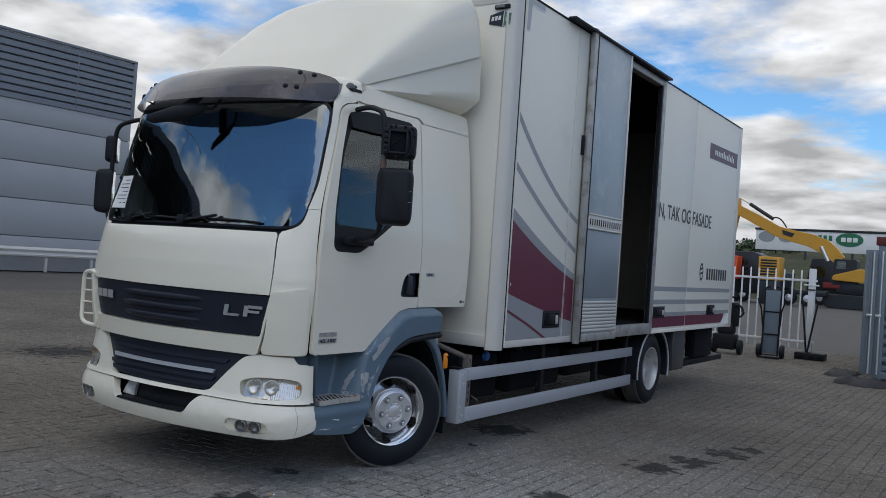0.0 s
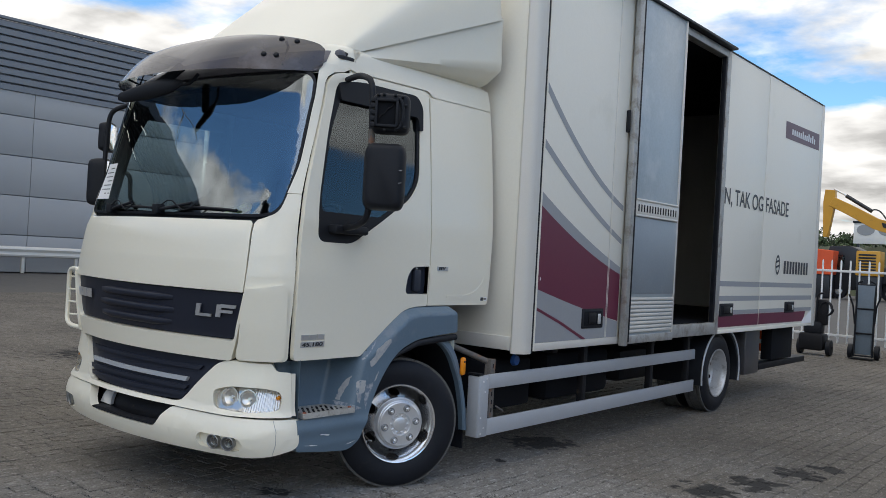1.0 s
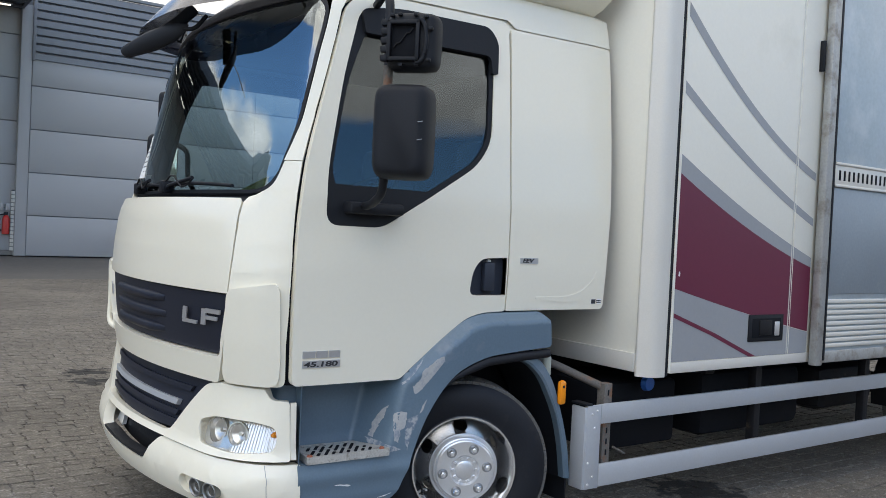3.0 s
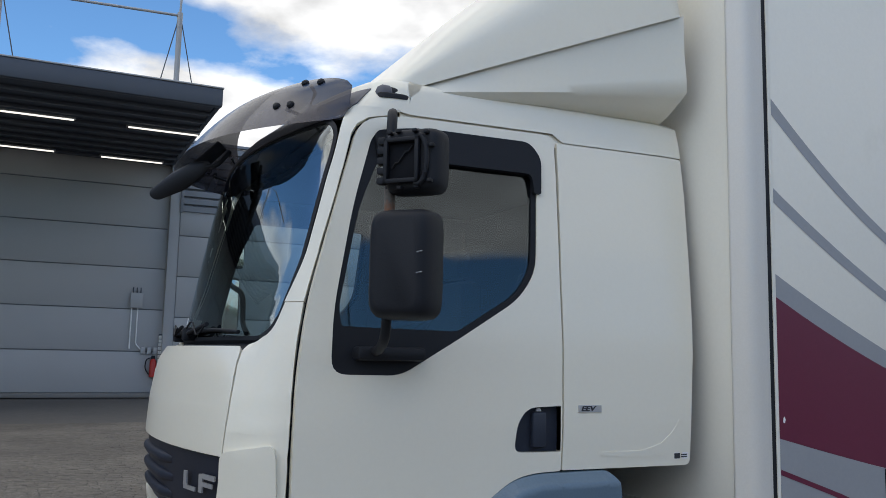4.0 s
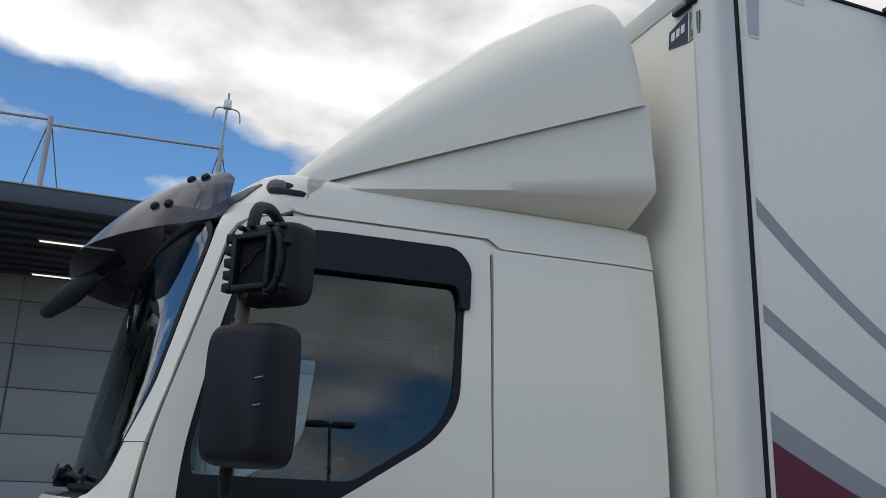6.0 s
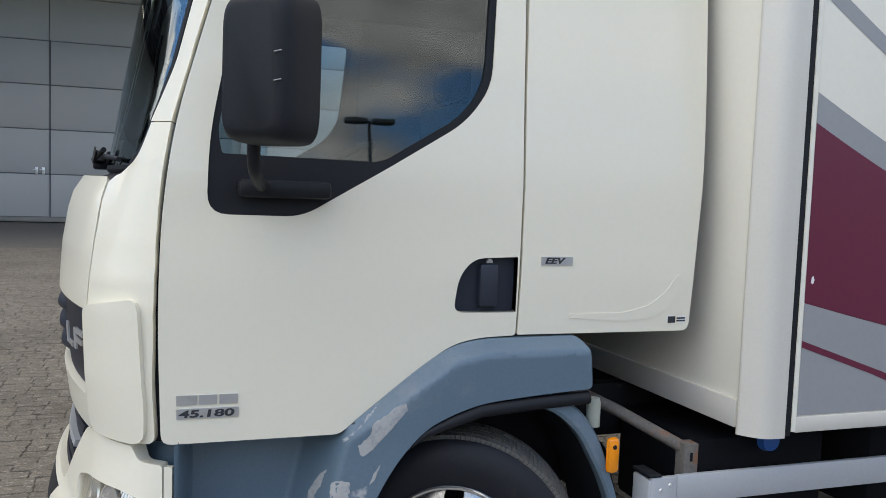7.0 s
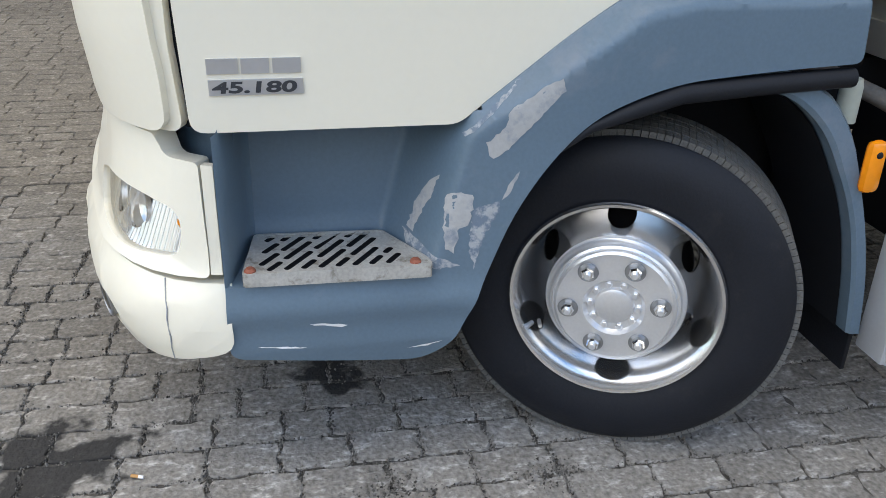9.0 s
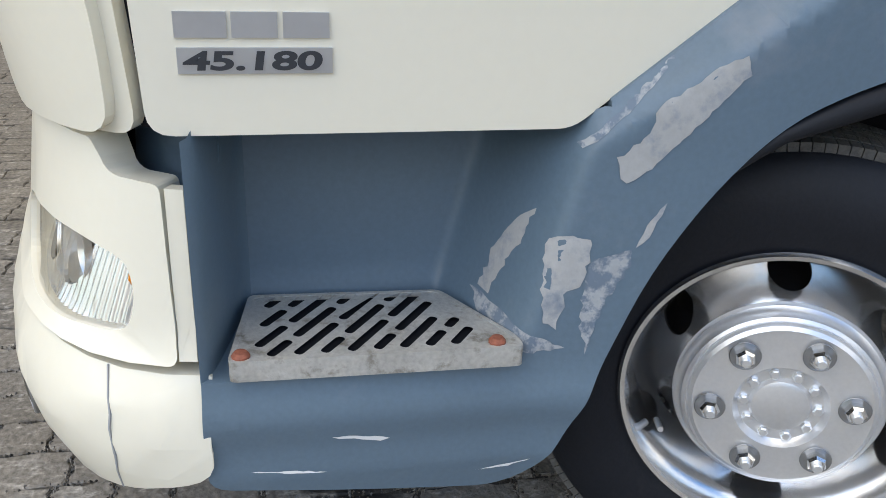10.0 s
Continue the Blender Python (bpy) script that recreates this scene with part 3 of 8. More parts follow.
CHEEK = rounded([(0.847, 1.588), (0.965, 1.626), (0.990, 1.734), (seam_u(1.734), 1.734), (seam_u(1.66), 1.66), (seam_u(1.60), 1.60), (seam_u(1.55), 1.55), (seam_u(1.501), 1.501), (seam_u(1.35), 1.35), (seam_u(1.2), 1.2), (seam_u(0.828), 0.828), (0.80, 0.818), (0.845, 0.96), (0.868, 1.19), (0.869, 1.37)], [0.005, 0.05, 0, 0, 0, 0, 0, 0, 0.1, 0.1, 0.03, 0.05, 0.1, 0.1, 0.1], 4)
both_sides("corner_panel", CHEEK, cab_front, WHITE, thick=0.03, label="cream white cab corner panel")
# raised wind deflector on the corners, below the hood line
DEFL = rounded([(0.872, 1.205), (1.08, 1.245), (1.098, 1.21), (1.095, 0.95), (1.075, 0.830), (0.82, 0.828), (0.85, 0.96)], [0.03, 0.03, 0.02, 0.05, 0.04, 0.06, 0.1], 4)
both_sides("corner_deflector", DEFL, cab_front, WHITE, thick=0.03, off=0.017, label="raised white air deflector on the cab corner")
# near-black strip behind the seams beside the doors, painting the gap's shade
both_sides("seam_shade", [(1.09, 0.83), (1.19, 0.83), (1.19, 1.45), (1.13, 1.6), (1.10, 1.75), (1.10, 1.9), (1.14, 2.2), (1.18, 2.45), (1.08, 2.45), (1.03, 2.1), (1.0, 1.83), (1.02, 1.7), (1.08, 1.5)], cab_front, DARKIN, thick=0.004, off=-0.022)
# slatted opening between the far corner deflector and the cab
for k in range(4):
    z = 0.91 + 0.085 * k
    bar("deflector_slat", [cab_front(-0.95, z, -0.01), (-1.095, -1.012, z)], 0.006, WHITE, truck)
bar("deflector_rim", bend([cab_front(-0.84, 1.21, 0.0), cab_front(-0.93, 1.225, 0.012), (-1.085, -1.02, 1.215), (-1.10, -1.01, 1.0), (-1.085, -1.02, 0.845), cab_front(-0.93, 0.83, 0.012), cab_front(-0.84, 0.835, 0.0)], 0.06), 0.015, WHITE, truck, "white rim of the air slot at the cab corner")

# --- roof
def roof():
    side_y = list(np.linspace(-0.42, 0.93, 30))
    def seam(y):
        """The lower edge of the roof's side: above the door, then lower above the rear side panel."""
        return float(np.interp(y, (-0.45, -0.42, 0.232, 0.246, 0.93), (2.497, 2.4845, 2.496, 2.461, 2.471)))
    rings = []
    for k, z in enumerate((2.497, 2.51, 2.53, 2.56, 2.59, 2.615)):
        us = list(np.linspace(-1.215, 1.215, 41))
        ring = [cab_point(u, z) for u in us]
        near = [cab_side(y, seam(y) if k == 0 else z) for y in side_y]
        farside = [Vector((2 * CX - p.x, p.y, p.z)) for p in near]
        rings.append(farside[::-1] + ring + near)
    top = rings[-1]
    mid = Vector((CX, 0.15, 2.615))
    for s, dz in ((0.97, 0.022), (0.90, 0.045), (0.75, 0.06), (0.4, 0.07), (0.02, 0.072)):
        rings.append([mid + Vector(((p.x - mid.x) * s, (p.y - mid.y) * s, dz)) for p in top])
    return loft("cab_roof", rings, WHITE, truck, "cream white cab roof", closed=True, caps=False, sharp=60)


roof()
# grey holds the visor's shade on the white header; the marker lens shares it
HEADER = paint("shaded_header_and_lens", (0.10, 0.10, 0.115), 0.5, vary=0.06, scale=3)
# --- windscreen with its black border, cowl and wipers
def screen_outline(d):
    right = [(0.78 - d, 1.602 + d), (0.935 - d, 1.612 + d), (0.982 - d, 1.672 + d * 0.6), (0.995 - d, 1.76), (1.016 - d, 1.9), (1.034 - d, 2.1), (1.050 - d, 2.3), (1.050 - d, 2.40 - d * 0.6), (0.99 - d, 2.447 - d)]
    return right + [(0.0, 2.452 - d)] + flipped(right) + [(0.0, 1.602 + d)]


SCREENO, SCREENI = rounded(screen_outline(0.0), 0.05, 4), rounded(screen_outline(0.014), 0.05, 4)
screen = patch("windscreen", SCREENO, cab_front, SCREEN, truck, step=(0.05, 0.08), thick=0.0, off=-0.004, label="bowed windscreen reflecting the cloudy sky")
patch("screen_border", SCREENO, cab_front, BLACK, screen, [SCREENI], thick=0.012, off=-0.001, label="black printed glass border")
# header drawn in grey: the visor's shade is put into its colour
patch("screen_header", [(-1.03, 2.446), (1.03, 2.446), (1.06, 2.51), (1.02, 2.585), (-1.02, 2.585), (-1.06, 2.51)], cab_front, HEADER, truck, thick=0.02, off=0.005)
patch("wiper_cowl", [(-1.02, 1.565), (1.02, 1.565), (1.05, 1.58), (1.04, 1.618), (-1.04, 1.618), (-1.05, 1.58)], cab_front, BLACK, truck, thick=0.03, off=-0.018, step=(0.06, 0.006), label="black plastic wiper cowl")
for u0, u1, zz in ((-0.62, 0.02, 1.63), (-0.02, 0.66, 1.63)):
    w = boxpart("wiper", -0.03, 0.03, -0.03, 0.03, -0.03, 0.03, BLACK, truck, "black wiper resting on the cowl", 0.01, Matrix.Translation(cab_front(u0 + 0.04, 1.60, 0.035)))
    bar("wiper_arm", bend([cab_front(u0 + 0.04, 1.60, 0.03), cab_front(u0 + 0.15, 1.625, 0.05), cab_front((u0 + u1) / 2, 1.665, 0.025)], 0.03), 0.009, BLACK, w)
    bar("wiper_blade", [cab_front(u0 + (u1 - u0) * k / 8, zz + 0.012 * math.sin(math.pi * k / 8), 0.014) for k in range(9)], 0.008, BLACK, w)
    bar("washer_hose", [cab_front(u0 + 0.1 + 0.3 * k / 6, 1.645 + 0.03 * math.sin(k * 1.1), 0.05) for k in range(7)], 0.004, BLACK, w)

# --- bumper
BUMP_U = 1.211
def bumper_surf(u, z, off=0.0):
    belly = 0.04 * math.sin(max(0, min(1, (z - 0.28) / 0.28)) * math.pi)
    return cab_front(u, z, off + belly - 0.01)


BUMPER = rounded([(-BUMP_U, 0.37), (-1.02, 0.315), (-0.5, 0.318), (0.5, 0.318), (1.02, 0.315), (BUMP_U, 0.37), (BUMP_U, 0.52), (0.80, 0.522), (0.43, 0.53), (0.39, 0.49), (0.33, 0.41), (-0.33, 0.41), (-0.39, 0.49), (-0.43, 0.53), (-0.80, 0.522), (-BUMP_U, 0.52)], [0.04, 0.1, 0.1, 0.1, 0.1, 0.04, 0.01, 0.05, 0.03, 0.05, 0.03, 0.03, 0.05, 0.03, 0.05, 0.01], 4)
FOG = rounded([(0.665, 0.352), (0.90, 0.346), (0.935, 0.385), (0.90, 0.425), (0.665, 0.43), (0.64, 0.39)], 0.025, 4)
bumper = patch("bumper", BUMPER, bumper_surf, WHITE, truck, [FOG, flipped(FOG)], thick=0.05, label="white plastic front bumper with an open number plate slot")
def bump_u(y, z):
    """How far round the front the bumper's skin lies at depth y and height z."""
    lo, hi = 0.6, 1.6
    for _ in range(30):
        mid = (lo + hi) / 2
        if bumper_surf(mid, z).y < y:
            lo = mid
        else:
            hi = mid
    return lo


MASK = rounded([(0.80, 0.528), (bump_u(-0.842, 0.535), 0.535), (bump_u(-0.842, 0.65), 0.65), (bump_u(-0.843, 0.77), 0.770), (bump_u(-0.905, 0.772), 0.774), (bump_u(-0.921, 0.80), 0.815), (0.78, 0.815), (0.70, 0.80), (0.60, 0.70), (0.50, 0.58), (0.44, 0.535)], [0.03, 0.012, 0.0, 0.012, 0.022, 0.006, 0.03, 0.05, 0.05, 0.05, 0.02], 4)
LAMP = rounded([(0.695, 0.650), (0.80, 0.682), (1.0, 0.685), (1.085, 0.668), (1.102, 0.62), (1.094, 0.570), (0.94, 0.551), (0.72, 0.560)], [0.03, 0.04, 0.05, 0.04, 0.03, 0.03, 0.05, 0.03], 4)
masks = [patch("headlight_panel", MASK, bumper_surf, WHITE, truck, [LAMP], thick=0.05, off=0.012, label="white headlight surround")]
FLANGE = [(bump_u(-0.840, z), z) for z in (0.54, 0.60, 0.68, 0.765)] + [(bump_u(-0.818, z), z) for z in (0.765, 0.68, 0.60, 0.54)]
both_sides("headlight_panel_flange", FLANGE, bumper_surf, WHITE, step=(0.02, 0.05), thick=0.02, off=0.008, label="narrow white flange with two screws")
for z in (0.575, 0.70):
    turned("flange_screw", [(0.0, 0.002), (0.004, 0.0018), (0.005, -0.001)], DARKSTEEL, masks[0], "", 10, Matrix.Translation(bumper_surf(bump_u(-0.828, z), z, 0.004)))
both_sides("moulding_front_end", [(bump_u(-0.965, z), z) for z in (0.735, 0.79, 0.828)] + [(bump_u(-0.80, z), z) for z in (0.828, 0.79, 0.735)], bumper_surf, GREYBLUE, step=(0.02, 0.03), thick=0.01, off=-0.085, label="dark front end of the step moulding")
masks.append(patch("headlight_panel", flipped(MASK), bumper_surf, WHITE, truck, [flipped(LAMP)], thick=0.05, off=0.012, label="white headlight surround"))
patch("mask_bridge", rounded([(-0.50, 0.535), (0.50, 0.535), (0.54, 0.585), (0.44, 0.56), (-0.44, 0.56), (-0.54, 0.585)], 0.01, 2), bumper_surf, WHITE, truck, thick=0.03, off=0.012)
for s in (1, -1):
    fl = (lambda p: p) if s == 1 else flipped
    h = patch("headlight", fl(LAMP), lambda u, z, off=0.0: bumper_surf(u, z, off + 0.0005 * math.sin(u * 2 * math.pi / 0.0125) * (abs(u) > 0.9)), LENS, truck, step=(0.0031, 0.03), thick=0.0, off=0.004, label="clear headlight with ribbed lens")
    patch("reflector_bowl", fl(LAMP), lambda u, z, off=0.0: bumper_surf(u, z, off + 0.0016 * math.sin(u * 2 * math.pi / 0.014) * (abs(u) > 0.9) + 0.016 * (0.62 - z) / 0.06), REFLECT, h, [fl([(u + r * math.cos(a), 0.622 + r * math.sin(a)) for a in np.linspace(0, 2 * math.pi, 29)[:-1]]) for u, r in ((0.785, 0.05), (0.905, 0.045))], step=(0.0035, 0.03), thick=0.006, off=-0.026)
    for u, r in ((0.785, 0.052), (0.905, 0.047)):
        p, n = bumper_surf(s * u, 0.622, -0.05), (bumper_surf(s * u, 0.622, 0.02) - bumper_surf(s * u, 0.622, -0.02)).normalized()
        turned("headlight_bowl", [(0.0, 0.008), (r * 0.18, 0.008), (r * 0.2, -0.004), (r * 0.55, 0.0), (r * 0.85, 0.01), (r, 0.028), (r + 0.005, 0.028), (r + 0.005, 0.018)], REFLECT, h, "", 28, Matrix.Translation(p) @ n.to_track_quat("X", "Z").to_matrix().to_4x4())
    p = bumper_surf(s * 1.085, 0.635, -0.02)
    turned("indicator_bulb", [(0, 0.018), (0.009, 0.014), (0.012, 0.0), (0.009, -0.02)], AMBER, h, "orange indicator bulb", 14, Matrix.Translation(p) @ pose(0, 0, 0, 0, 0, -60 * s))
    fh = patch("fog_light_housing", fl(FOG), bumper_surf, WHITE, truck, step=(0.05, 0.05), thick=0.01, off=-0.03)
    for u in (0.755, 0.845):
        p, n = bumper_surf(s * u, 0.388, -0.005), (bumper_surf(s * u, 0.388, 0.02) - bumper_surf(s * u, 0.388, -0.02)).normalized()
        m = Matrix.Translation(p) @ n.to_track_quat("X", "Z").to_matrix().to_4x4()
        turned("fog_lamp", [(0.036, -0.03), (0.040, 0.004), (0.036, 0.006), (0.032, -0.002), (0.02, -0.018), (0.006, -0.024), (0.0, -0.024)], DARKHUB, fh, "round fog lamp", 24, m)
        turned("fog_lamp_glass", [(0.033, 0.0), (0.02, 0.006), (0.0, 0.008)], LENS, fh, "", 24, m)
        turned("fog_lamp_bowl", [(0.032, -0.002), (0.024, -0.014), (0.0, -0.02)], FOGBOWL, fh, "", 24, m)
# seam pieces at the bumper's ends
both_sides("bumper_end_cap", [(bump_u(-0.937, z), z) for z in (0.33, 0.40, 0.46, 0.52)] + [(bump_u(-0.937, z) + 0.0022, z) for z in (0.52, 0.46, 0.40, 0.33)], bumper_surf, GREYVINYL, thick=0.003, off=0.0008, step=(0.1, 0.04))
# lower grille
LOWG = rounded([(-0.72, 0.812), (0.72, 0.812), (0.60, 0.69), (0.49, 0.572), (0.0, 0.555), (-0.49, 0.572), (-0.60, 0.69)], [0.03, 0.03, 0.08, 0.05, 0.3, 0.05, 0.08], 5)
low = patch("lower_grille", LOWG, bumper_surf, GRILLE, truck, thick=0.03, off=-0.02, label="dark lower grille with a grey trim strip")
patch("trim_strip", [(-0.52, 0.697), (0.49, 0.697), (0.48, 0.672), (-0.51, 0.672)], bumper_surf, GUARD, low, thick=0.02, off=0.0, label="light grey trim strip")
for z in (0.755, 0.64, 0.60):
    patch("grille_bar", [(-0.58, z + 0.012), (0.58 if z > 0.7 else 0.50, z + 0.012), (0.56 if z > 0.7 else 0.48, z - 0.012), (-0.56, z - 0.012)], bumper_surf, GRILLE, low, thick=0.02, off=-0.006)
# dark hollow of the number plate slot with its torn lower lip
patch("plate_slot_back", [(-0.46, 0.38), (0.46, 0.38), (0.46, 0.55), (-0.46, 0.55)], bumper_surf, DARKSTEEL, truck, thick=0.01, off=-0.10)
patch("torn_lip", rounded([(-0.33, 0.415), (0.32, 0.415), (0.30, 0.432), (0.05, 0.424), (-0.15, 0.436), (-0.30, 0.43)], 0.01, 2), bumper_surf, BLACK, truck, thick=0.05, off=-0.002)
patch("tow_bracket", [(-0.36, 0.43), (-0.22, 0.43), (-0.24, 0.53), (-0.34, 0.53)], bumper_surf, HUB, truck, thick=0.02, off=-0.07)
patch("front_apron", [(-0.93, 0.30), (0.93, 0.30), (0.95, 0.86), (-0.95, 0.86)], bumper_surf, DARKSTEEL, truck, thick=0.01, off=-0.13)
# dark sheet takes the place of the shade under the hood's edge
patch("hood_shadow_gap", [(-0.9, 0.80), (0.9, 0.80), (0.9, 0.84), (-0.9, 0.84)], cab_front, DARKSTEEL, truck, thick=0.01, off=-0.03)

# --- cab interior
boxpart("cab_floor", -1.0, 0.98, -0.85, 0.86, 1.13, 1.16, TRIM, truck)
boxpart("cab_back_wall", -1.0, 0.95, 0.82, 0.86, 1.135, 2.46, TRIM, truck)
boxpart("headliner", -0.93, 0.90, -0.60, 0.86, 2.43, 2.46, TRIM, truck)
patch("dashboard", [(-0.97, 1.30), (0.97, 1.30), (0.97, 1.585), (-0.97, 1.585)], cab_front, TRIM, truck, thick=0.34, off=-0.05, label="dark grey dashboard")
for x in (-0.55, 0.5):
    s = boxpart("cab_seat", x - 0.25, x + 0.25, 0.05, 0.55, 1.15, 1.35, SEAT, truck, "dark grey cloth cab seat", 0.06)
    boxpart("seat_back", x - 0.24, x + 0.24, 0.45, 0.60, 1.35, 1.98, SEAT, s, "", 0.05, )
    boxpart("headrest", x - 0.13, x + 0.13, 0.48, 0.58, 2.0, 2.17, SEAT, s, "", 0.04)
wm = pose(0.5, -0.33, 1.62, 0, 0, 0) @ pose(0, 0, 0, 28, 0, 0)
wheel_pts = [wm @ Vector((0.22 * math.cos(a), 0.22 * math.sin(a), 0)) for a in np.linspace(0, 2 * math.pi, 37)]
sw = bar("steering_wheel", wheel_pts, 0.016, BLACK, truck, "black steering wheel")
for a in (0.4, 2.7, 4.7):
    bar("wheel_spoke", [wm @ Vector((0, 0, -0.03)), wm @ Vector((0.21 * math.cos(a), 0.21 * math.sin(a), 0))], 0.014, BLACK, sw)
bar("steering_column", [wm @ Vector((0, 0, -0.02)), (0.5, -0.62, 1.4)], 0.04, BLACK, sw)
HIVIS = paint("yellow_green_glove", (0.62, 0.68, 0.30), 0.9, vary=0.25, scale=30, bump=0.2)
gl = boxpart("work_glove", -0.10, 0.10, -0.045, 0.045, -0.02, 0.03, HIVIS, None, "", 0.018, pose(0.30, -0.72, 1.635, 10, -25, 35))
gl.name = "work_glove"
tagged(gl, "pale yellow-green work glove lying on the dashboard", "glove")
# brace of the far mirror, seen through the glass
bar("mirror_brace", bend([(-1.085, -0.55, 1.66), (-1.15, -0.565, 1.72), (-1.155, -0.57, 1.9), (-1.30, -0.62, 1.96)], 0.05), 0.016, BLACK, truck, "black brace of the far mirror arm")


patch("paper_notice", flipped([(0.76, 1.70), (0.95, 1.70), (0.925, 1.94), (0.75, 1.94)]), cab_front, PAPER, truck, thick=0.001, off=-0.0015, label="white printed notice stuck on the windscreen")
for k in range(7):
    patch("notice_line", flipped([(0.775, 1.735 + 0.028 * k), (0.775 + (0.13 if k % 3 else 0.08), 1.735 + 0.028 * k), (0.775 + (0.13 if k % 3 else 0.08), 1.741 + 0.028 * k), (0.775, 1.741 + 0.028 * k)]), cab_front, INK, truck, thick=0.0006, off=-0.0009)

# --- sun visor over the windscreen
def visor_surf(x, v, off=0.0):
    def at(x, v):
        a = min(1.0, abs(x - CX) / 0.965) ** 2.6
        y = (-0.80 + 0.15 * a) + ((-1.14 + 0.47 * a) - (-0.80 + 0.15 * a)) * v
        z = (2.70 - 0.10 * a) + ((2.42 + 0.02 * a) - (2.70 - 0.10 * a)) * v + 0.05 * math.sin(math.pi * v) * (1 - 0.5 * a)
        return Vector((x, y, z))
    n = (at(x + 0.01, v) - at(x - 0.01, v)).cross(at(x, v - 0.02) - at(x, v + 0.02))
    n = n.normalized() if n.length > 1e-9 else Vector((0, -1, 0.3))
    return at(x, v) + n * off


visor = patch("sun_visor", rounded([(CX - 0.86, 0.0), (CX - 0.935, 0.10), (CX - 0.97, 0.34), (CX - 0.97, 0.80), (CX - 0.95, 1.0), (CX + 0.95, 1.0), (CX + 0.97, 0.80), (CX + 0.97, 0.34), (CX + 0.935, 0.10), (CX + 0.86, 0.0)], 0.05, 4)[::-1], lambda x, v, off=0.0: visor_surf(x, v, off), SMOKE, truck, step=(0.05, 0.12), thick=0.0, label="smoked acrylic sun visor over the windscreen")
for x, v in ((0.68, 0.72), (0.74, 0.72), (0.70, 0.22), (0.79, 0.22), (-0.73, 0.72), (-0.79, 0.72), (-0.75, 0.22), (-0.84, 0.22)):
    p, n = visor_surf(x, v, 0.002), (visor_surf(x, v, 0.02) - visor_surf(x, v)).normalized()
    turned("visor_bolt", [(0, 0.012), (0.010, 0.011), (0.016, 0.004), (0.016, -0.004)], BLACK, visor, "", 14, Matrix.Translation(p) @ n.to_track_quat("X", "Z").to_matrix().to_4x4())
for x in (0.72, -0.77):
    p0, p1 = visor_surf(x, 0.75, -0.01), visor_surf(x, 0.2, -0.01)
    bar("visor_bracket", [p0, p0 + Vector((0, 0.08, -0.02)), p1 + Vector((0, 0.02, -0.03)), p1], 0.008, BLACK, visor)
# front mirror hanging below the visor
fmir = loft("front_mirror", [[Vector(c) + Vector((0.35 * a * math.cos(t), a * 0.7 * math.cos(t) * 0.8, b * math.sin(t))) for t in np.linspace(0, 2 * math.pi, 15)[:-1]] for c, a, b in
                             (((-0.22, -1.215, 2.275), 0.02, 0.012), ((-0.19, -1.20, 2.285), 0.065, 0.032), ((-0.05, -1.13, 2.325), 0.085, 0.05), ((0.06, -1.08, 2.355), 0.075, 0.045), ((0.12, -1.04, 2.375), 0.03, 0.02))], BLACK, truck, "black front mirror on a bent arm")
bar("front_mirror_bracket", [(-0.03, -1.10, 2.35), (-0.012, -1.02, 2.43), (0.0, -0.955, 2.50)], [0.034, 0.03, 0.03], BLACK, fmir)
bar("front_mirror_arm", bend([(0.08, -1.06, 2.37), (0.16, -1.0, 2.37), (0.17, -0.95, 2.44)], 0.03), 0.010, BLACK, fmir)

# --- door mirrors
def side_mirror(sx):
    def q(x, y, z):
        return Vector((x if sx > 0 else 2 * CX - x, y, z))
    arm = bar("mirror_arm", bend([q(0.975, -0.50, 2.425), q(1.14, -0.565, 2.425), q(1.31, -0.637, 2.37), q(1.33, -0.645, 2.2), q(1.345, -0.65, 1.62), q(1.22, -0.62, 1.575), q(1.05, -0.58, 1.565)], 0.07, 6), 0.0175, BLACK, truck, "black bent mirror arm")
    return arm, q


def mirror_housing(name, c, turn, w, h, d, mat, parent, label, open_front=False):
    """A moulded mirror housing: a rounded rectangle (w wide, h high) that swells to a back of depth d."""
    m = Matrix.Translation(c) @ pose(0, 0, 0, 0, 0, turn)
    rings = []
    for t, s in ((0, 0.94), (0.04, 1.0), (0.3, 1.0), (0.6, 0.97), (0.82, 0.90), (0.95, 0.78), (1.0, 0.62)):
        rings.append([m @ Vector((w / 2 * s * math.copysign(abs(math.cos(a)) ** 0.35, math.cos(a)), d * (0.5 - t), h / 2 * (1 - (1 - s) * 0.5) * math.copysign(abs(math.sin(a)) ** 0.3, math.sin(a)))) for a in np.linspace(0, 2 * math.pi, 41)[:-1]])
    return loft(name, rings, mat, parent, label, True, True, 40), m


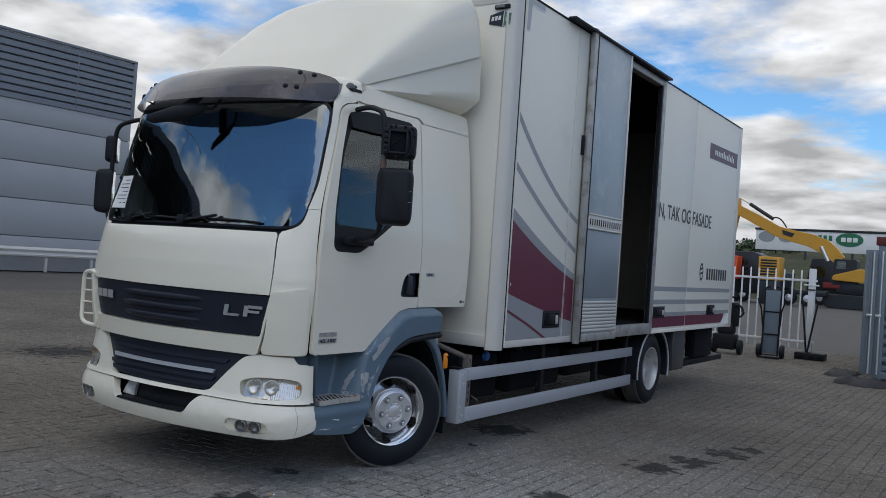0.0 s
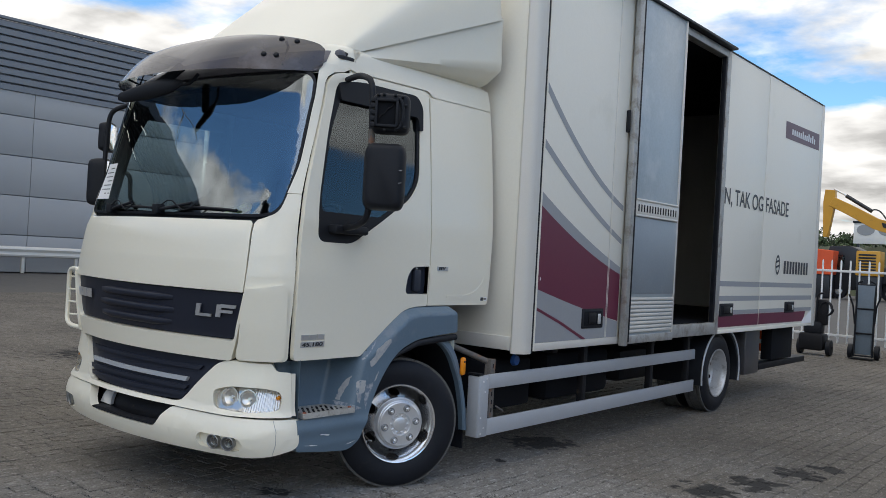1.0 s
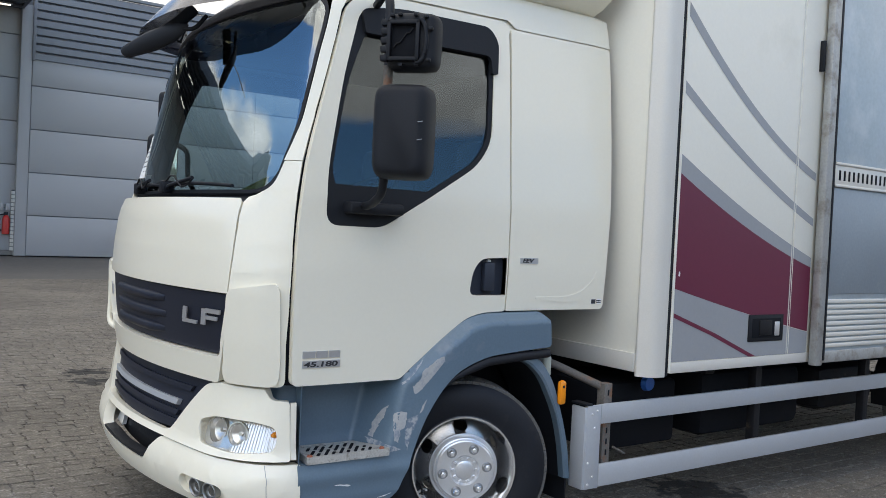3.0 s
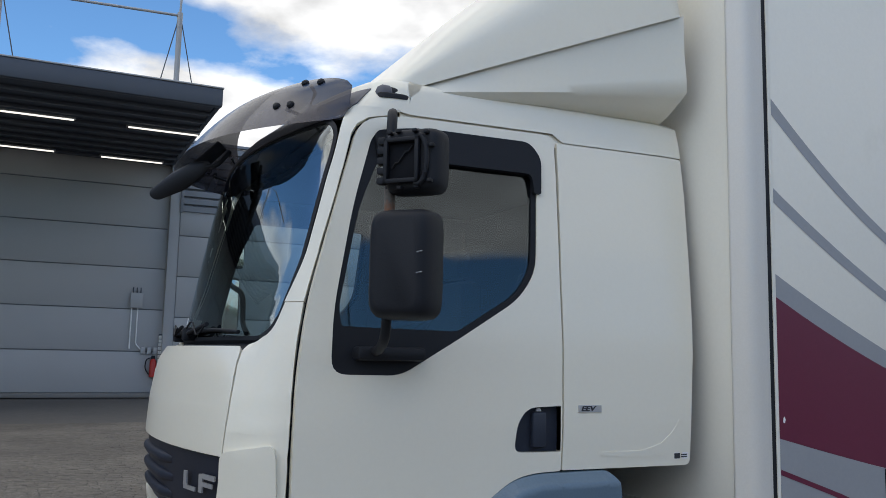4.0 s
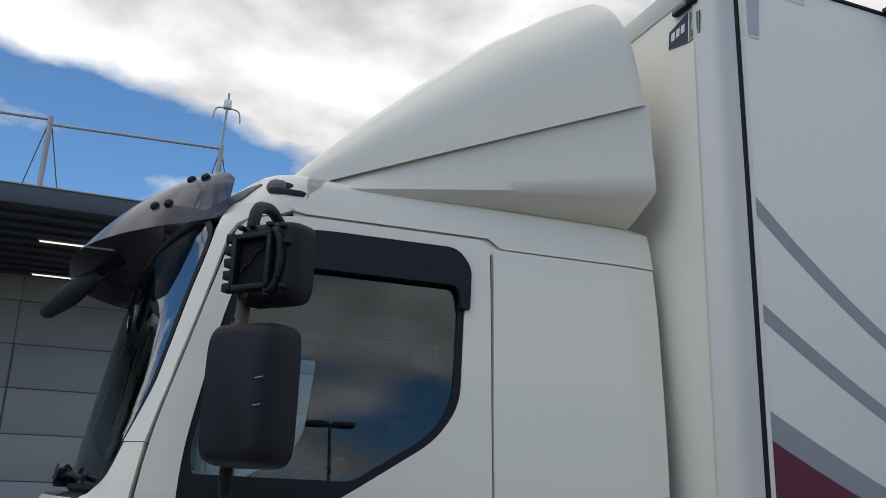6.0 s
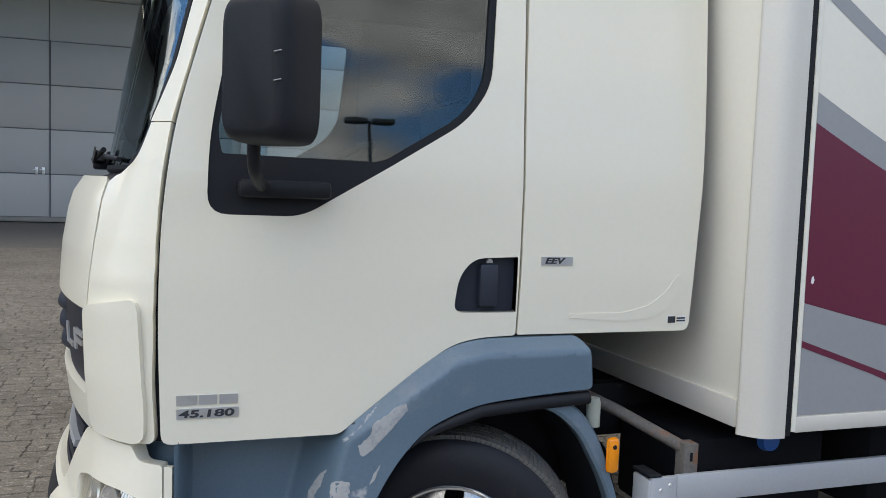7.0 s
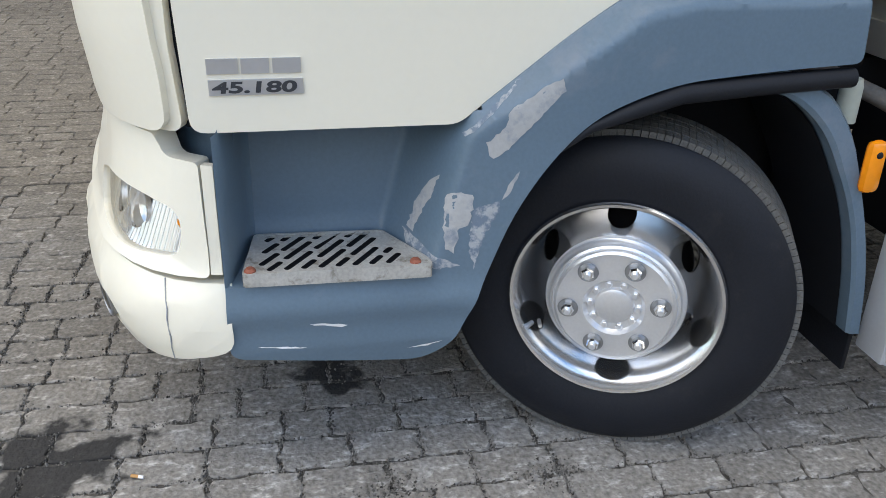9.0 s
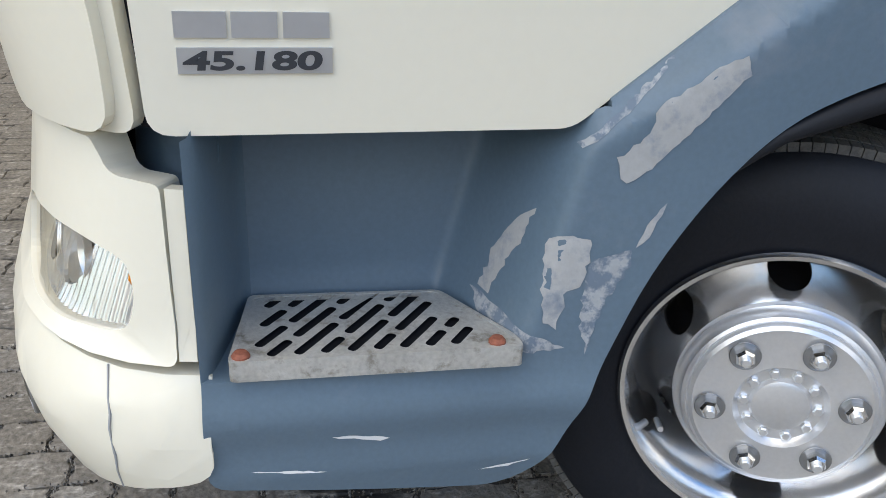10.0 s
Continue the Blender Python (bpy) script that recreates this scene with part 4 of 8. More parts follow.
for s in (1, -1):
    arm, q = side_mirror(s)
    low_m, m1 = mirror_housing("main_mirror", q(1.432, -0.632, 1.845), 42 * s if s > 0 else -42, 0.225, 0.355, 0.13, BLACK, arm, "black main mirror housing")
    up_m, m2 = mirror_housing("wide_angle_mirror", q(1.42, -0.595, 2.185), 42 * s if s > 0 else -42, 0.205, 0.215, 0.09, BLACK, arm, "black wide-angle mirror housing, cover missing")
    for mm, hh, pr, gy in ((m1, 0.32, low_m, 0.060), (m2, 0.18, up_m, 0.040)):
        g = boxpart("mirror_glass", -0.09, 0.09, gy, gy + 0.0065, -hh / 2, hh / 2, MIRROR, pr, "", 0.002, mm)
    if s > 0:
        # bare clips and frame of the upper mirror, whose cover is missing
        # near-black plate paints the shade of the recess
        boxpart("motor_recess", -0.075, 0.03, -0.0462, -0.040, -0.07, 0.06, DARKIN, up_m, "", 0.002, m2)
        for a, b, c, d in ((-0.085, 0.04, 0.055, 0.07), (-0.085, 0.04, -0.08, -0.065), (-0.085, -0.07, -0.08, 0.07), (0.025, 0.04, -0.08, 0.07)):
            boxpart("motor_frame", a, b, -0.068, -0.042, c, d, BLACK, up_m, "", 0.004, m2)
        bar("motor_wire", [m2 @ Vector((-0.06 + 0.012 * k, -0.052, -0.03 + 0.012 * k + 0.006 * math.sin(2.1 * k))) for k in range(7)], 0.003, DARKSTEEL, up_m)
        for k in range(5):
            z = -0.082 + 0.033 * k
            boxpart("cover_clip", -0.108, -0.082, -0.066, -0.036, z, z + 0.024, BLACK, up_m, "", 0.004, m2)
        for x, z in ((-0.07, 0.09), (-0.04, 0.094), (0.06, 0.085), (0.075, -0.075), (-0.03, -0.094), (0.02, 0.092), (0.03, -0.092), (0.08, 0.04)):
            boxpart("screw_boss", x - 0.008, x + 0.008, -0.060, -0.04, z - 0.006, z + 0.006, BLACK, up_m, "", 0.003, m2)
        bar("housing_cable", [m2 @ Vector((0.035 + 0.03 * math.cos(t), -0.056, -0.005 + 0.08 * math.sin(t))) for t in np.linspace(-1.9, 1.5, 14)], 0.009, BLACK, up_m)
        bar("bare_arm_sleeve", [(1.337, -0.648, 2.02), (1.334, -0.647, 2.10)], 0.0185, RUST, arm, "rust-brown bare stretch of the arm")
        for z in (0.03, -0.035):
            bar("scuff_mark", [m1 @ Vector((0.075, -0.068, z)), m1 @ Vector((0.092, -0.061, z + 0.004))], 0.0014, GREYVINYL, low_m)
    boxpart("mirror_foot", 0.99, 1.12, -0.66, -0.40, 1.535, 1.585, BLACK, arm, "", 0.015, None if s > 0 else Matrix(((-1, 0, 0, 2 * CX), (0, 1, 0, 0), (0, 0, 1, 0), (0, 0, 0, 1))))

# --- roof marker lamp
def marker_ring(x0, s, y, w, h, zb):
    return [Vector((x0 + s * w * math.cos(t), y, zb + h * max(0.0, math.sin(t)) - 0.012 * (t < 0 or t > math.pi))) for t in np.linspace(-0.35, math.pi + 0.35, 14)]


for s in (1, -1):
    x0 = 0.915 if s > 0 else 2 * CX - 0.915
    lampb = loft("roof_marker_lamp", [marker_ring(x0, s, y, 0.034 * k, 0.016 * k, 2.556 + 0.01 * (y + 0.55)) for y, k in ((-0.548, 0.5), (-0.54, 0.8), (-0.52, 1.0), (-0.44, 1.0), (-0.42, 0.8), (-0.412, 0.5))], BLACK, truck, "black roof marker lamp on an oval foot", True, True)
    loft("marker_lens", [marker_ring(x0, s, y, 0.026 * k, 0.04 * k, 2.562) for y, k in ((-0.55, 0.35), (-0.543, 0.75), (-0.525, 1.0), (-0.497, 1.0), (-0.49, 0.85))], HEADER, lampb, "grey clear lens", True, True)
    loft("lamp_back", [marker_ring(x0, s, y, 0.022 * k, 0.036 * k, 2.562) for y, k in ((-0.49, 1.0), (-0.46, 0.95), (-0.44, 0.6), (-0.432, 0.3))], BLACK, lampb, "", True, True)

# --- roof spoiler
SP_Y = (-0.52, -0.46, -0.40, -0.2, 0.05, 0.33, 0.63, 0.76, 0.83)
SP_Z = (2.60, 2.66, 2.74, 2.95, 3.175, 3.40, 3.585, 3.645, 3.67)
def spoiler():
    rings = []
    for y in list(np.linspace(-0.52, 0.78, 30)) + [0.805, 0.822, 0.83]:
        t = (y + 0.52) / 1.35
        w, zb, zc = 0.895 + 0.215 * t ** 0.8, 2.56 + 0.525 * t, float(np.interp(y, SP_Y, SP_Z))
        lip = 0.045 * max(0.0, (y - 0.78) / 0.05) ** 2
        ring = []
        for a in np.linspace(0, math.pi, 61):
            ca, sa = math.cos(a), math.sin(a)
            up = abs(sa) ** 0.44
            # the rear edge leans forward towards the top, with a rounded lip
            ring.append(Vector((CX + (w - lip * 0.3) * math.copysign(abs(ca) ** 0.42, ca), y - 0.11 * max(0.0, t) ** 2 * up, zb + (zc - zb) * up - lip * up)))
        rings.append(ring)
    sp = loft("roof_spoiler", rings, WHITE, truck, "cream white roof spoiler in front of the box", closed=False, caps=False, sharp=50)
    back = [[Vector((CX + (p.x - CX) * k, p.y + 0.02 * (1 - k), 3.0 + (p.z - 3.0) * k)) for p in rings[-1]] for k in (1.0, 0.96, 0.1)]
    loft("spoiler_edge", back, WHITE, sp, closed=False, caps=False)
    for s in (1, -1):
        rows = []
        for t in np.linspace(0, 1, 24):
            y = -0.50 + 1.35 * t
            wf, zf = 0.895 + 0.215 * t ** 0.8 - 0.014, 2.56 + 0.525 * t + 0.012
            crease = Vector((CX + s * (0.93 + 0.15 * t), y + 0.03 * t, 2.58 + 0.165 * t))
            fold = Vector((CX + s * wf, y, zf))
            foot = Vector((CX + s * (0.935 + 0.055 * t), y - 0.005 * t, 2.572 + 0.108 * t - 0.024 * t * t))
            inn = Vector((CX + s * 0.80, y, 2.59))
            mid = fold.lerp(crease, 0.5) + Vector((-s * 0.006 * t, 0, 0))
            edge0 = fold.lerp(crease, 0.80)
            edge1 = crease.lerp(foot, 0.25)
            rows.append([fold, mid, edge0, crease.lerp((edge0 + edge1) / 2, 0.12), edge1, crease.lerp(foot, 0.6), foot, inn])
        loft("spoiler_side_fairing", rows, WHITE, sp, "white side fairing below the spoiler", closed=False, caps=False, sharp=75)


spoiler()

# --- grey-blue step and wheel arch moulding
SKIRT = rounded([(-0.818, 0.345), (-0.60, 0.315), (-0.41, 0.298), (-0.345, 0.345), (-0.30, 0.46), (-0.235, 0.65), (-0.17, 0.765), (-0.095, 0.852), (-0.005, 0.895), (0.09, 0.924), (0.29, 0.943), (0.466, 0.953), (0.452, 1.075), (0.432, 1.118), (0.095, 1.115), (-0.005, 1.094), (-0.115, 1.021), (-0.3, 0.8722), (-0.3, 0.515), (-0.816, 0.515), (-0.818, 0.45)],
                [0.03, 0.1, 0.06, 0.06, 0.1, 0.1, 0.1, 0.1, 0.1, 0.1, 0.1, 0.02, 0.05, 0.03, 0.05, 0.06, 0.1, 0, 0, 0, 0.1], 4)


def ease(t):
    t = max(0.0, min(1.0, t))
    return t * t * (3 - 2 * t)


def skirt_surf(y, z, off=0.0):
    p = cab_side(y, z, off)
    # the arch swells outward and tucks in below the door; the lower lip tucks under
    below = float(np.interp(y, (-0.835, -0.349, -0.115, -0.005, 0.095, 0.46), (0.90, 0.833, 1.02, 1.094, 1.115, 1.12))) - z
    swell = 0.018 + 0.05 * ease((y + 0.42) / 0.34)
    p.x += 0.006 + (swell - 0.006) * ease((below + 0.004) / 0.05) - 0.25 * max(0.0, 0.36 - z) + 0.012 * math.exp(-((z - 0.455) / 0.035) ** 2)
    return p


def hollow_depth(y, z):
    wall = -0.388 + 0.075 * (z - 0.52) / 0.31
    back = ease((wall - y) / 0.10) * ease((y + 0.815) / 0.06)
    return (0.19 + 0.012 * ease((z - 0.52) / 0.07)) * back


for s in (1, -1):
    fl, sf = ((lambda p: p), (lambda f: f)) if s > 0 else (flipped, mirrored)
    sk = patch("step_moulding", fl(SKIRT), sf(skirt_surf), GREYBLUE, truck, step=(0.015, 0.015), thick=0.03, label="scuffed grey-blue plastic step and wheel arch moulding")
    # the hollow above the step: a ledge, a soft back wall and a swept rear wall
    ys = [-0.8165 + 0.5165 * k / 66 for k in range(67)]
    rows = [[skirt_surf(y, 0.5145) for y in ys]]
    for z in [0.516 + 0.012 * k for k in range(30)]:
        row = []
        for y in ys:
            sunk = min(1.0, hollow_depth(y, min(z, 0.83)) / 0.08)
            zz = min(z, 0.832 + max(0.0, y + 0.349) * 0.815 + 0.04 * sunk)
            p = skirt_surf(y, zz)
            p.x -= hollow_depth(y, zz)
            row.append(p)
        rows.append(row)
    if s < 0:
        rows = [[Vector((2 * CX - p.x, p.y, p.z)) for p in r] for r in rows]
    loft("step_hollow", rows, GREYBLUE, sk, "deep rounded step hollow", False, False, 55)
    # metal step plate with slanted slots
    plate = [(-0.782, 1.075), (-0.395, 1.085), (-0.40, 1.05), (-0.478, 0.90), (-0.757, 0.885)]
    def slot(cx, cy, ln, w=0.0138):
        d, n = Vector((0.59, 0.807)), Vector((-0.807, 0.59))
        c = Vector((cx, cy))
        return rounded([tuple(c - d * ln / 2 - n * w / 2), tuple(c + d * ln / 2 - n * w / 2), tuple(c + d * ln / 2 + n * w / 2), tuple(c - d * ln / 2 + n * w / 2)], w * 0.5, 3)
    holes = []
    for k in range(-5, 8):
        y0 = -0.695 + 0.0345 * k
        for f0, f1 in (((0.0, 0.46), (0.52, 1.0)) if k % 2 == 0 else ((0.0, 0.22), (0.28, 0.74), (0.80, 1.0))):
            f0 = max(f0, (-0.748 - y0) / 0.105)
            f1 = min(f1, (-0.438 - y0) / 0.1995)
            if f1 - f0 > 0.1:
                f = (f0 + f1) / 2
                holes.append(slot(y0 + 0.1245 * f, -1.064 + 0.17 * f, (f1 - f0) * 0.21))
    # outline in (y, -x) so that the face looks up
    out = rounded([(p[0], -p[1]) for p in plate], 0.012, 3)
    flat = lambda y, mx, off=0.0, s=s: Vector(((-mx if s > 0 else 2 * CX + mx), y, 0.548 + off))
    st = patch("step_plate", out if s > 0 else out[::-1], flat, STEPMETAL, truck, holes, step=None, thick=0.0, label="worn cast metal step plate with slanted slots")
    inset = [(-0.59 + (p[0] + 0.59) * 0.955, -0.99 + (p[1] + 0.99) * 0.93) for p in out]
    patch("step_frame", out if s > 0 else out[::-1], flat, STEPMETAL, st, [inset if s > 0 else inset[::-1]], step=None, thick=0.03, off=0.0008)
    # near-black sheet below the plate paints the shade seen through the slots
    patch("step_slot_shade", inset if s > 0 else inset[::-1], flat, DARKIN, st, step=None, thick=0.0, off=-0.007)
    for y, x in ((-0.765, 1.062), (-0.43, 1.068)):
        turned("step_bolt", [(0, 0.008), (0.008, 0.008), (0.012, 0.003), (0.012, 0.0)], REDRUST, st, "rusty bolt", 12, Matrix.Translation((x if s > 0 else 2 * CX - x, y, 0.548)) @ pose(0, 0, 0, 0, -90, 0))
    # rear half of the mudguard
    inner = [p[1:] for p in bend([(0, 0.20, 0.905), (0, 0.33, 0.89), (0, 0.434, 0.808), (0, 0.542, 0.621), (0, 0.59, 0.45), (0, 0.612, 0.295)], 0.1, 4)]
    outer = [p[1:] for p in bend([(0, 0.26, 0.935), (0, 0.42, 0.905), (0, 0.516, 0.789), (0, 0.591, 0.586), (0, 0.633, 0.44), (0, 0.653, 0.29)], 0.1, 4)]
    X = lambda x: x if s > 0 else 2 * CX - x
    rings = []
    for (y0, z0), (y1, z1) in zip(inner, outer):
        rings.append([Vector((X(1.06), y0, z0)), Vector((X(1.095), y0, z0)), Vector((X(1.103), y0 + 0.2 * (y1 - y0), z0 + 0.2 * (z1 - z0))), Vector((X(1.10), y0 + 0.85 * (y1 - y0), z0 + 0.85 * (z1 - z0))), Vector((X(1.085), y1, z1)), Vector((X(0.80), y1 + 0.004, z1)), Vector((X(0.80), y1 - 0.004, z1 - 0.006))])
    loft("rear_mudguard", rings, GREYBLUE, truck, "grey-blue rear half of the front mudguard", True, True, 60)
    loft("mudguard_liner", [[Vector((X(1.062), y - 0.003, z - 0.002)), Vector((X(0.78), y - 0.003, z - 0.002))] for y, z in inner], BLACK, truck, "", False, False, 60)
    boxpart("mud_flap", X(1.06) if s < 0 else X(0.80), X(0.80) if s < 0 else X(1.06), 0.655, 0.668, 0.16, 0.40, RUBBER, truck, "black rubber mud flap", 0.003)
    # inner arch
    pts = [(-0.36, 0.34), (-0.25, 0.66), (-0.12, 0.85), (0.0, 0.90), (0.20, 0.93), (0.40, 0.89), (0.56, 0.72), (0.64, 0.45)]
    loft("inner_arch", [[Vector((X(x), y, z + 0.015)) for x in (1.06, 0.55)] for y, z in pts], BLACK, truck, "", False, False, 60)
    # black lip under the arch
    bar("arch_lip", [skirt_surf(y, z - 0.012, -0.01) if s > 0 else mirrored(skirt_surf)(-y, z - 0.012, -0.01) for y, z in ((-0.16, 0.79), (-0.09, 0.848), (0.0, 0.882), (0.09, 0.91), (0.29, 0.925), (0.458, 0.934))], [0.003, 0.012, 0.019, 0.021, 0.021, 0.021], BLACK, truck)

# bare patches where the paint of the moulding has come off
def bare_patch(poly, mat=None, off=0.0012, ragged=0.006, step_back=True):
    rng = random.Random(len(poly) * 17 + int(1000 * abs(poly[0][0])))
    out = []
    for i, p in enumerate(poly):
        q = poly[(i + 1) % len(poly)]
        n = max(1, int(math.dist(p, q) / 0.008))
        for k in range(n):
            t = k / n
            out.append((p[0] + (q[0] - p[0]) * t + rng.uniform(-1, 1) * ragged * 0.5, p[1] + (q[1] - p[1]) * t + rng.uniform(-1, 1) * ragged * 0.5))
    def lay(y, z, off=0.0):
        p = skirt_surf(y, z, off)
        if y < -0.3 and z > 0.516:
            p.x -= hollow_depth(y, z)
        return p
    patch("bare_patch", out, lay, mat or PRIMER, truck, step=(0.02, 0.02), thick=0.0, off=off, label="bare grey patch in the moulding's paint")


CHALK = paint("chalky_scrape", (0.34, 0.36, 0.38), 0.75, vary=0.16, scale=14, fine=90, bump=0.1, dirt=(0.14, 0.185, 0.24), dirt_scale=40, dirt_range=(0.44, 0.54))
bare_patch([(-0.294, 0.804), (-0.259, 0.838), (-0.254, 0.87), (-0.216, 0.899), (-0.191, 0.921), (-0.16, 0.937), (-0.153, 0.914), (-0.175, 0.889), (-0.199, 0.853), (-0.23, 0.82), (-0.255, 0.787), (-0.279, 0.771), (-0.289, 0.779)], ragged=0.004)
bare_patch([(-0.366, 0.688), (-0.349, 0.699), (-0.314, 0.696), (-0.316, 0.665), (-0.322, 0.626), (-0.346, 0.617), (-0.342, 0.594), (-0.352, 0.565), (-0.367, 0.573), (-0.373, 0.609)])
bare_patch([(-0.374, 0.718), (-0.39, 0.664), (-0.408, 0.617), (-0.422, 0.574), (-0.429, 0.579), (-0.412, 0.641), (-0.391, 0.691)], ragged=0.003)
bare_patch([(-0.312, 0.665), (-0.262, 0.68), (-0.266, 0.65), (-0.296, 0.594), (-0.307, 0.528), (-0.316, 0.561), (-0.321, 0.61)], CHALK, 0.0008, 0.008)
bare_patch([(-0.436, 0.572), (-0.411, 0.566), (-0.374, 0.553), (-0.337, 0.534), (-0.38, 0.528), (-0.41, 0.532), (-0.433, 0.545)], CHALK, 0.0012, 0.006)
bare_patch([(-0.257, 0.685), (-0.248, 0.715), (-0.222, 0.755), (-0.231, 0.73), (-0.243, 0.701)], ragged=0.003)
bare_patch([(-0.336, 0.816), (-0.282, 0.872), (-0.229, 0.928), (-0.227, 0.923), (-0.278, 0.866), (-0.332, 0.812)], CHALK, 0.001, 0.002)
bare_patch([(-0.653, 0.421), (-0.612, 0.419), (-0.575, 0.411), (-0.587, 0.406), (-0.612, 0.413), (-0.642, 0.415)], PAPER, 0.001, 0.003)
bare_patch([(-0.45, 0.335), (-0.40, 0.345), (-0.37, 0.352), (-0.40, 0.340)], PAPER, 0.001, 0.002)
bare_patch([(-0.76, 0.372), (-0.70, 0.368), (-0.66, 0.362), (-0.70, 0.363)], PAPER, 0.001, 0.002)

# --- wheels
REARRIM = paint("dull_silver_rim", (0.50, 0.505, 0.51), 0.42, metal=0.6, vary=0.12, scale=8, fine=90, bump=0.03, dirt=(0.22, 0.21, 0.20), dirt_scale=14, dirt_range=(0.52, 0.74))
def wheel(name, x, y, turn, r=0.402, label="", dual=False):
    w = new(name)
    w.parent = truck
    tagged(w, label)
    w.matrix_local = pose(x, y, r - 0.006, 0, 0, turn)
    a, rr = 0.115, r / 0.402
    tyre = [(0.232, 0.085), (0.240, 0.098), (0.262, 0.107), (0.305, a), (0.345, 0.110), (0.373, 0.097), (0.386, 0.088)]
    turned("tyre", [(p * rr, q) for p, q in tyre] + [(0.388 * rr, 0.085)] + [(0.388 * rr, -0.085)] + [(p * rr, -q) for p, q in tyre[::-1]], RUBBER, w, "black tyre with a dusty tread", 72)
    # ribs of the tread with cross cuts
    for x0, x1 in ((0.05, 0.081), (0.016, 0.042), (-0.013, 0.013), (-0.042, -0.016), (-0.088, -0.05)):
        verts, faces = [], []
        n = 150
        for k in range(n):
            a0, a1 = 2 * math.pi * k / n, 2 * math.pi * (k + 0.90) / n
            i = len(verts)
            for ang, ra in ((a0, 0.386 * rr), (a0, 0.4015 * rr), (a1, 0.4015 * rr), (a1, 0.386 * rr)):
                for xx in (x0, x1):
                    verts.append((xx, ra * math.cos(ang), ra * math.sin(ang)))
            faces += [(i + 0, i + 1, i + 3, i + 2), (i + 2, i + 3, i + 5, i + 4), (i + 4, i + 5, i + 7, i + 6), (i + 0, i + 2, i + 4, i + 6), (i + 1, i + 7, i + 5, i + 3)]
        mesh_ob("tread_rib", verts, faces, TREAD, w, "", False)
    return w


def rim_front(w, spin):
    rim = turned("rim", [(0.20, -0.10), (0.222, 0.03), (0.226, 0.085), (0.236, 0.092), (0.242, 0.098), (0.2455, 0.106), (0.241, 0.112), (0.234, 0.110), (0.229, 0.100), (0.224, 0.088), (0.218, 0.070), (0.214, 0.045), (0.211, 0.015), (0.208, -0.015), (0.206, -0.035)], BARREL, w, "silver steel rim with six oval hand holes", 96)
    # dished disc with the hand holes cut through it
    R0 = 0.18
    def disc(u, v, off=0.0):
        a = u / R0 + radians(spin - 6)
        r, x = 0.206 - 0.046 * v, -0.035 + 0.125 * v
        r, x = r + off * 0.7, x + off * 0.7
        return Vector((x, r * math.cos(a), r * math.sin(a)))
    L = 2 * math.pi * R0
    holes = [[(L * (k + 0.5) / 6 + 0.032 * math.cos(t), 0.46 + 0.37 * math.sin(t)) for t in np.linspace(0, 2 * math.pi, 21)[:-1]] for k in range(6)]
    patch("wheel_disc", [(0, 0), (L, 0), (L, 1), (0, 1)], disc, CHROME, rim, holes, step=(0.012, 0.12), thick=0.006)
    turned("brake_drum", [(0.175, -0.12), (0.17, -0.07), (0.13, -0.01), (0.0, 0.0)], DARKSTEEL, w, "", 40)
    bar("tyre_valve", [(0.05, 0.205 * math.cos(radians(212)), 0.205 * math.sin(radians(212))), (0.085, 0.196 * math.cos(radians(212)), 0.196 * math.sin(radians(212)))], 0.005, HUB, rim)
    D = 0.075
    hub = turned("hub_cover", [(r, x + D) for r, x in [(0.158, 0.012), (0.156, 0.020), (0.151, 0.024), (0.148, 0.030), (0.146, 0.040), (0.141, 0.043), (0.138, 0.041), (0.136, 0.049), (0.130, 0.053), (0.126, 0.052), (0.070, 0.056), (0.066, 0.048), (0.062, 0.044), (0.046, 0.043), (0.042, 0.050), (0.034, 0.053), (0.0, 0.054)]], HUB, w, "satin metal hub cover with six wheel nuts", 96)
    for k in range(6):
        a = math.pi / 3 * k + radians(spin)
        m = Matrix.Translation((0.0535 + D, 0.103 * math.cos(a), 0.103 * math.sin(a)))
        # darker grey disc carries the recess's shade in its colour
        turned("nut_recess", [(0.0, 0.0015), (0.020, 0.002), (0.0235, 0.0035), (0.0225, 0.0045)], DARKHUB, hub, "", 20, m)
        turned("wheel_nut", [(0.0155, 0.0), (0.0155, 0.014), (0.012, 0.019), (0.0, 0.019)], CHROME, hub, "", 6, m @ pose(0, 0, 0, 20 * k), 20)
        turned("wheel_stud", [(0.008, 0.017), (0.008, 0.026), (0.006, 0.028), (0.0, 0.028)], HUB, hub, "", 12, m)
    for k in range(10):
        a = 2 * math.pi * k / 10
        turned("hub_bolt", [(0.0085, 0.0), (0.0085, 0.006), (0.006, 0.008), (0.0, 0.008)], HUB, hub, "", 6, Matrix.Translation((0.043 + D, 0.054 * math.cos(a), 0.054 * math.sin(a))))


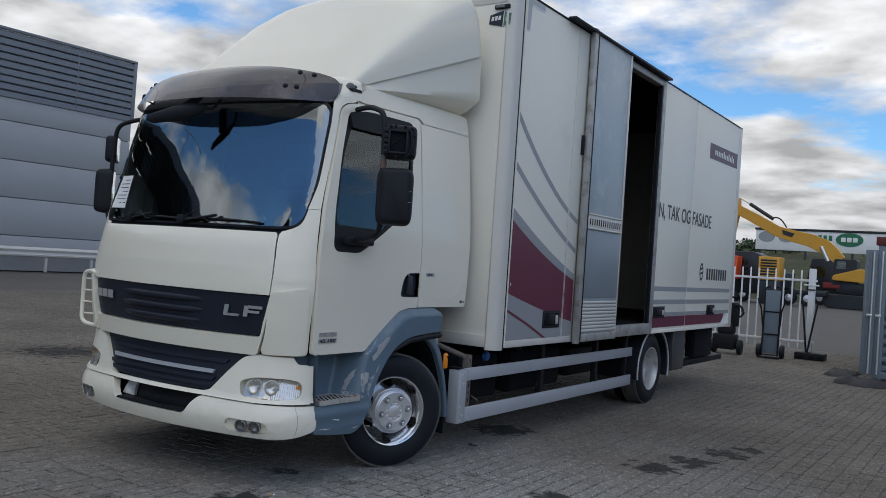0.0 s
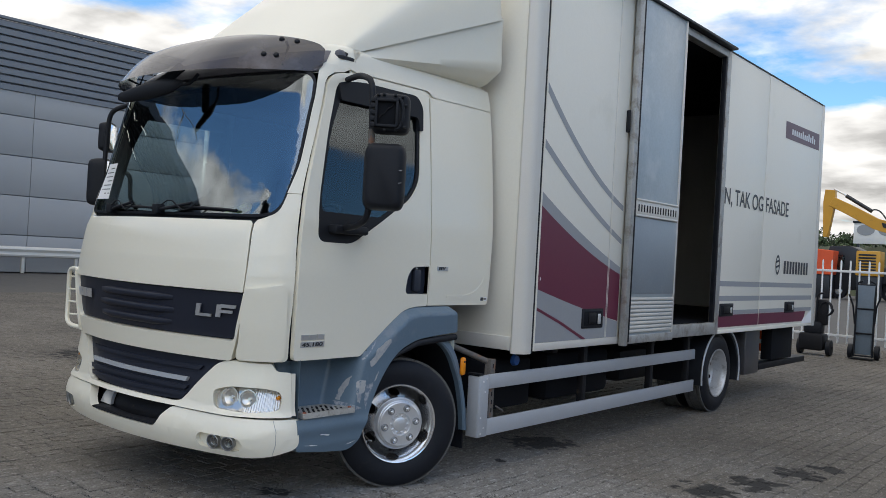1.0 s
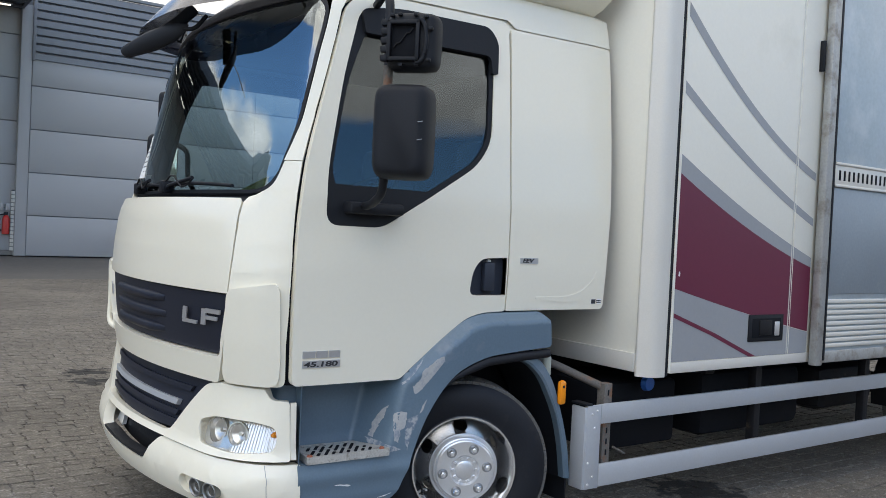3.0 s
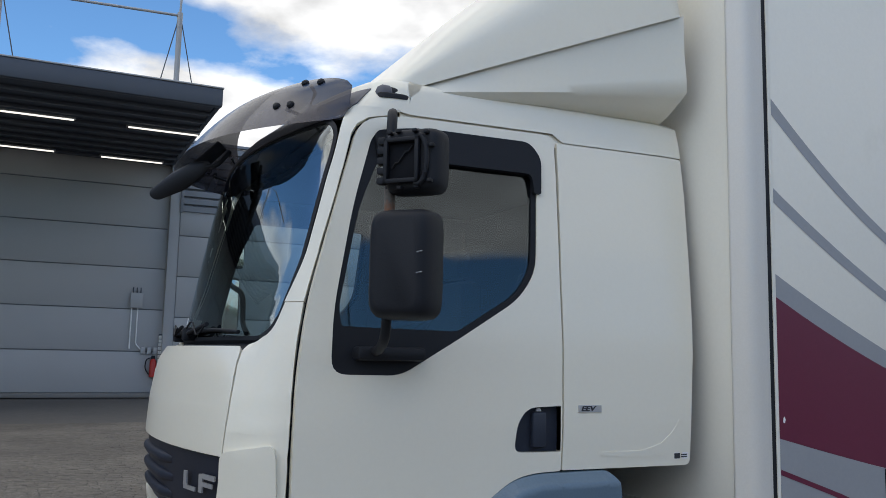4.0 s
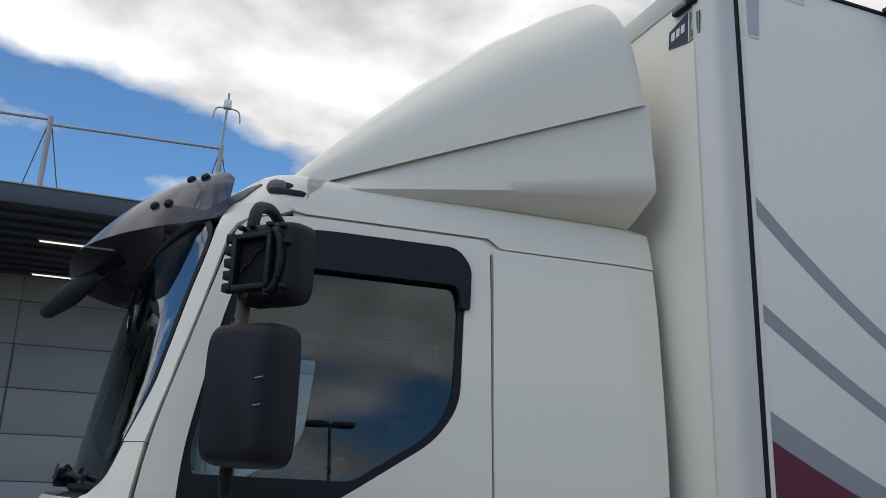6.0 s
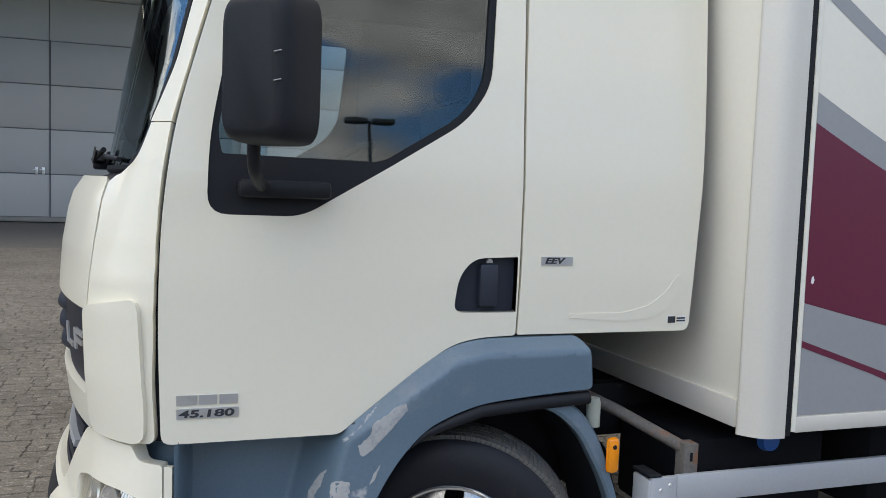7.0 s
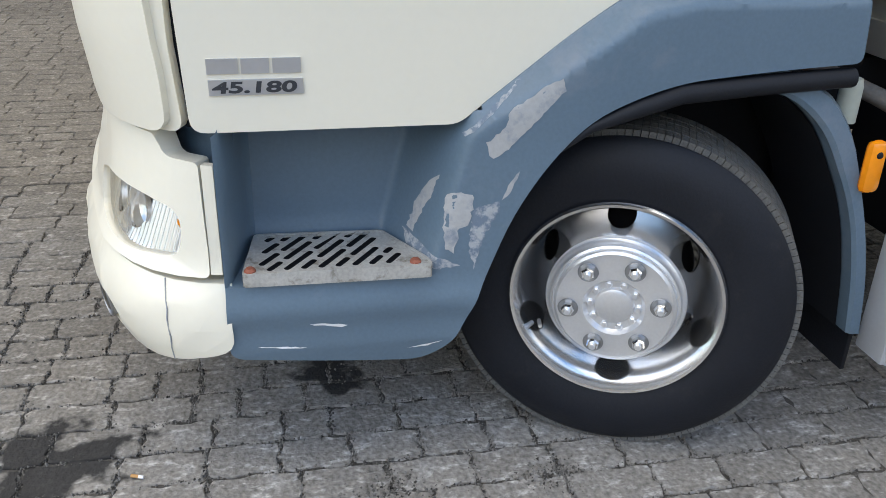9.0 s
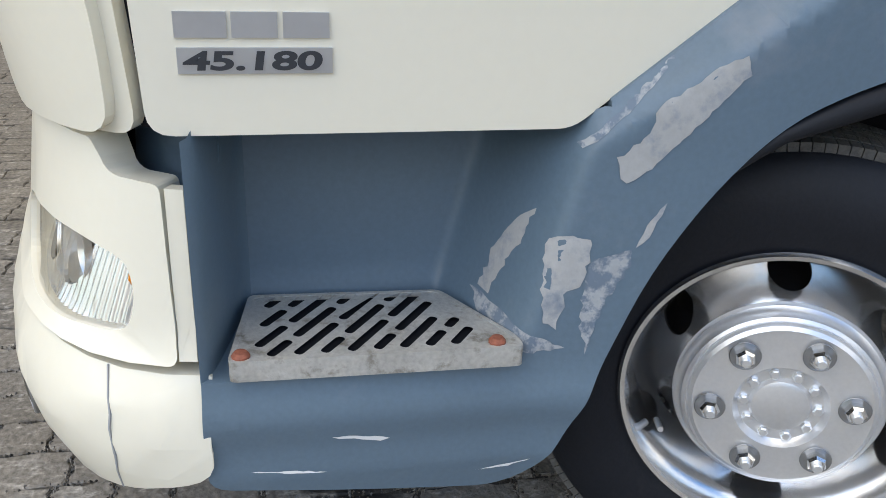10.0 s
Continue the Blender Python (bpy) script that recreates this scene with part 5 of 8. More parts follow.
wf = wheel("front_wheel", 0.945, 0.082, -26, 0.402, label="front wheel with a silver rim, steered inward")
rim_front(wf, 9)
wr = wheel("front_wheel", -1.0, 0.082, 154, 0.402, label="front wheel with a silver rim, steered inward")
rim_front(wr, 30)
for s in (1, -1):
    for x in (1.10, 0.82):
        w = wheel("rear_wheel", s * x, 4.72, 0 if s > 0 else 180, label="rear wheel, one of a twin pair")
        if x > 1:
            rim = turned("rim", [(0.236, 0.10), (0.246, 0.104), (0.246, 0.112), (0.232, 0.110), (0.222, 0.095), (0.214, 0.05), (0.208, 0.0), (0.205, -0.02)], REARRIM, w, "deep dull steel rim", 64)
            def dish(u, v, off=0.0, s=s):
                a = u / 0.18
                r, x = 0.205 - 0.085 * v, -0.02 - 0.075 * v
                return Vector((x + off * 0.75, (r + off * 0.6) * math.cos(a), (r + off * 0.6) * math.sin(a)))
            LR = 2 * math.pi * 0.18
            patch("wheel_disc", [(0, 0), (LR, 0), (LR, 1), (0, 1)], dish, REARRIM, rim, [[(LR * (k + 0.5) / 8 + 0.024 * math.cos(t), 0.36 + 0.24 * math.sin(t)) for t in np.linspace(0, 2 * math.pi, 17)[:-1]] for k in range(8)], step=(0.03, 0.25), thick=0.006)
            turned("hub", [(0.125, -0.095), (0.118, -0.09), (0.085, -0.088), (0.08, -0.02), (0.072, -0.008), (0.0, -0.004)], HUB, w, "dull steel hub", 40)
            # near-black disc paints the shade behind the hand holes
            turned("hub_backing", [(0.2, -0.11), (0.1, -0.115), (0.0, -0.115)], DARKIN, w, "", 32)

# --- chassis, axles, tanks
for x in (0.42, -0.42):
    boxpart("chassis_rail", x - 0.04, x + 0.04, -0.75, 7.35, 0.58, 0.80, DARKSTEEL, truck, "black steel chassis rail", 0.01)
bar("front_axle", [(-0.95, 0, 0.40), (0.95, 0, 0.40)], 0.06, DARKSTEEL, truck)
bar("rear_axle", [(-0.9, 4.72, 0.40), (0.9, 4.72, 0.40)], 0.09, DARKSTEEL, truck)
boxpart("engine_block", -0.72, 0.70, -0.95, 0.62, 0.46, 1.08, DARKSTEEL, truck, "", 0.05)
boxpart("fuel_tank", 0.52, 1.02, 1.75, 2.75, 0.36, 0.74, DARKIN, truck, "black fuel tank", 0.06)
boxpart("battery_box", 0.50, 1.0, 0.95, 1.55, 0.36, 0.72, DARKIN, truck, "black battery box", 0.03)
boxpart("air_tank", 0.5, 1.0, 3.0, 3.7, 0.40, 0.70, DARKSTEEL, truck, "", 0.08)
for y in (1.6, 2.9, 4.1):
    boxpart("cross_bearer", -1.15, 1.15, y, y + 0.08, 0.76, 0.83, DARKSTEEL, truck, "", 0.004)
boxpart("floor_frame", -1.20, 1.20, 1.2, 7.6, 0.80, 0.86, DARKSTEEL, truck, "", 0.004)
bar("cab_tilt_tube", [(0.70, 0.50, 0.905), (0.95, 0.66, 0.83), (1.135, 0.825, 0.735)], 0.021, RUST, truck, "rusty steel tube behind the cab")

turned("blue_cap", [(0.0, 0.03), (0.035, 0.028), (0.042, 0.0)], paint("blue_plastic_cap", (0.02, 0.10, 0.35), 0.4), truck, "blue plastic tank cap", 20, pose(1.06, 1.22, 0.72))
RESERVOIR = paint("yellowed_reservoir_plastic", (0.38, 0.40, 0.34), 0.5, vary=0.08)
turned("reservoir", [(0.0, 0.05), (0.02, 0.046), (0.024, 0.03), (0.024, -0.05), (0.0, -0.055)], RESERVOIR, truck, "yellowish plastic reservoir", 20, pose(1.02, 0.53, 0.85) @ pose(0, 0, 0, 0, -90, 0))
# side guard
GX = 1.185
guard = boxpart("side_guard", GX - 0.018, GX, 0.665, 0.762, 0.250, 0.663, GUARD, truck, "grey painted underrun side guard", 0.004)
boxpart("guard_end", 1.085, GX - 0.004, 0.655, 0.672, 0.250, 0.655, GUARD, guard, "", 0.006)
boxpart("guard_rail", GX - 0.02, GX + 0.001, 0.762, 4.18, 0.568, 0.664, GUARD, guard, "", 0.004)
boxpart("guard_rail", GX - 0.02, GX + 0.001, 0.762, 4.18, 0.255, 0.366, GUARD, guard, "", 0.004)
for y in (0.80, 2.05, 3.25, 4.05):
    boxpart("guard_stay", GX - 0.075, GX - 0.022, y, y + 0.055, 0.27, 0.76 if y < 1 else 0.80, RUST if y < 1 else DARKSTEEL, guard, "rusty perforated stay" if y < 1 else "", 0.004)
# near-black blocks on the stay paint the dark of its holes
for z in (0.40, 0.455, 0.51, 0.60, 0.70):
    boxpart("stay_hole", GX - 0.024, GX - 0.0205, 0.822, 0.833, z, z + 0.03, DARKIN, guard, "", 0.002)
bar("locking_pin", [(1.17, 0.87, 0.44), (1.175, 0.95, 0.40)], 0.006, RUST, guard)
for y, z in ((0.70, 0.62), (0.72, 0.55), (0.685, 0.38), (0.72, 0.31), (0.69, 0.275), (0.735, 0.635)):
    turned("guard_rivet", [(0, 0.004), (0.005, 0.003), (0.007, 0.0)], HUB, guard, "", 10, pose(GX, y, z))
boxpart("guard_cap", 1.08, GX + 0.002, 0.655, 0.70, 0.664, 0.674, BLACK, guard, "", 0.003)
# side marker on the mudguard
mk = boxpart("side_marker_lamp", 1.095, 1.125, 0.535, 0.58, 0.665, 0.785, AMBER, truck, "orange side marker lamp", 0.016)
turned("marker_screw", [(0, 0.004), (0.006, 0.003), (0.008, 0.0)], DARKSTEEL, mk, "", 10, pose(1.125, 0.557, 0.755))
# rear mudguard, side box and tail lift parts
loft("rear_wheel_mudguard", [[Vector((1.24, 4.72 + 0.50 * math.cos(a), 0.40 + 0.46 * math.sin(a))), Vector((1.24, 4.72 + 0.46 * math.cos(a), 0.40 + 0.43 * math.sin(a))), Vector((0.70, 4.72 + 0.46 * math.cos(a), 0.40 + 0.43 * math.sin(a))), Vector((0.70, 4.72 + 0.50 * math.cos(a), 0.40 + 0.46 * math.sin(a)))] for a in np.linspace(-0.25, math.pi + 0.2, 24)], BLACK, truck, "black rear mudguard", True, True)
bar("mudguard_edge", [(1.245, 4.72 + 0.50 * math.cos(a), 0.40 + 0.46 * math.sin(a)) for a in np.linspace(-0.25, math.pi + 0.2, 24)], 0.010, GUARD, truck)
boxpart("tool_locker", 0.75, 1.17, 5.60, 6.05, 0.30, 0.80, paint("smooth_dark_steel", (0.10, 0.10, 0.11), 0.32, metal=0.5, vary=0.15, scale=3, fine=60, bump=0.02), truck, "dark steel locker behind the rear wheel", 0.015)
boxpart("tail_lift_arm", 0.95, 1.12, 6.0, 7.95, 0.31, 0.385, DARKSTEEL, truck, "dark tail lift arm", 0.01)
boxpart("tail_lift_frame", 0.99, 1.12, 6.62, 7.4, 0.40, 0.80, DARKIN, truck, "", 0.01)
flag = boxpart("tail_lift_flag", 0.59, 0.70, 7.72, 7.735, 0.40, 0.67, ORANGEP, truck, "orange warning flag with a white band under the tail lift", 0.004)
boxpart("flag_band", 0.59, 0.70, 7.714, 7.72, 0.50, 0.56, PAPER, flag, "white band", 0.001)
boxpart("tail_lift_platform", -1.2, 1.2, 7.75, 7.83, 0.85, 2.35, ALUDIRTY, truck, "folded tail lift platform", 0.01)

# --- cargo box
BOXY0, BOXY1, BOXZ0, BOXZ1, BX = 0.98, 7.73, 0.82, 3.66, 1.275
box_front = boxpart("box_front_wall", -1.20, 1.20, BOXY0, BOXY0 + 0.06, 0.90, BOXZ1 - 0.03, PANEL, truck, "white front wall of the cargo box", 0.004)
boxpart("box_front_rail", -1.19, 1.19, BOXY0 - 0.012, BOXY0 + 0.05, 0.815, 0.91, ALU, box_front, "grey lower rail", 0.004)
boxpart("box_front_top_rail", -1.19, 1.19, BOXY0 - 0.006, BOXY0 + 0.05, BOXZ1 - 0.12, BOXZ1 - 0.018, ALU, box_front, "", 0.004)
for s in (1, -1):
    prof = rounded([(s * 1.18, 0.99), (s * 1.20, 0.965), (s * BX, 1.02), (s * (BX + 0.004), 1.105), (s * 1.20, 1.105)], [0.01, 0.03, 0.075, 0.003, 0.01], 7)
    part("corner_post", prism(prof, "z", 0.795, BOXZ1 - 0.06), ALU, truck, "rounded aluminium corner post", True)
    part("corner_cap", prism(rounded([(s * 1.16, 0.985), (s * 1.20, 0.955), (s * 1.282, 1.015), (s * 1.284, 1.12), (s * 1.16, 1.12)], [0.01, 0.03, 0.07, 0.01, 0.01], 6), "z", BOXZ1 - 0.075, BOXZ1 + 0.012, 0.008), ALUDIRTY, truck, "grey corner casting", True)
    part("post_groove", prism([(s * 1.268, 1.105), (s * 1.2745, 1.105), (s * 1.2745, 1.13), (s * 1.268, 1.13)], "z", 0.80, BOXZ1 - 0.02), RUBBER, truck, "black rubber seal")
    part("post_edge", prism([(s * 1.25, 1.130), (s * 1.2785, 1.130), (s * 1.2785, 1.146), (s * 1.25, 1.146)], "z", 0.815, BOXZ1 - 0.015), PANEL, truck)
boxpart("box_roof", -BX + 0.01, BX - 0.01, BOXY0 + 0.03, BOXY1, BOXZ1 - 0.03, BOXZ1 - 0.004, PANEL, truck, "", 0.004)
# near-black floor: the load bay's shade is put into its colour
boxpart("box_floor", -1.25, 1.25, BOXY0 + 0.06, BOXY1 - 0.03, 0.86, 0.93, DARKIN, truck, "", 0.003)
boxpart("box_far_wall", -BX, -BX + 0.06, 1.146, BOXY1, BOXZ0, BOXZ1 - 0.03, PANEL, truck, "", 0.003)
# near-black inner sheets stand in for the shade inside the box
boxpart("box_wall_shade", -BX + 0.062, -BX + 0.07, 1.2, BOXY1 - 0.1, 0.93, BOXZ1 - 0.04, DARKIN, truck, "", 0.002)
boxpart("box_bulkhead_shade", -1.2, 1.2, BOXY0 + 0.062, BOXY0 + 0.08, 0.93, BOXZ1 - 0.04, DARKIN, truck, "", 0.002)
boxpart("box_ceiling_shade", -1.2, 1.2, 1.1, BOXY1 - 0.1, BOXZ1 - 0.05, BOXZ1 - 0.034, DARKIN, truck, "", 0.002)
boxpart("box_rear_wall", -BX, BX, BOXY1 - 0.05, BOXY1 + 0.01, BOXZ0, BOXZ1 - 0.03, PANEL, truck, "", 0.004)
boxpart("rear_corner_post", BX - 0.05, BX + 0.004, BOXY1 - 0.115, BOXY1 + 0.012, BOXZ0 - 0.02, BOXZ1 - 0.01, ALU, truck, "aluminium rear corner post", 0.008)
side_a = boxpart("side_panel", BX - 0.05, BX, 1.146, 2.46, BOXZ0 + 0.045, BOXZ1 - 0.02, PANEL, truck, "white side panel with maroon and grey stripes", 0.003)
boxpart("bottom_rail", BX - 0.05, BX + 0.003, 1.146, 2.46, BOXZ0 - 0.01, BOXZ0 + 0.045, ALU, truck, "aluminium bottom rail", 0.004)
side_b = boxpart("side_panel", BX - 0.05, BX, 4.47, 5.638, BOXZ0 + 0.03, BOXZ1 - 0.02, PANEL, truck, "white side panel with grey bands and lettering", 0.003)
side_c = boxpart("side_panel", BX - 0.05, BX, 5.652, BOXY1 - 0.115, BOXZ0 + 0.03, BOXZ1 - 0.02, PANEL, truck, "white side panel with a broken lower corner", 0.003)
boxpart("bottom_rail", BX - 0.05, BX + 0.003, 4.46, BOXY1 - 0.115, BOXZ0 - 0.01, BOXZ0 + 0.03, PANEL, truck, "", 0.004)
boxpart("panel_gap", BX - 0.03, BX - 0.012, 5.62, 5.67, BOXZ0 + 0.03, BOXZ1 - 0.03, RUBBER, truck, "", 0.002)
boxpart("top_seal", BX - 0.02, BX + 0.006, 1.13, BOXY1, BOXZ1 - 0.02, BOXZ1 - 0.004, RUBBER, truck, "black seal along the roof edge", 0.003)
boxpart("door_jamb", BX - 0.06, BX + 0.012, 4.38, 4.465, BOXZ0 - 0.01, BOXZ1 - 0.02, ALUDIRTY, truck, "worn aluminium door jamb", 0.006)
boxpart("jamb_seal", BX - 0.04, BX + 0.004, 4.345, 4.382, 0.90, BOXZ1 - 0.08, RUBBER, truck, "", 0.006)
boxpart("door_sill", BX - 0.07, BX + 0.02, 2.46, 4.38, BOXZ0 - 0.005, 0.93, ALUDIRTY, truck, "scratched aluminium door sill", 0.006)
boxpart("door_header", BX - 0.08, BX + 0.01, 2.46, 4.38, BOXZ1 - 0.09, BOXZ1 - 0.02, ALUDIRTY, truck, "", 0.006)
boxpart("door_track", BX + 0.0, BX + 0.075, 1.9, 4.46, BOXZ1 - 0.012, BOXZ1 + 0.012, RUBBER, truck, "black sliding door track", 0.004)
# sliding door, pushed open towards the cab
X0, X1 = BX + 0.022, BX + 0.062
Y0, Y1, Z0, Z1 = 2.36, 3.29, 0.825, 3.69
slide = boxpart("sliding_door", X0, X1 - 0.008, Y0 + 0.05, Y1 - 0.03, Z0 + 0.03, Z1 - 0.02, GALV, truck, "half-open sliding side door of scratched grey metal", 0.004)
boxpart("door_frame_post", X0 - 0.006, X1 + 0.004, Y0, Y0 + 0.07, Z0 - 0.03, Z1, ALUDIRTY, slide, "worn pale metal edge post", 0.008)
boxpart("door_post_seal", X1 - 0.004, X1 + 0.006, Y0 + 0.068, Y0 + 0.088, Z0, Z1 - 0.02, RUBBER, slide, "", 0.003)
boxpart("door_frame_post", X0, X1, Y1 - 0.035, Y1, Z0, Z1 - 0.02, ALU, slide, "", 0.006)
boxpart("door_frame_rail", X0, X1 + 0.002, Y0 + 0.07, Y1, Z0 - 0.015, Z0 + 0.055, ALUDIRTY, slide, "", 0.006)
rail = boxpart("lashing_rail", X0, X1 + 0.004, Y0 + 0.09, Y1 - 0.035, 1.86, 2.0, ALU, slide, "perforated lashing rail", 0.006)
for z in (1.855, 1.985):
    boxpart("rail_edge", X1, X1 + 0.014, Y0 + 0.09, Y1 - 0.035, z, z + 0.016, ALU, rail, "", 0.004)
# near-black blocks on the rail paint the dark of its slots
for k in range(15):
    y = Y0 + 0.13 + 0.051 * k
    boxpart("rail_slot", X1, X1 + 0.0055, y, y + 0.022, 1.895, 1.955, DARKIN, rail, "", 0.002)
boxpart("lower_door_skin", X1 - 0.008, X1 - 0.001, Y0 + 0.09, Y1 - 0.035, 1.22, 1.85, paint("grey_door_sheet", (0.27, 0.31, 0.345), 0.45, metal=0.3, vary=0.08, scale=3, dirt=(0.4, 0.42, 0.43), dirt_scale=6, dirt_range=(0.6, 0.85)), slide, "smooth grey lower sheet", 0.002)
for k in range(9):
    z = 0.90 + 0.033 * k
    boxpart("kick_rib", X1 - 0.008, X1 + 0.004, Y0 + 0.09, Y1 - 0.035, z, z + 0.024, ALU, slide, "", 0.005)
boxpart("door_grip", BX, BX + 0.03, 2.325, 2.345, 2.52, 2.70, BLACK, side_a, "black door catch", 0.004)
boxpart("panel_joint", BX, BX + 0.003, 2.150, 2.158, BOXZ0 + 0.05, BOXZ1 - 0.03, ALU, side_a, "", 0.001)
boxpart("panel_joint", BX, BX + 0.003, 2.168, 2.173, BOXZ0 + 0.05, BOXZ1 - 0.03, PANEL, side_a, "", 0.001)


def decal(poly, mat, parent, name, label="", t=0.0015, x=BX):
    bm = flat_mesh([poly])
    for v in bm.verts:
        v.co = Vector((x + t, v.co.x, v.co.y))
    return part(name, bm, mat, parent, label)


def swoosh(top, bottom, mat, name, label="", t=0.0015):
    ys = np.linspace(1.15, 2.355, 26)
    a = [(y, float(np.polyval(np.polyfit(*zip(*top), 2), y))) for y in ys]
    b = [(y, float(np.polyval(np.polyfit(*zip(*bottom), 2), y))) for y in ys]
    decal(a + b[::-1], mat, side_a, name, label, t)


swoosh([(1.158, 2.693), (1.405, 2.49), (1.695, 2.263), (2.052, 2.059), (2.339, 1.933)], [(1.157, 2.622), (1.405, 2.425), (1.694, 2.205), (2.052, 2.008), (2.337, 1.887)], GREYVINYL, "curved_stripe", "grey curved vinyl stripe")
swoosh([(1.154, 2.306), (1.439, 2.112), (1.819, 1.912), (2.33, 1.667)], [(1.153, 2.244), (1.439, 2.055), (1.818, 1.86), (2.328, 1.622)], GREYVINYL, "curved_stripe", "grey curved vinyl stripe")
swoosh([(1.142, 1.934), (1.475, 1.782), (1.901, 1.584), (2.322, 1.441)], [(1.141, 1.839), (1.475, 1.685), (1.681, 1.593), (2.32, 1.381)], GREYVINYL, "curved_stripe", "grey curved vinyl stripe")
swoosh([(1.141, 1.839), (1.475, 1.685), (1.681, 1.593), (2.32, 1.381)], [(1.13, 1.25), (1.80, 1.10), (2.10, 1.04), (2.32, 1.0)], MAROON, "maroon_field", "maroon vinyl field")
decal([(1.15, 1.245), (1.50, 1.165), (1.80, 1.098), (2.10, 1.038), (2.355, 0.99), (2.355, 0.868), (1.15, 0.868)], GREYVINYL, side_a, "grey_field", "grey vinyl field")
decal([(1.15, 1.12), (1.50, 1.005), (1.86, 0.868), (1.80, 0.868), (1.45, 1.0), (1.15, 1.098)], MAROON, side_a, "maroon_line", "", 0.003)
decal([(1.165, 3.63), (1.47, 3.63), (1.47, 3.575), (1.225, 3.575), (1.225, 3.36), (1.165, 3.36)], PAPER, side_a, "tape_corner", "whitish tape at the panel's corner")


decal([(1.168, 1.312), (1.178, 1.308), (1.183, 1.322), (1.177, 1.336), (1.171, 1.330)], PAPER, side_a, "paint_chip", "white paint chip", 0.004)


def recessed_lock(y0, y1, z0, z1, parent):
    f = boxpart("recessed_lock", BX, BX + 0.008, y0, y1, z0, z1, BLACK, parent, "black recessed lock with a metal lever", 0.006)
    # near-black plate paints the shade in the lock's well
    boxpart("lock_well", BX + 0.006, BX + 0.0095, y0 + 0.03, y1 - 0.03, z0 + 0.02, z1 - 0.02, DARKIN, f, "", 0.003)
    boxpart("lock_lever", BX + 0.008, BX + 0.018, y0 + 0.09, y1 - 0.12, z0 + 0.035, z1 - 0.03, DARKSTEEL, f, "", 0.006)
    boxpart("lock_catch", BX + 0.008, BX + 0.016, y1 - 0.09, y1 - 0.045, z0 + 0.03, z1 - 0.04, HUB, f, "", 0.005)


recessed_lock(1.78, 2.105, 0.95, 1.10, side_a)
recessed_lock(4.50, 4.87, 0.985, 1.115, side_b)
recessed_lock(6.52, 6.87, 0.988, 1.12, side_c)
for par, y0, y1 in ((side_b, 4.472, 5.636), (side_c, 5.654, 7.57)):
    for z0, z1, mat in ((1.29, 1.343, GREYVINYL), (1.14, 1.193, GREYVINYL), (1.0, 1.045, GREYVINYL), (0.875, 0.998, MAROON)):
        decal([(y0, z0), (y1 if mat is not MAROON or par is side_b else 7.25, z0), (y1 if mat is not MAROON or par is side_b else 7.35, z1), (y0, z1)], mat, par, "side_band", "vinyl band")
decal([(7.18, 0.855), (7.59, 0.83), (7.59, 1.01), (7.45, 0.975), (7.37, 0.93), (7.28, 0.915)], PAPER, side_c, "broken_corner", "bare broken panel corner", 0.003)
lettering("side_lettering", "N, TAK OG FASADE", 0.235, INK, side_b, on_side(BX + 0.003, 4.475, 2.125), "dark grey capital lettering", width=0.97, bold=0.002)
web = decal([(6.25, 3.03), (7.56, 3.05), (7.555, 3.255), (6.245, 3.23)], paint("faded_maroon_sign", (0.12, 0.04, 0.055), 0.4), side_c, "address_sign", "maroon strip with unreadable pale writing")
for k in range(12):
    y = 6.47 + 0.078 * k
    decal([(y, 3.10), (y + 0.05, 3.10), (y + 0.05, 3.165 + (0.03 if k in (5, 8, 10) else 0)), (y, 3.165 + (0.03 if k in (5, 8, 10) else 0))], PAPER, web, "writing_bar", "", 0.003)
for k in range(9):
    y = 6.42 + 0.107 * k
    decal([(y, 1.45), (y + 0.07, 1.45), (y + 0.07, 1.60), (y, 1.60)], INK, side_c, "company_mark_bar", "", 0.003)
em = [(6.20 + 0.075 * math.cos(a), 1.55 + 0.115 * math.sin(a)) for a in np.linspace(0, 2 * math.pi, 25)[:-1]]
emh = [(6.20 + 0.05 * math.cos(a), 1.55 + 0.085 * math.sin(a)) for a in np.linspace(0, 2 * math.pi, 25)[:-1]]
bm = flat_mesh([em, emh])
for v in bm.verts:
    v.co = Vector((BX + 0.003, v.co.x, v.co.y))
part("company_emblem", bm, INK, side_c, "oval dark emblem")
for z in (1.51, 1.57):
    decal([(6.15, z), (6.25, z + 0.02), (6.25, z + 0.045), (6.15, z + 0.025)], INK, side_c, "company_emblem_bar", "", 0.003)
# maker's emblem high on the front wall
fy = BOXY0 - 0.003
EMB = [(1.034, 3.376), (1.163, 3.347), (1.226, 3.361), (1.234, 3.451), (1.171, 3.479), (1.043, 3.449)]
def shrunk(pts, k):
    cx, cz = sum(p[0] for p in pts) / len(pts), sum(p[1] for p in pts) / len(pts)
    return [(cx + (x - cx) * k, cz + (z - cz) * k) for x, z in pts]


emb = part("maker_emblem", prism(EMB, "y", fy, fy + 0.002), INK, box_front, "dark and green hexagonal maker's emblem")
part("emblem_rim", prism(shrunk(EMB, 0.965), "y", fy - 0.001, fy + 0.001), PAPER, emb, "thin white rim")
part("emblem_navy", prism(shrunk([EMB[0], EMB[1], EMB[4], EMB[5]], 0.94), "y", fy - 0.002, fy), paint("emblem_navy", (0.012, 0.022, 0.045), 0.4), emb, "navy field")
part("emblem_green", prism(shrunk([EMB[1], EMB[2], EMB[3], EMB[4]], 0.88), "y", fy - 0.002, fy), paint("emblem_green", (0.085, 0.20, 0.11), 0.4), emb, "green field")
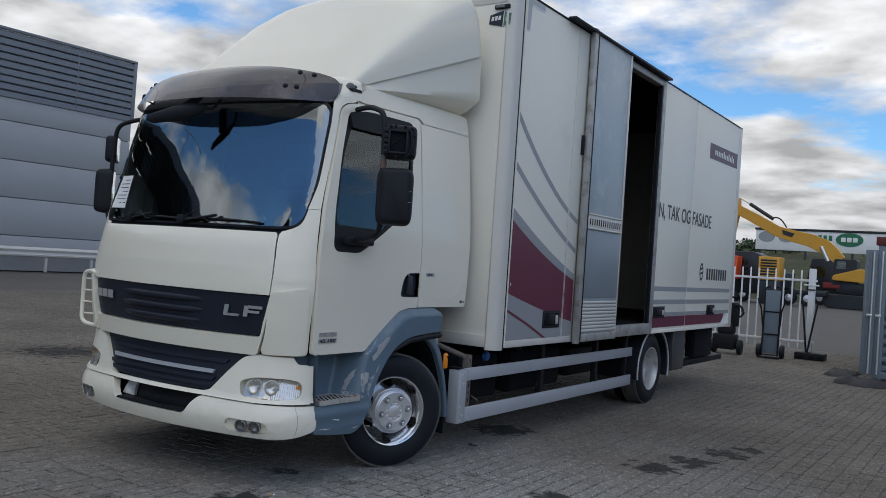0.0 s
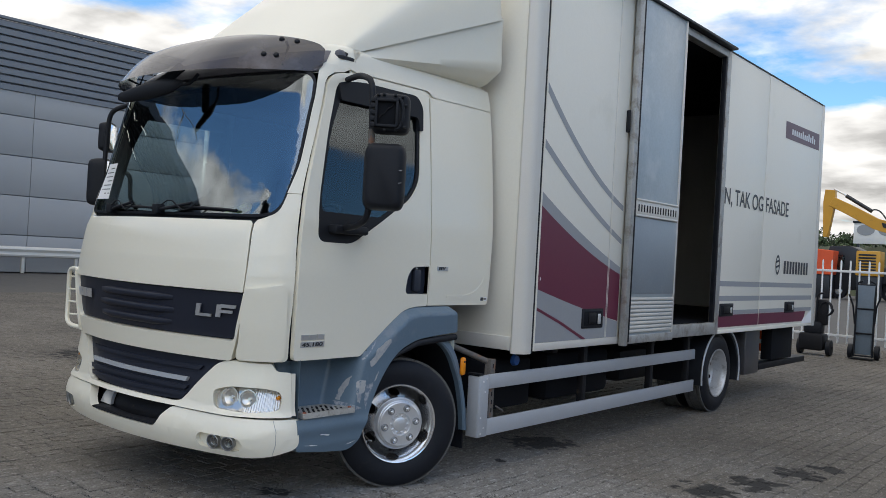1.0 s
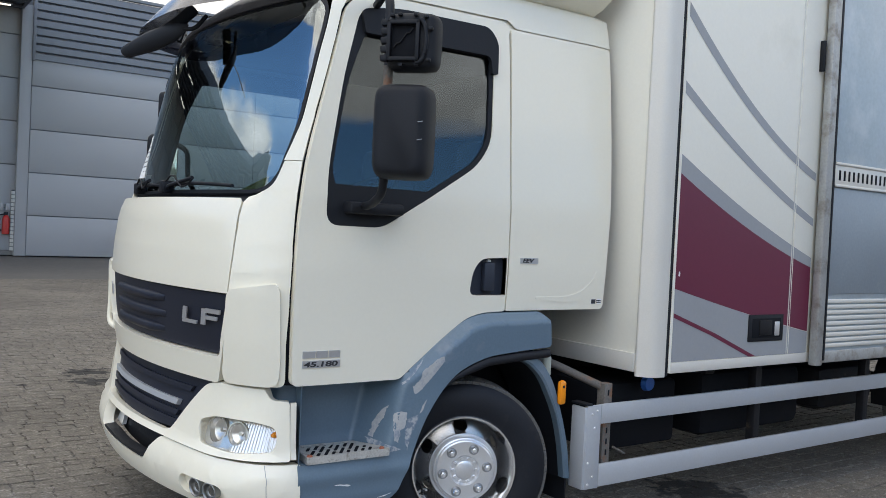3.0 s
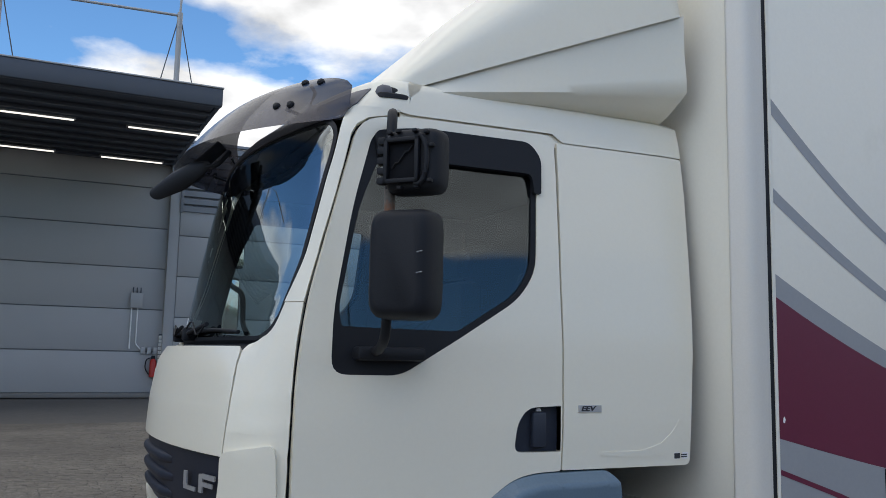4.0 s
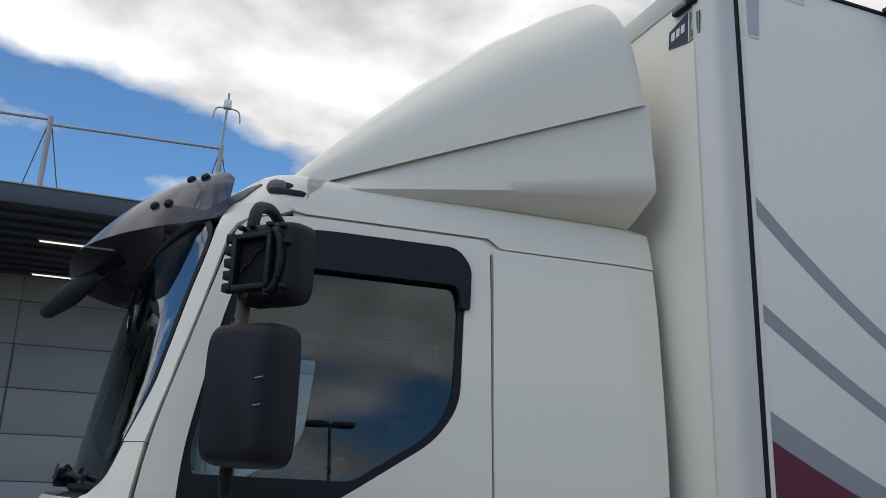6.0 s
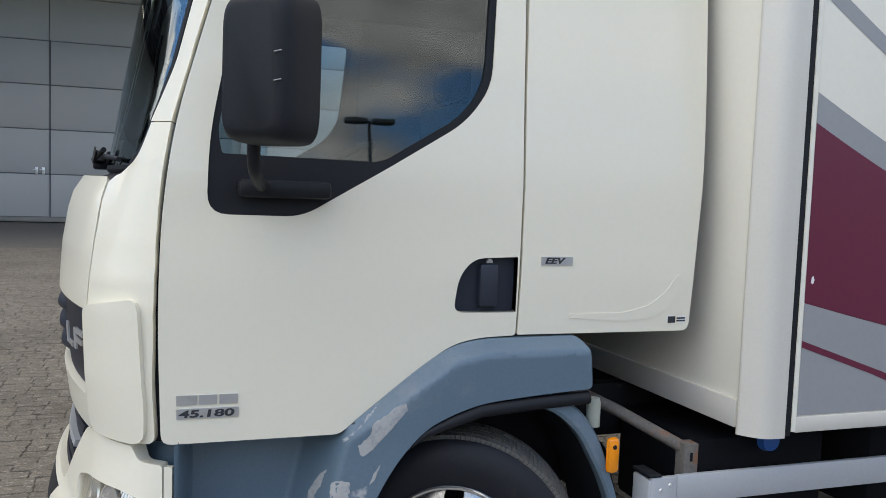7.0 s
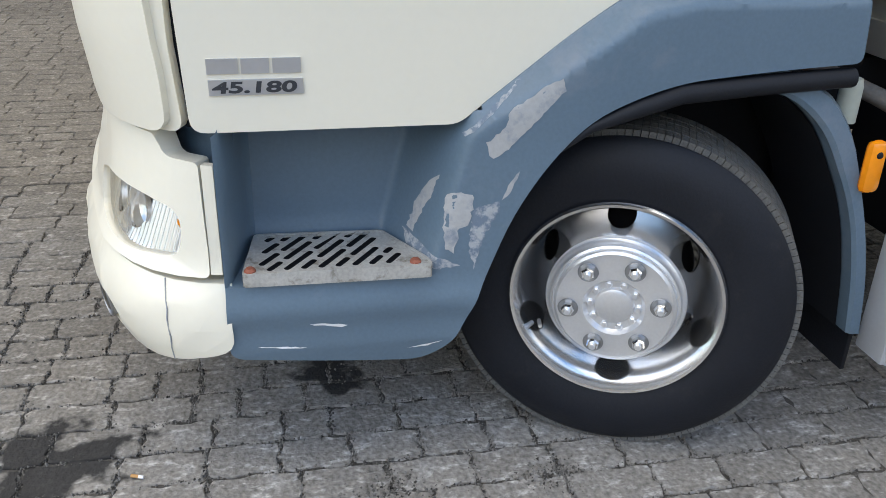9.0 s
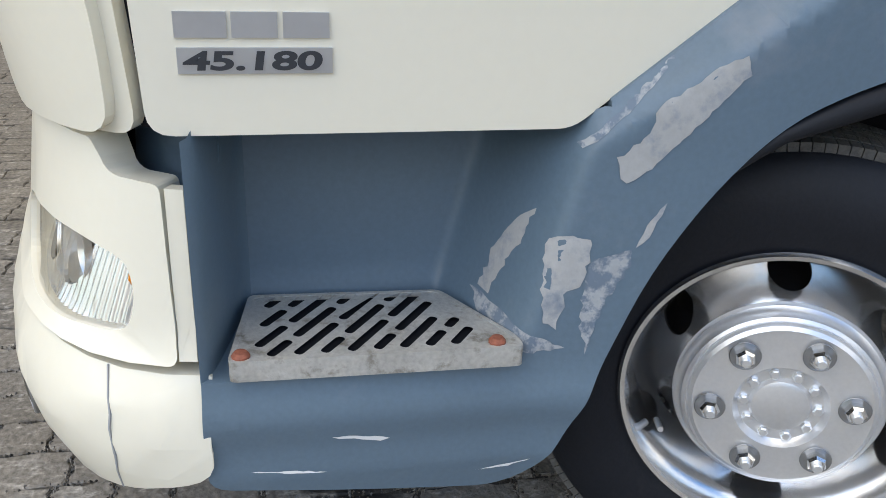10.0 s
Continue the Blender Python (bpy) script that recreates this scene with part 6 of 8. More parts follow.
part("emblem_drop", prism([(1.198 + 0.017 * math.cos(a) + 0.004 * math.sin(a), 3.41 + 0.024 * math.sin(a)) for a in np.linspace(0, 2 * math.pi, 15)[:-1]], "y", fy - 0.003, fy - 0.001), paint("emblem_pale_green", (0.35, 0.48, 0.38), 0.4), emb)
for k in range(3):
    x, z = 1.056 + 0.031 * k, 3.40 + 0.002 * k
    part("emblem_bar", prism([(x, z), (x + 0.022, z), (x + 0.027, z + 0.034), (x + 0.005, z + 0.034)], "y", fy - 0.003, fy - 0.001), PAPER, emb)
lampf = boxpart("front_marker_lamp", 1.09, 1.226, BOXY0 - 0.026, BOXY0, 3.488, 3.522, BLACK, box_front, "dark marker lamp", 0.008)
boxpart("marker_lens", 1.10, 1.185, BOXY0 - 0.029, BOXY0 - 0.02, 3.494, 3.516, FOGBOWL, lampf, "smoky lens", 0.004)
# strips of pale tape at the panel's upper corner
TAPE = paint("pale_grey_tape", (0.50, 0.505, 0.51), 0.5, vary=0.05, scale=12, fine=90, bump=0.01)
decal([(1.168, 3.372), (1.217, 3.374), (1.241, 3.622), (1.171, 3.62)], TAPE, side_a, "tape_strip", "pale grey tape", 0.003)
decal([(1.243, 3.59), (1.461, 3.595), (1.467, 3.636), (1.243, 3.626)], TAPE, side_a, "tape_strip", "pale grey tape", 0.003)

# --- badges
def block(y0, y1, z0, z1, lean, mat, parent, name="maker_badge_block", surf=cab_side, t=0.004):
    return patch(name, [(y0, z0), (y1, z0), (y1 + lean, z1), (y0 + lean, z1)], surf, mat, parent, step=None, thick=t, off=t)


badge = block(-0.812, -0.642, 0.907, 0.936, 0.0, BADGE, door_l, "model_badge")
tagged(badge, "silver model badge with dark figures")
lettering("badge_number", "45.180", 0.0285, INK, badge, on_side(cab_side(-0.8, 0.92).x + 0.0045, -0.806, 0.9118), shear=0.08, width=1.95, bold=0.0009)
for y0, y1 in ((-0.813, -0.757), (-0.752, -0.702), (-0.696, -0.645)):
    block(y0, y1, 0.947, 0.975, 0.0, BADGE, door_l)
ev = block(0.289, 0.399, 1.347, 1.374, 0.0, BADGE, truck, "emission_badge")
tagged(ev, "silver badge with dark letters")
lettering("badge_word", "EEV", 0.026, INK, ev, on_side(cab_side(0.3, 1.36).x + 0.0046, 0.30, 1.3525), shear=0.25, width=1.55, bold=0.001)
stk = block(0.772, 0.848, 1.150, 1.176, 0.0, PAPER, truck, "dealer_sticker", t=0.001)
tagged(stk, "small white and dark sticker")
block(0.774, 0.803, 1.152, 1.174, 0.0, INK, stk, "sticker_mark", t=0.002)
for z in (1.156, 1.165):
    block(0.81, 0.844, z, z + 0.005, 0.0, INK, stk, "sticker_bar", t=0.002)
# silver marks on the upper grille panel, as plain shapes
for u0, u1, z0, z1, ln in ((0.55, 0.58, 1.058, 1.112, 0.01), (0.55, 0.66, 1.045, 1.06, 0.004), (0.69, 0.72, 1.048, 1.115, 0.01), (0.72, 0.82, 1.10, 1.118, 0.004), (0.72, 0.80, 1.072, 1.088, 0.004)):
    block(u0, u1, z0, z1, ln, BADGE, grille_panel, "silver_mark", cab_front, 0.006)
for u0, u1 in ((-0.80, -0.72), (-0.705, -0.63), (-0.615, -0.54)):
    block(u0, u1, 1.06, 1.115, 0.0, HUB, grille_panel, "silver_mark", cab_front, 0.004)

# ---------------------------------------------------------------- paving
def paving_material(name, per_object):
    """Concrete pavers: grey-brown, worn pale on top, oil stains with their own shapes."""
    m, nt, b = material(name)
    N, L = nt.nodes.new, nt.links.new
    geo = N("ShaderNodeNewGeometry")
    big, mid, fine = N("ShaderNodeTexNoise"), N("ShaderNodeTexNoise"), N("ShaderNodeTexNoise")
    for n, sc, de in ((big, 0.5, 4), (mid, 11.0, 9), (fine, 75.0, 9)):
        n.inputs["Scale"].default_value, n.inputs["Detail"].default_value = sc, de
        L(geo.outputs["Position"], n.inputs["Vector"])
    rnd = N("ShaderNodeObjectInfo").outputs["Random"] if per_object else geo.outputs["Random Per Island"]
    ramp = N("ShaderNodeMix"); ramp.data_type = "RGBA"
    ramp.inputs["A"].default_value, ramp.inputs["B"].default_value = (0.220, 0.210, 0.195, 1), (0.266, 0.254, 0.236, 1)
    L(rnd, ramp.inputs["Factor"])
    # pale worn faces and scuffs
    wr = N("ShaderNodeMapRange"); wr.inputs["From Min"].default_value, wr.inputs["From Max"].default_value = 0.56, 0.66
    L(mid.outputs["Fac"], wr.inputs["Value"])
    worn = N("ShaderNodeMix"); worn.data_type = "RGBA"
    worn.inputs["B"].default_value = (0.34, 0.332, 0.318, 1)
    half = N("ShaderNodeMath"); half.operation = "MULTIPLY"; half.inputs[1].default_value = 0.75
    L(wr.outputs[0], half.inputs[0]); L(half.outputs[0], worn.inputs["Factor"]); L(ramp.outputs["Result"], worn.inputs["A"])
    # pale scrapes across the faces
    mp = N("ShaderNodeMapping"); mp.inputs["Scale"].default_value = (34, 15, 1); mp.inputs["Rotation"].default_value = (0, 0, 0.5)
    L(geo.outputs["Position"], mp.inputs[0])
    sc = N("ShaderNodeTexNoise"); sc.inputs["Scale"].default_value, sc.inputs["Detail"].default_value, sc.inputs["Roughness"].default_value = 1.0, 7, 0.7
    L(mp.outputs[0], sc.inputs["Vector"])
    sr = N("ShaderNodeMapRange"); sr.inputs["From Min"].default_value, sr.inputs["From Max"].default_value = 0.535, 0.65
    sr.inputs["To Max"].default_value = 0.66
    L(sc.outputs["Fac"], sr.inputs["Value"])
    scuff = N("ShaderNodeMix"); scuff.data_type = "RGBA"; scuff.inputs["B"].default_value = (0.60, 0.59, 0.57, 1)
    L(sr.outputs[0], scuff.inputs["Factor"]); L(worn.outputs["Result"], scuff.inputs["A"])
    # patchy dirt over metres
    br = N("ShaderNodeMapRange"); br.inputs["From Min"].default_value, br.inputs["From Max"].default_value = 0.35, 0.65
    br.inputs["To Min"].default_value, br.inputs["To Max"].default_value = 0.78, 1.15
    L(big.outputs["Fac"], br.inputs["Value"])
    fr = N("ShaderNodeMapRange"); fr.inputs["From Min"].default_value, fr.inputs["From Max"].default_value = 0.25, 0.75; fr.inputs["To Min"].default_value, fr.inputs["To Max"].default_value = 0.55, 1.45
    L(fine.outputs["Fac"], fr.inputs["Value"])
    mul = N("ShaderNodeMath"); mul.operation = "MULTIPLY"
    L(br.outputs[0], mul.inputs[0]); L(fr.outputs[0], mul.inputs[1])
    col = N("ShaderNodeVectorMath"); col.operation = "SCALE"
    L(scuff.outputs["Result"], col.inputs[0]); L(mul.outputs[0], col.inputs["Scale"])
    # browner and darker away from a spot beside the cab, with a ragged edge
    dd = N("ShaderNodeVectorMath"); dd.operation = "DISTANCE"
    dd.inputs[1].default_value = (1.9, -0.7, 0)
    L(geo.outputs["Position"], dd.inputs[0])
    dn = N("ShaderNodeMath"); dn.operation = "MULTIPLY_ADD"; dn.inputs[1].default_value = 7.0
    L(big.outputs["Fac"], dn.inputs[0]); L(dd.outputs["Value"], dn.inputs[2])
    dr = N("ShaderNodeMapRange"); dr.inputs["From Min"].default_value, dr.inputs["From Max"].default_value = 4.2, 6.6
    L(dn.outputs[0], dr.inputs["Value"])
    far_tone = N("ShaderNodeMix"); far_tone.data_type = "RGBA"; far_tone.blend_type = "MULTIPLY"
    far_tone.inputs["B"].default_value = (0.52, 0.485, 0.44, 1)
    L(dr.outputs[0], far_tone.inputs["Factor"]); L(col.outputs[0], far_tone.inputs["A"])
    # oil stains
    warp = N("ShaderNodeTexNoise"); warp.inputs["Scale"].default_value, warp.inputs["Detail"].default_value = 9.0, 7
    L(geo.outputs["Position"], warp.inputs["Vector"])
    total = None
    for x, y, r in ((0.93, -1.30, 0.19), (0.62, -0.58, 0.10), (-5.3, 1.6, 0.55), (2.40, 1.60, 0.20), (2.55, 2.05, 0.2), (2.66, 2.6, 0.17), (2.78, 2.95, 0.13), (1.05, 1.15, 0.05), (2.2, 0.25, 0.12), (0.9, 1.9, 0.25), (-4.25, -0.4, 0.2), (-3.78, -0.46, 0.17), (-3.8, -1.02, 0.06)):
        d = N("ShaderNodeVectorMath"); d.operation = "DISTANCE"
        d.inputs[1].default_value = (x, y, 0)
        L(geo.outputs["Position"], d.inputs[0])
        wv = N("ShaderNodeMath"); wv.operation = "MULTIPLY_ADD"
        wv.inputs[1].default_value = 3.4 * r
        L(warp.outputs["Fac"], wv.inputs[0]); L(d.outputs["Value"], wv.inputs[2])
        s = N("ShaderNodeMapRange")
        s.inputs["From Min"].default_value, s.inputs["From Max"].default_value = 2.75 * r, 2.4 * r
        L(wv.outputs[0], s.inputs["Value"])
        if total is None:
            total = s.outputs[0]
        else:
            mx = N("ShaderNodeMath"); mx.operation = "MAXIMUM"
            L(total, mx.inputs[0]); L(s.outputs[0], mx.inputs[1])
            total = mx.outputs[0]
    st = N("ShaderNodeMix"); st.data_type = "RGBA"
    st.inputs["B"].default_value = (0.02, 0.0195, 0.0195, 1)
    k8 = N("ShaderNodeMath"); k8.operation = "MULTIPLY"; k8.inputs[1].default_value = 0.93
    L(total, k8.inputs[0]); L(k8.outputs[0], st.inputs["Factor"]); L(far_tone.outputs["Result"], st.inputs["A"])
    L(st.outputs["Result"], b.inputs["Base Color"])
    b.inputs["Roughness"].default_value = 0.88
    b.inputs["Specular IOR Level"].default_value = 0.3
    bp = N("ShaderNodeBump"); bp.inputs["Strength"].default_value, bp.inputs["Distance"].default_value = 0.8, 0.006
    ad = N("ShaderNodeMath"); ad.operation = "ADD"
    L(mid.outputs["Fac"], ad.inputs[0]); L(fine.outputs["Fac"], ad.inputs[1])
    L(ad.outputs[0], bp.inputs["Height"]); L(bp.outputs[0], b.inputs["Normal"])
    return m


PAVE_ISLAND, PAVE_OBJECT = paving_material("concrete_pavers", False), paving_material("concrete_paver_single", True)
JOINT = paint("joint_grit", (0.075, 0.070, 0.063), 0.95, vary=0.4, scale=12, fine=160, bump=0.5)
GRIT = paint("loose_grit", (0.125, 0.118, 0.108), 0.95, vary=0.3, scale=9, per_island=2.2)
YARD = paint("far_yard_surface", (0.088, 0.082, 0.075), 0.9, vary=0.22, scale=0.35, fine=7, bump=0.05, dirt=(0.075, 0.072, 0.068), dirt_scale=0.5, dirt_range=(0.52, 0.72))
PX0, PX1, PY0, PY1, PITCH = -16.0, 6.2, -8.0, 16.0, 0.115


def sheet(name, x0, x1, y0, y1, z, mat, label, cat):
    ob = mesh_ob(name, [(x0, y0, z), (x1, y0, z), (x1, y1, z), (x0, y1, z)], [(0, 1, 2, 3)], mat, None, "", False)
    return tagged(ob, label, cat, kind="structure")


ground = sheet("ground", -900, 900, -900, 900, -0.030, YARD, "grey yard surface reaching to the horizon", "ground")
pavement = sheet("pavement", PX0, PX1, PY0, PY1, -0.0065, JOINT, "worn grey-brown concrete pavers with gritty joints", "pavement")


def paver_outline(rng, lx, ly, n):
    """A block with worn, wavy sides, about its middle, n points a side."""
    amp = 0.0042 if n > 2 else 0.004
    corners = [(-lx / 2, -ly / 2), (lx / 2, -ly / 2), (lx / 2, ly / 2), (-lx / 2, ly / 2)]
    out = []
    for i, (a, b) in enumerate(zip(corners, corners[1:] + corners[:1])):
        ph = rng.uniform(0, 6.3)
        nx, ny = ((0, 1), (-1, 0), (0, -1), (1, 0))[i]
        for k in range(n):
            t = k / n
            w = 0.0045 * math.sin(2 * math.pi * t * 1.5 + ph) * (t > 0) + rng.uniform(-1, 1) * amp + (0.005 if k == 0 else 0)
            out.append((a[0] + (b[0] - a[0]) * t + nx * w, a[1] + (b[1] - a[1]) * t + ny * w))
    return out


def paver_verts(rng, cx, cy, lx, ly, n):
    out = paver_outline(rng, lx, ly, n)
    h, tx, ty = rng.uniform(-0.0025, 0.001), rng.uniform(-0.016, 0.016), rng.uniform(-0.016, 0.016)
    v = [(cx + x, cy + y, -0.012) for x, y in out]
    v += [(cx + x, cy + y, h - 0.0035 + tx * x + ty * y) for x, y in out]
    i0, i1 = rng.uniform(0.004, 0.009), rng.uniform(0.004, 0.009)
    v += [(cx + x * (1 - i0 / lx), cy + y * (1 - i1 / ly), h + tx * x + ty * y) for x, y in out]
    return v


def paver_faces(n):
    k = 4 * n
    return [(i, (i + 1) % k, k + (i + 1) % k, k + i) for i in range(k)] + [(k + i, k + (i + 1) % k, 2 * k + (i + 1) % k, 2 * k + i) for i in range(k)] + [tuple(range(2 * k, 3 * k))]


def lay_pavers():
    rng = random.Random(5)
    verts, faces, singles = [], [], []
    forms = {n: paver_faces(n) for n in (2, 6)}
    gap = 0.0045
    cols = int((PX1 - PX0) / PITCH)
    for c in range(cols):
        x = PX0 + (c + 0.5) * PITCH
        y = PY0 + rng.uniform(0, 0.2)
        near = -9 < x < 5
        while y < PY1:
            ly = rng.choice((0.115, 0.17, 0.20, 0.21)) if near and y < 11 else 0.21
            cy = y + ly / 2
            if -0.4 < x < 1.75 and -1.75 < cy < 0.30 and len(singles) < 300:
                singles.append((x, cy, ly))
            else:
                n = 6 if -2.5 < x < 4.0 and -3.5 < cy < 3.0 else 2
                i = len(verts)
                verts += paver_verts(rng, x, cy, PITCH - gap, ly - gap, n)
                faces += [tuple(i + k for k in f) for f in forms[n]]
            y += ly
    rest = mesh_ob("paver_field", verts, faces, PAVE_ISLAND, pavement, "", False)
    tagged(rest, "grey-brown concrete pavers", kind="stuff")
    # loose grit that has gathered in and along the joints
    gv, gf = [], []
    heaps = [(rng.uniform(0.2, 2.0), rng.uniform(-1.8, 0.4)) for _ in range(16)]
    for k in range(46000):
        if k % 6 == 0:
            # small heaps where corners have broken away
            hx, hy = rng.choice(heaps)
            x, y = hx + rng.gauss(0, 0.035), hy + rng.gauss(0, 0.045)
        elif k % 6 < 3:
            px, py, pl = rng.choice(singles)
            x, y = px + rng.uniform(-0.5, 0.5) * PITCH, py + pl / 2 + rng.gauss(0, 0.0055)
        else:
            c = rng.randrange(int((0.0 - PX0) / PITCH), int((2.6 - PX0) / PITCH))
            x, y = PX0 + c * PITCH + rng.gauss(0, 0.006), rng.uniform(-2.6, 0.9)
        r = 0.0014 + 0.0042 * rng.random() ** 2.2
        i = len(gv)
        for dx, dy, dz in ((1, 0, 0), (-0.4, 0.9, 0), (-0.5, -0.8, 0), (0.1, 0.1, 1)):
            gv.append((x + r * (dx + rng.uniform(-0.3, 0.3)), y + r * (dy + rng.uniform(-0.3, 0.3)), -0.0022 + r * 1.3 * dz))
        gf += [(i, i + 1, i + 3), (i + 1, i + 2, i + 3), (i + 2, i, i + 3)]
    grit = mesh_ob("joint_gravel", gv, gf, GRIT, pavement, "", False)
    tagged(grit, "loose dark grit in the joints", kind="stuff")
    shared = {}
    for x, cy, ly in singles:
        key = (ly, rng.randrange(6))
        if key not in shared:
            me = bpy.data.meshes.new("paver")
            me.from_pydata(paver_verts(rng, 0, 0, PITCH - gap, ly - gap, 6), [], forms[6])
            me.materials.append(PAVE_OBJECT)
            shared[key] = me
        ob = new("paver", shared[key])
        ob.parent = pavement
        ob.location = (x, cy, 0.0)


# ---------------------------------------------------------------- hall with canopy
CLAD = paint("grey_panel_cladding", (0.36, 0.362, 0.366), 0.45, vary=0.05, scale=0.6, fine=30, bump=0.01)
LOUV = paint("dark_grey_ribbed_cladding", (0.185, 0.198, 0.222), 0.45, vary=0.06, scale=0.8, fine=30, bump=0.01)
DARKB = paint("dark_blue_grey_steel", (0.062, 0.072, 0.092), 0.5, vary=0.08, scale=1)
CONCRETE = paint("concrete_kerb", (0.19, 0.185, 0.175), 0.85, vary=0.15, scale=3, bump=0.2)
WX, WA = -26.0, -26.3
hall = thing("hall", "grey panel-clad hall with dark ribbed band and steel canopy", "building")
boxpart("core_wall", WX - 14, WX - 0.37, -60, 17.2, 0, 8.5, LOUV, hall, "", 0.0)
boxpart("core_wall", WX - 2, WX - 0.065, 2.62, 17.25, 0, 8.65, LOUV, hall, "", 0.0)
rows = [0.0, 1.30, 2.68, 4.06, 5.45, 6.30]
for i in range(len(rows) - 1):
    for y0, y1 in ((2.62, 10.2), (10.2, 17.3)):
        boxpart("wall_panel", WX - 0.06, WX, y0 + 0.008, y1 - 0.008, rows[i] + 0.016, rows[i + 1] - 0.016, CLAD, hall, "", 0.008)
for k in range(9):
    z = 6.28 + 0.268 * k
    part("cladding_rib", prism([(WX - 0.06, z), (WX + 0.05, z + 0.015), (WX + 0.05, z + 0.20), (WX - 0.06, z + 0.255)], "y", 2.66, 17.2), LOUV, hall)
boxpart("roof_edge", WX - 0.1, WX + 0.08, 2.62, 17.36, 8.69, 8.79, LOUV, hall, "", 0.01)
boxpart("end_trim", WX - 0.1, WX + 0.07, 17.2, 17.36, 6.25, 8.69, LOUV, hall, "", 0.01)
boxpart("corner_trim", WX - 0.06, WX + 0.06, 2.60, 2.70, 6.25, 8.72, LOUV, hall, "", 0.01)
for y in (8.7, 14.7):
    boxpart("cladding_joint", WX + 0.03, WX + 0.056, y, y + 0.05, 6.3, 8.7, LOUV, hall, "", 0.004)
rowsA = [0.15, 1.51, 2.91, 4.30, 5.67, 7.05, 8.4]
for i in range(len(rowsA) - 1):
    for y0, y1 in ((-60, -3.62), (-3.62, 2.40)):
        boxpart("wall_panel", WA - 0.06, WA, y0 + 0.01, y1 - 0.01, rowsA[i] + 0.016, rowsA[i + 1] - 0.016, CLAD, hall, "", 0.008)
boxpart("plinth", WA - 0.1, WA + 0.08, -60, 2.4, 0, 0.15, CONCRETE, hall, "", 0.01)
boxpart("corner_column", WA - 0.1, WX - 0.02, 2.28, 2.615, 0, 8.0, CLAD, hall, "", 0.01)
boxpart("canopy_deck", WA, -18.2, -60, 2.20, 7.88, 8.05, DARKB, hall, "", 0.02)
boxpart("canopy_fascia", -18.2, -18.0, -60, 2.36, 7.85, 8.32, DARKB, hall, "dark steel canopy edge", 0.03)
boxpart("canopy_edge_cap", -18.22, -17.98, -60, 2.38, 8.32, 8.36, CLAD, hall, "", 0.01)
boxpart("canopy_fascia", WA, -18.2, 2.20, 2.34, 7.85, 8.32, DARKB, hall, "", 0.03)
boxpart("canopy_edge_cap", WA, -18.2, 2.18, 2.38, 8.32, 8.36, CLAD, hall, "", 0.01)
for k in range(9):
    x = -18.9 - 0.85 * k
    boxpart("canopy_rib", x, x + 0.12, -30, 2.20, 7.78, 7.88, DARKB, hall, "", 0.01)
TUBE, TNT, TB = material("lit_fluorescent_tube")
TB.inputs["Emission Color"].default_value, TB.inputs["Emission Strength"].default_value = (1, 0.97, 0.9, 1), 1.2
for x in (-21.0, -25.4):
    for k in range(3):
        y = 1.3 - 3.3 * k - (0.4 if x < -22 else 0)
        t = thing("canopy_light", "long lit fluorescent canopy light", "lamp", (x, y, 7.77), "canopy lights")
        boxpart("lamp_housing", -0.07, 0.07, -1.0, 1.0, 0.0, 0.05, CLAD, t, "", 0.01)
        bar("lamp_tube", [(0, -0.95, -0.02), (0, 0.95, -0.02)], 0.025, TUBE, t, "lit white tube")
# masts with a wire on the canopy
for y in (-11.25, -7.1, -2.95, 1.22):
    mast = thing("roof_mast", "grey steel mast with stay wires on the canopy", "mast", (-18.4, y, 8.3), "canopy masts")
    bar("mast_tube", [(0, 0, 0), (0, 0, 2.0)], 0.07, CLAD, mast)
    for s in (-1, 1):
        bar("stay_wire", [(0, 0.02 * s, 1.9), (0, 0.42 * s, 0.02)], 0.014, DARKB, mast)
    bar("top_rail", [(0, 0, 1.93), (0, -4.1, 1.80)], 0.035, CLAD, mast)
ant = thing("roof_antenna", "thin pole with a white sensor box and hooked arms", "antenna", (-18.4, 1.22, 10.3))
bar("antenna_pole", [(0, 0, 0), (0.0, 0.05, 1.55)], 0.03, CLAD, ant)
boxpart("sensor_box", -0.1, 0.1, -0.06, 0.14, 1.1, 1.33, PAPER, ant, "white sensor box", 0.02)
for s in (-1, 1):
    bar("hooked_arm", bend([(0, 0.03, 1.12), (0, 0.05 + 0.32 * s, 1.10), (0, 0.05 + 0.36 * s, 0.75)], 0.15), 0.02, CLAD, ant)
# things on the wall under the canopy
jb = thing("junction_box", "grey wall junction box with two conduits below", "box", (WA, 1.41, 2.95))
boxpart("box_body", 0.0, 0.14, -0.2, 0.2, 0.0, 0.50, CLAD, jb, "", 0.02)
for y in (-0.12, 0.0, 0.12):
    bar("cable_gland", [(0.07, y, 0.5), (0.07, y, 0.68)], 0.02, DARKB, jb)
bar("conduit", [(0.05, -0.14, 0.0), (0.05, -0.14, -1.35)], 0.022, PAPER, jb)
bar("conduit", bend([(0.05, 0.05, 0.0), (0.05, 0.05, -1.2), (0.05, 0.3, -1.45)], 0.1), 0.022, PAPER, jb)
for k in range(3):
    boxpart("socket", 0.0, 0.12, 0.22 + 0.2 * k, 0.36 + 0.2 * k, -1.52, -1.30, CLAD, jb, "", 0.02)
RED = paint("red_enamel", (0.45, 0.02, 0.015), 0.35, vary=0.08)
ext = thing("fire_extinguisher", "red fire extinguisher with a black hose on the wall", "extinguisher", (WA + 0.12, 2.05, 0.66))
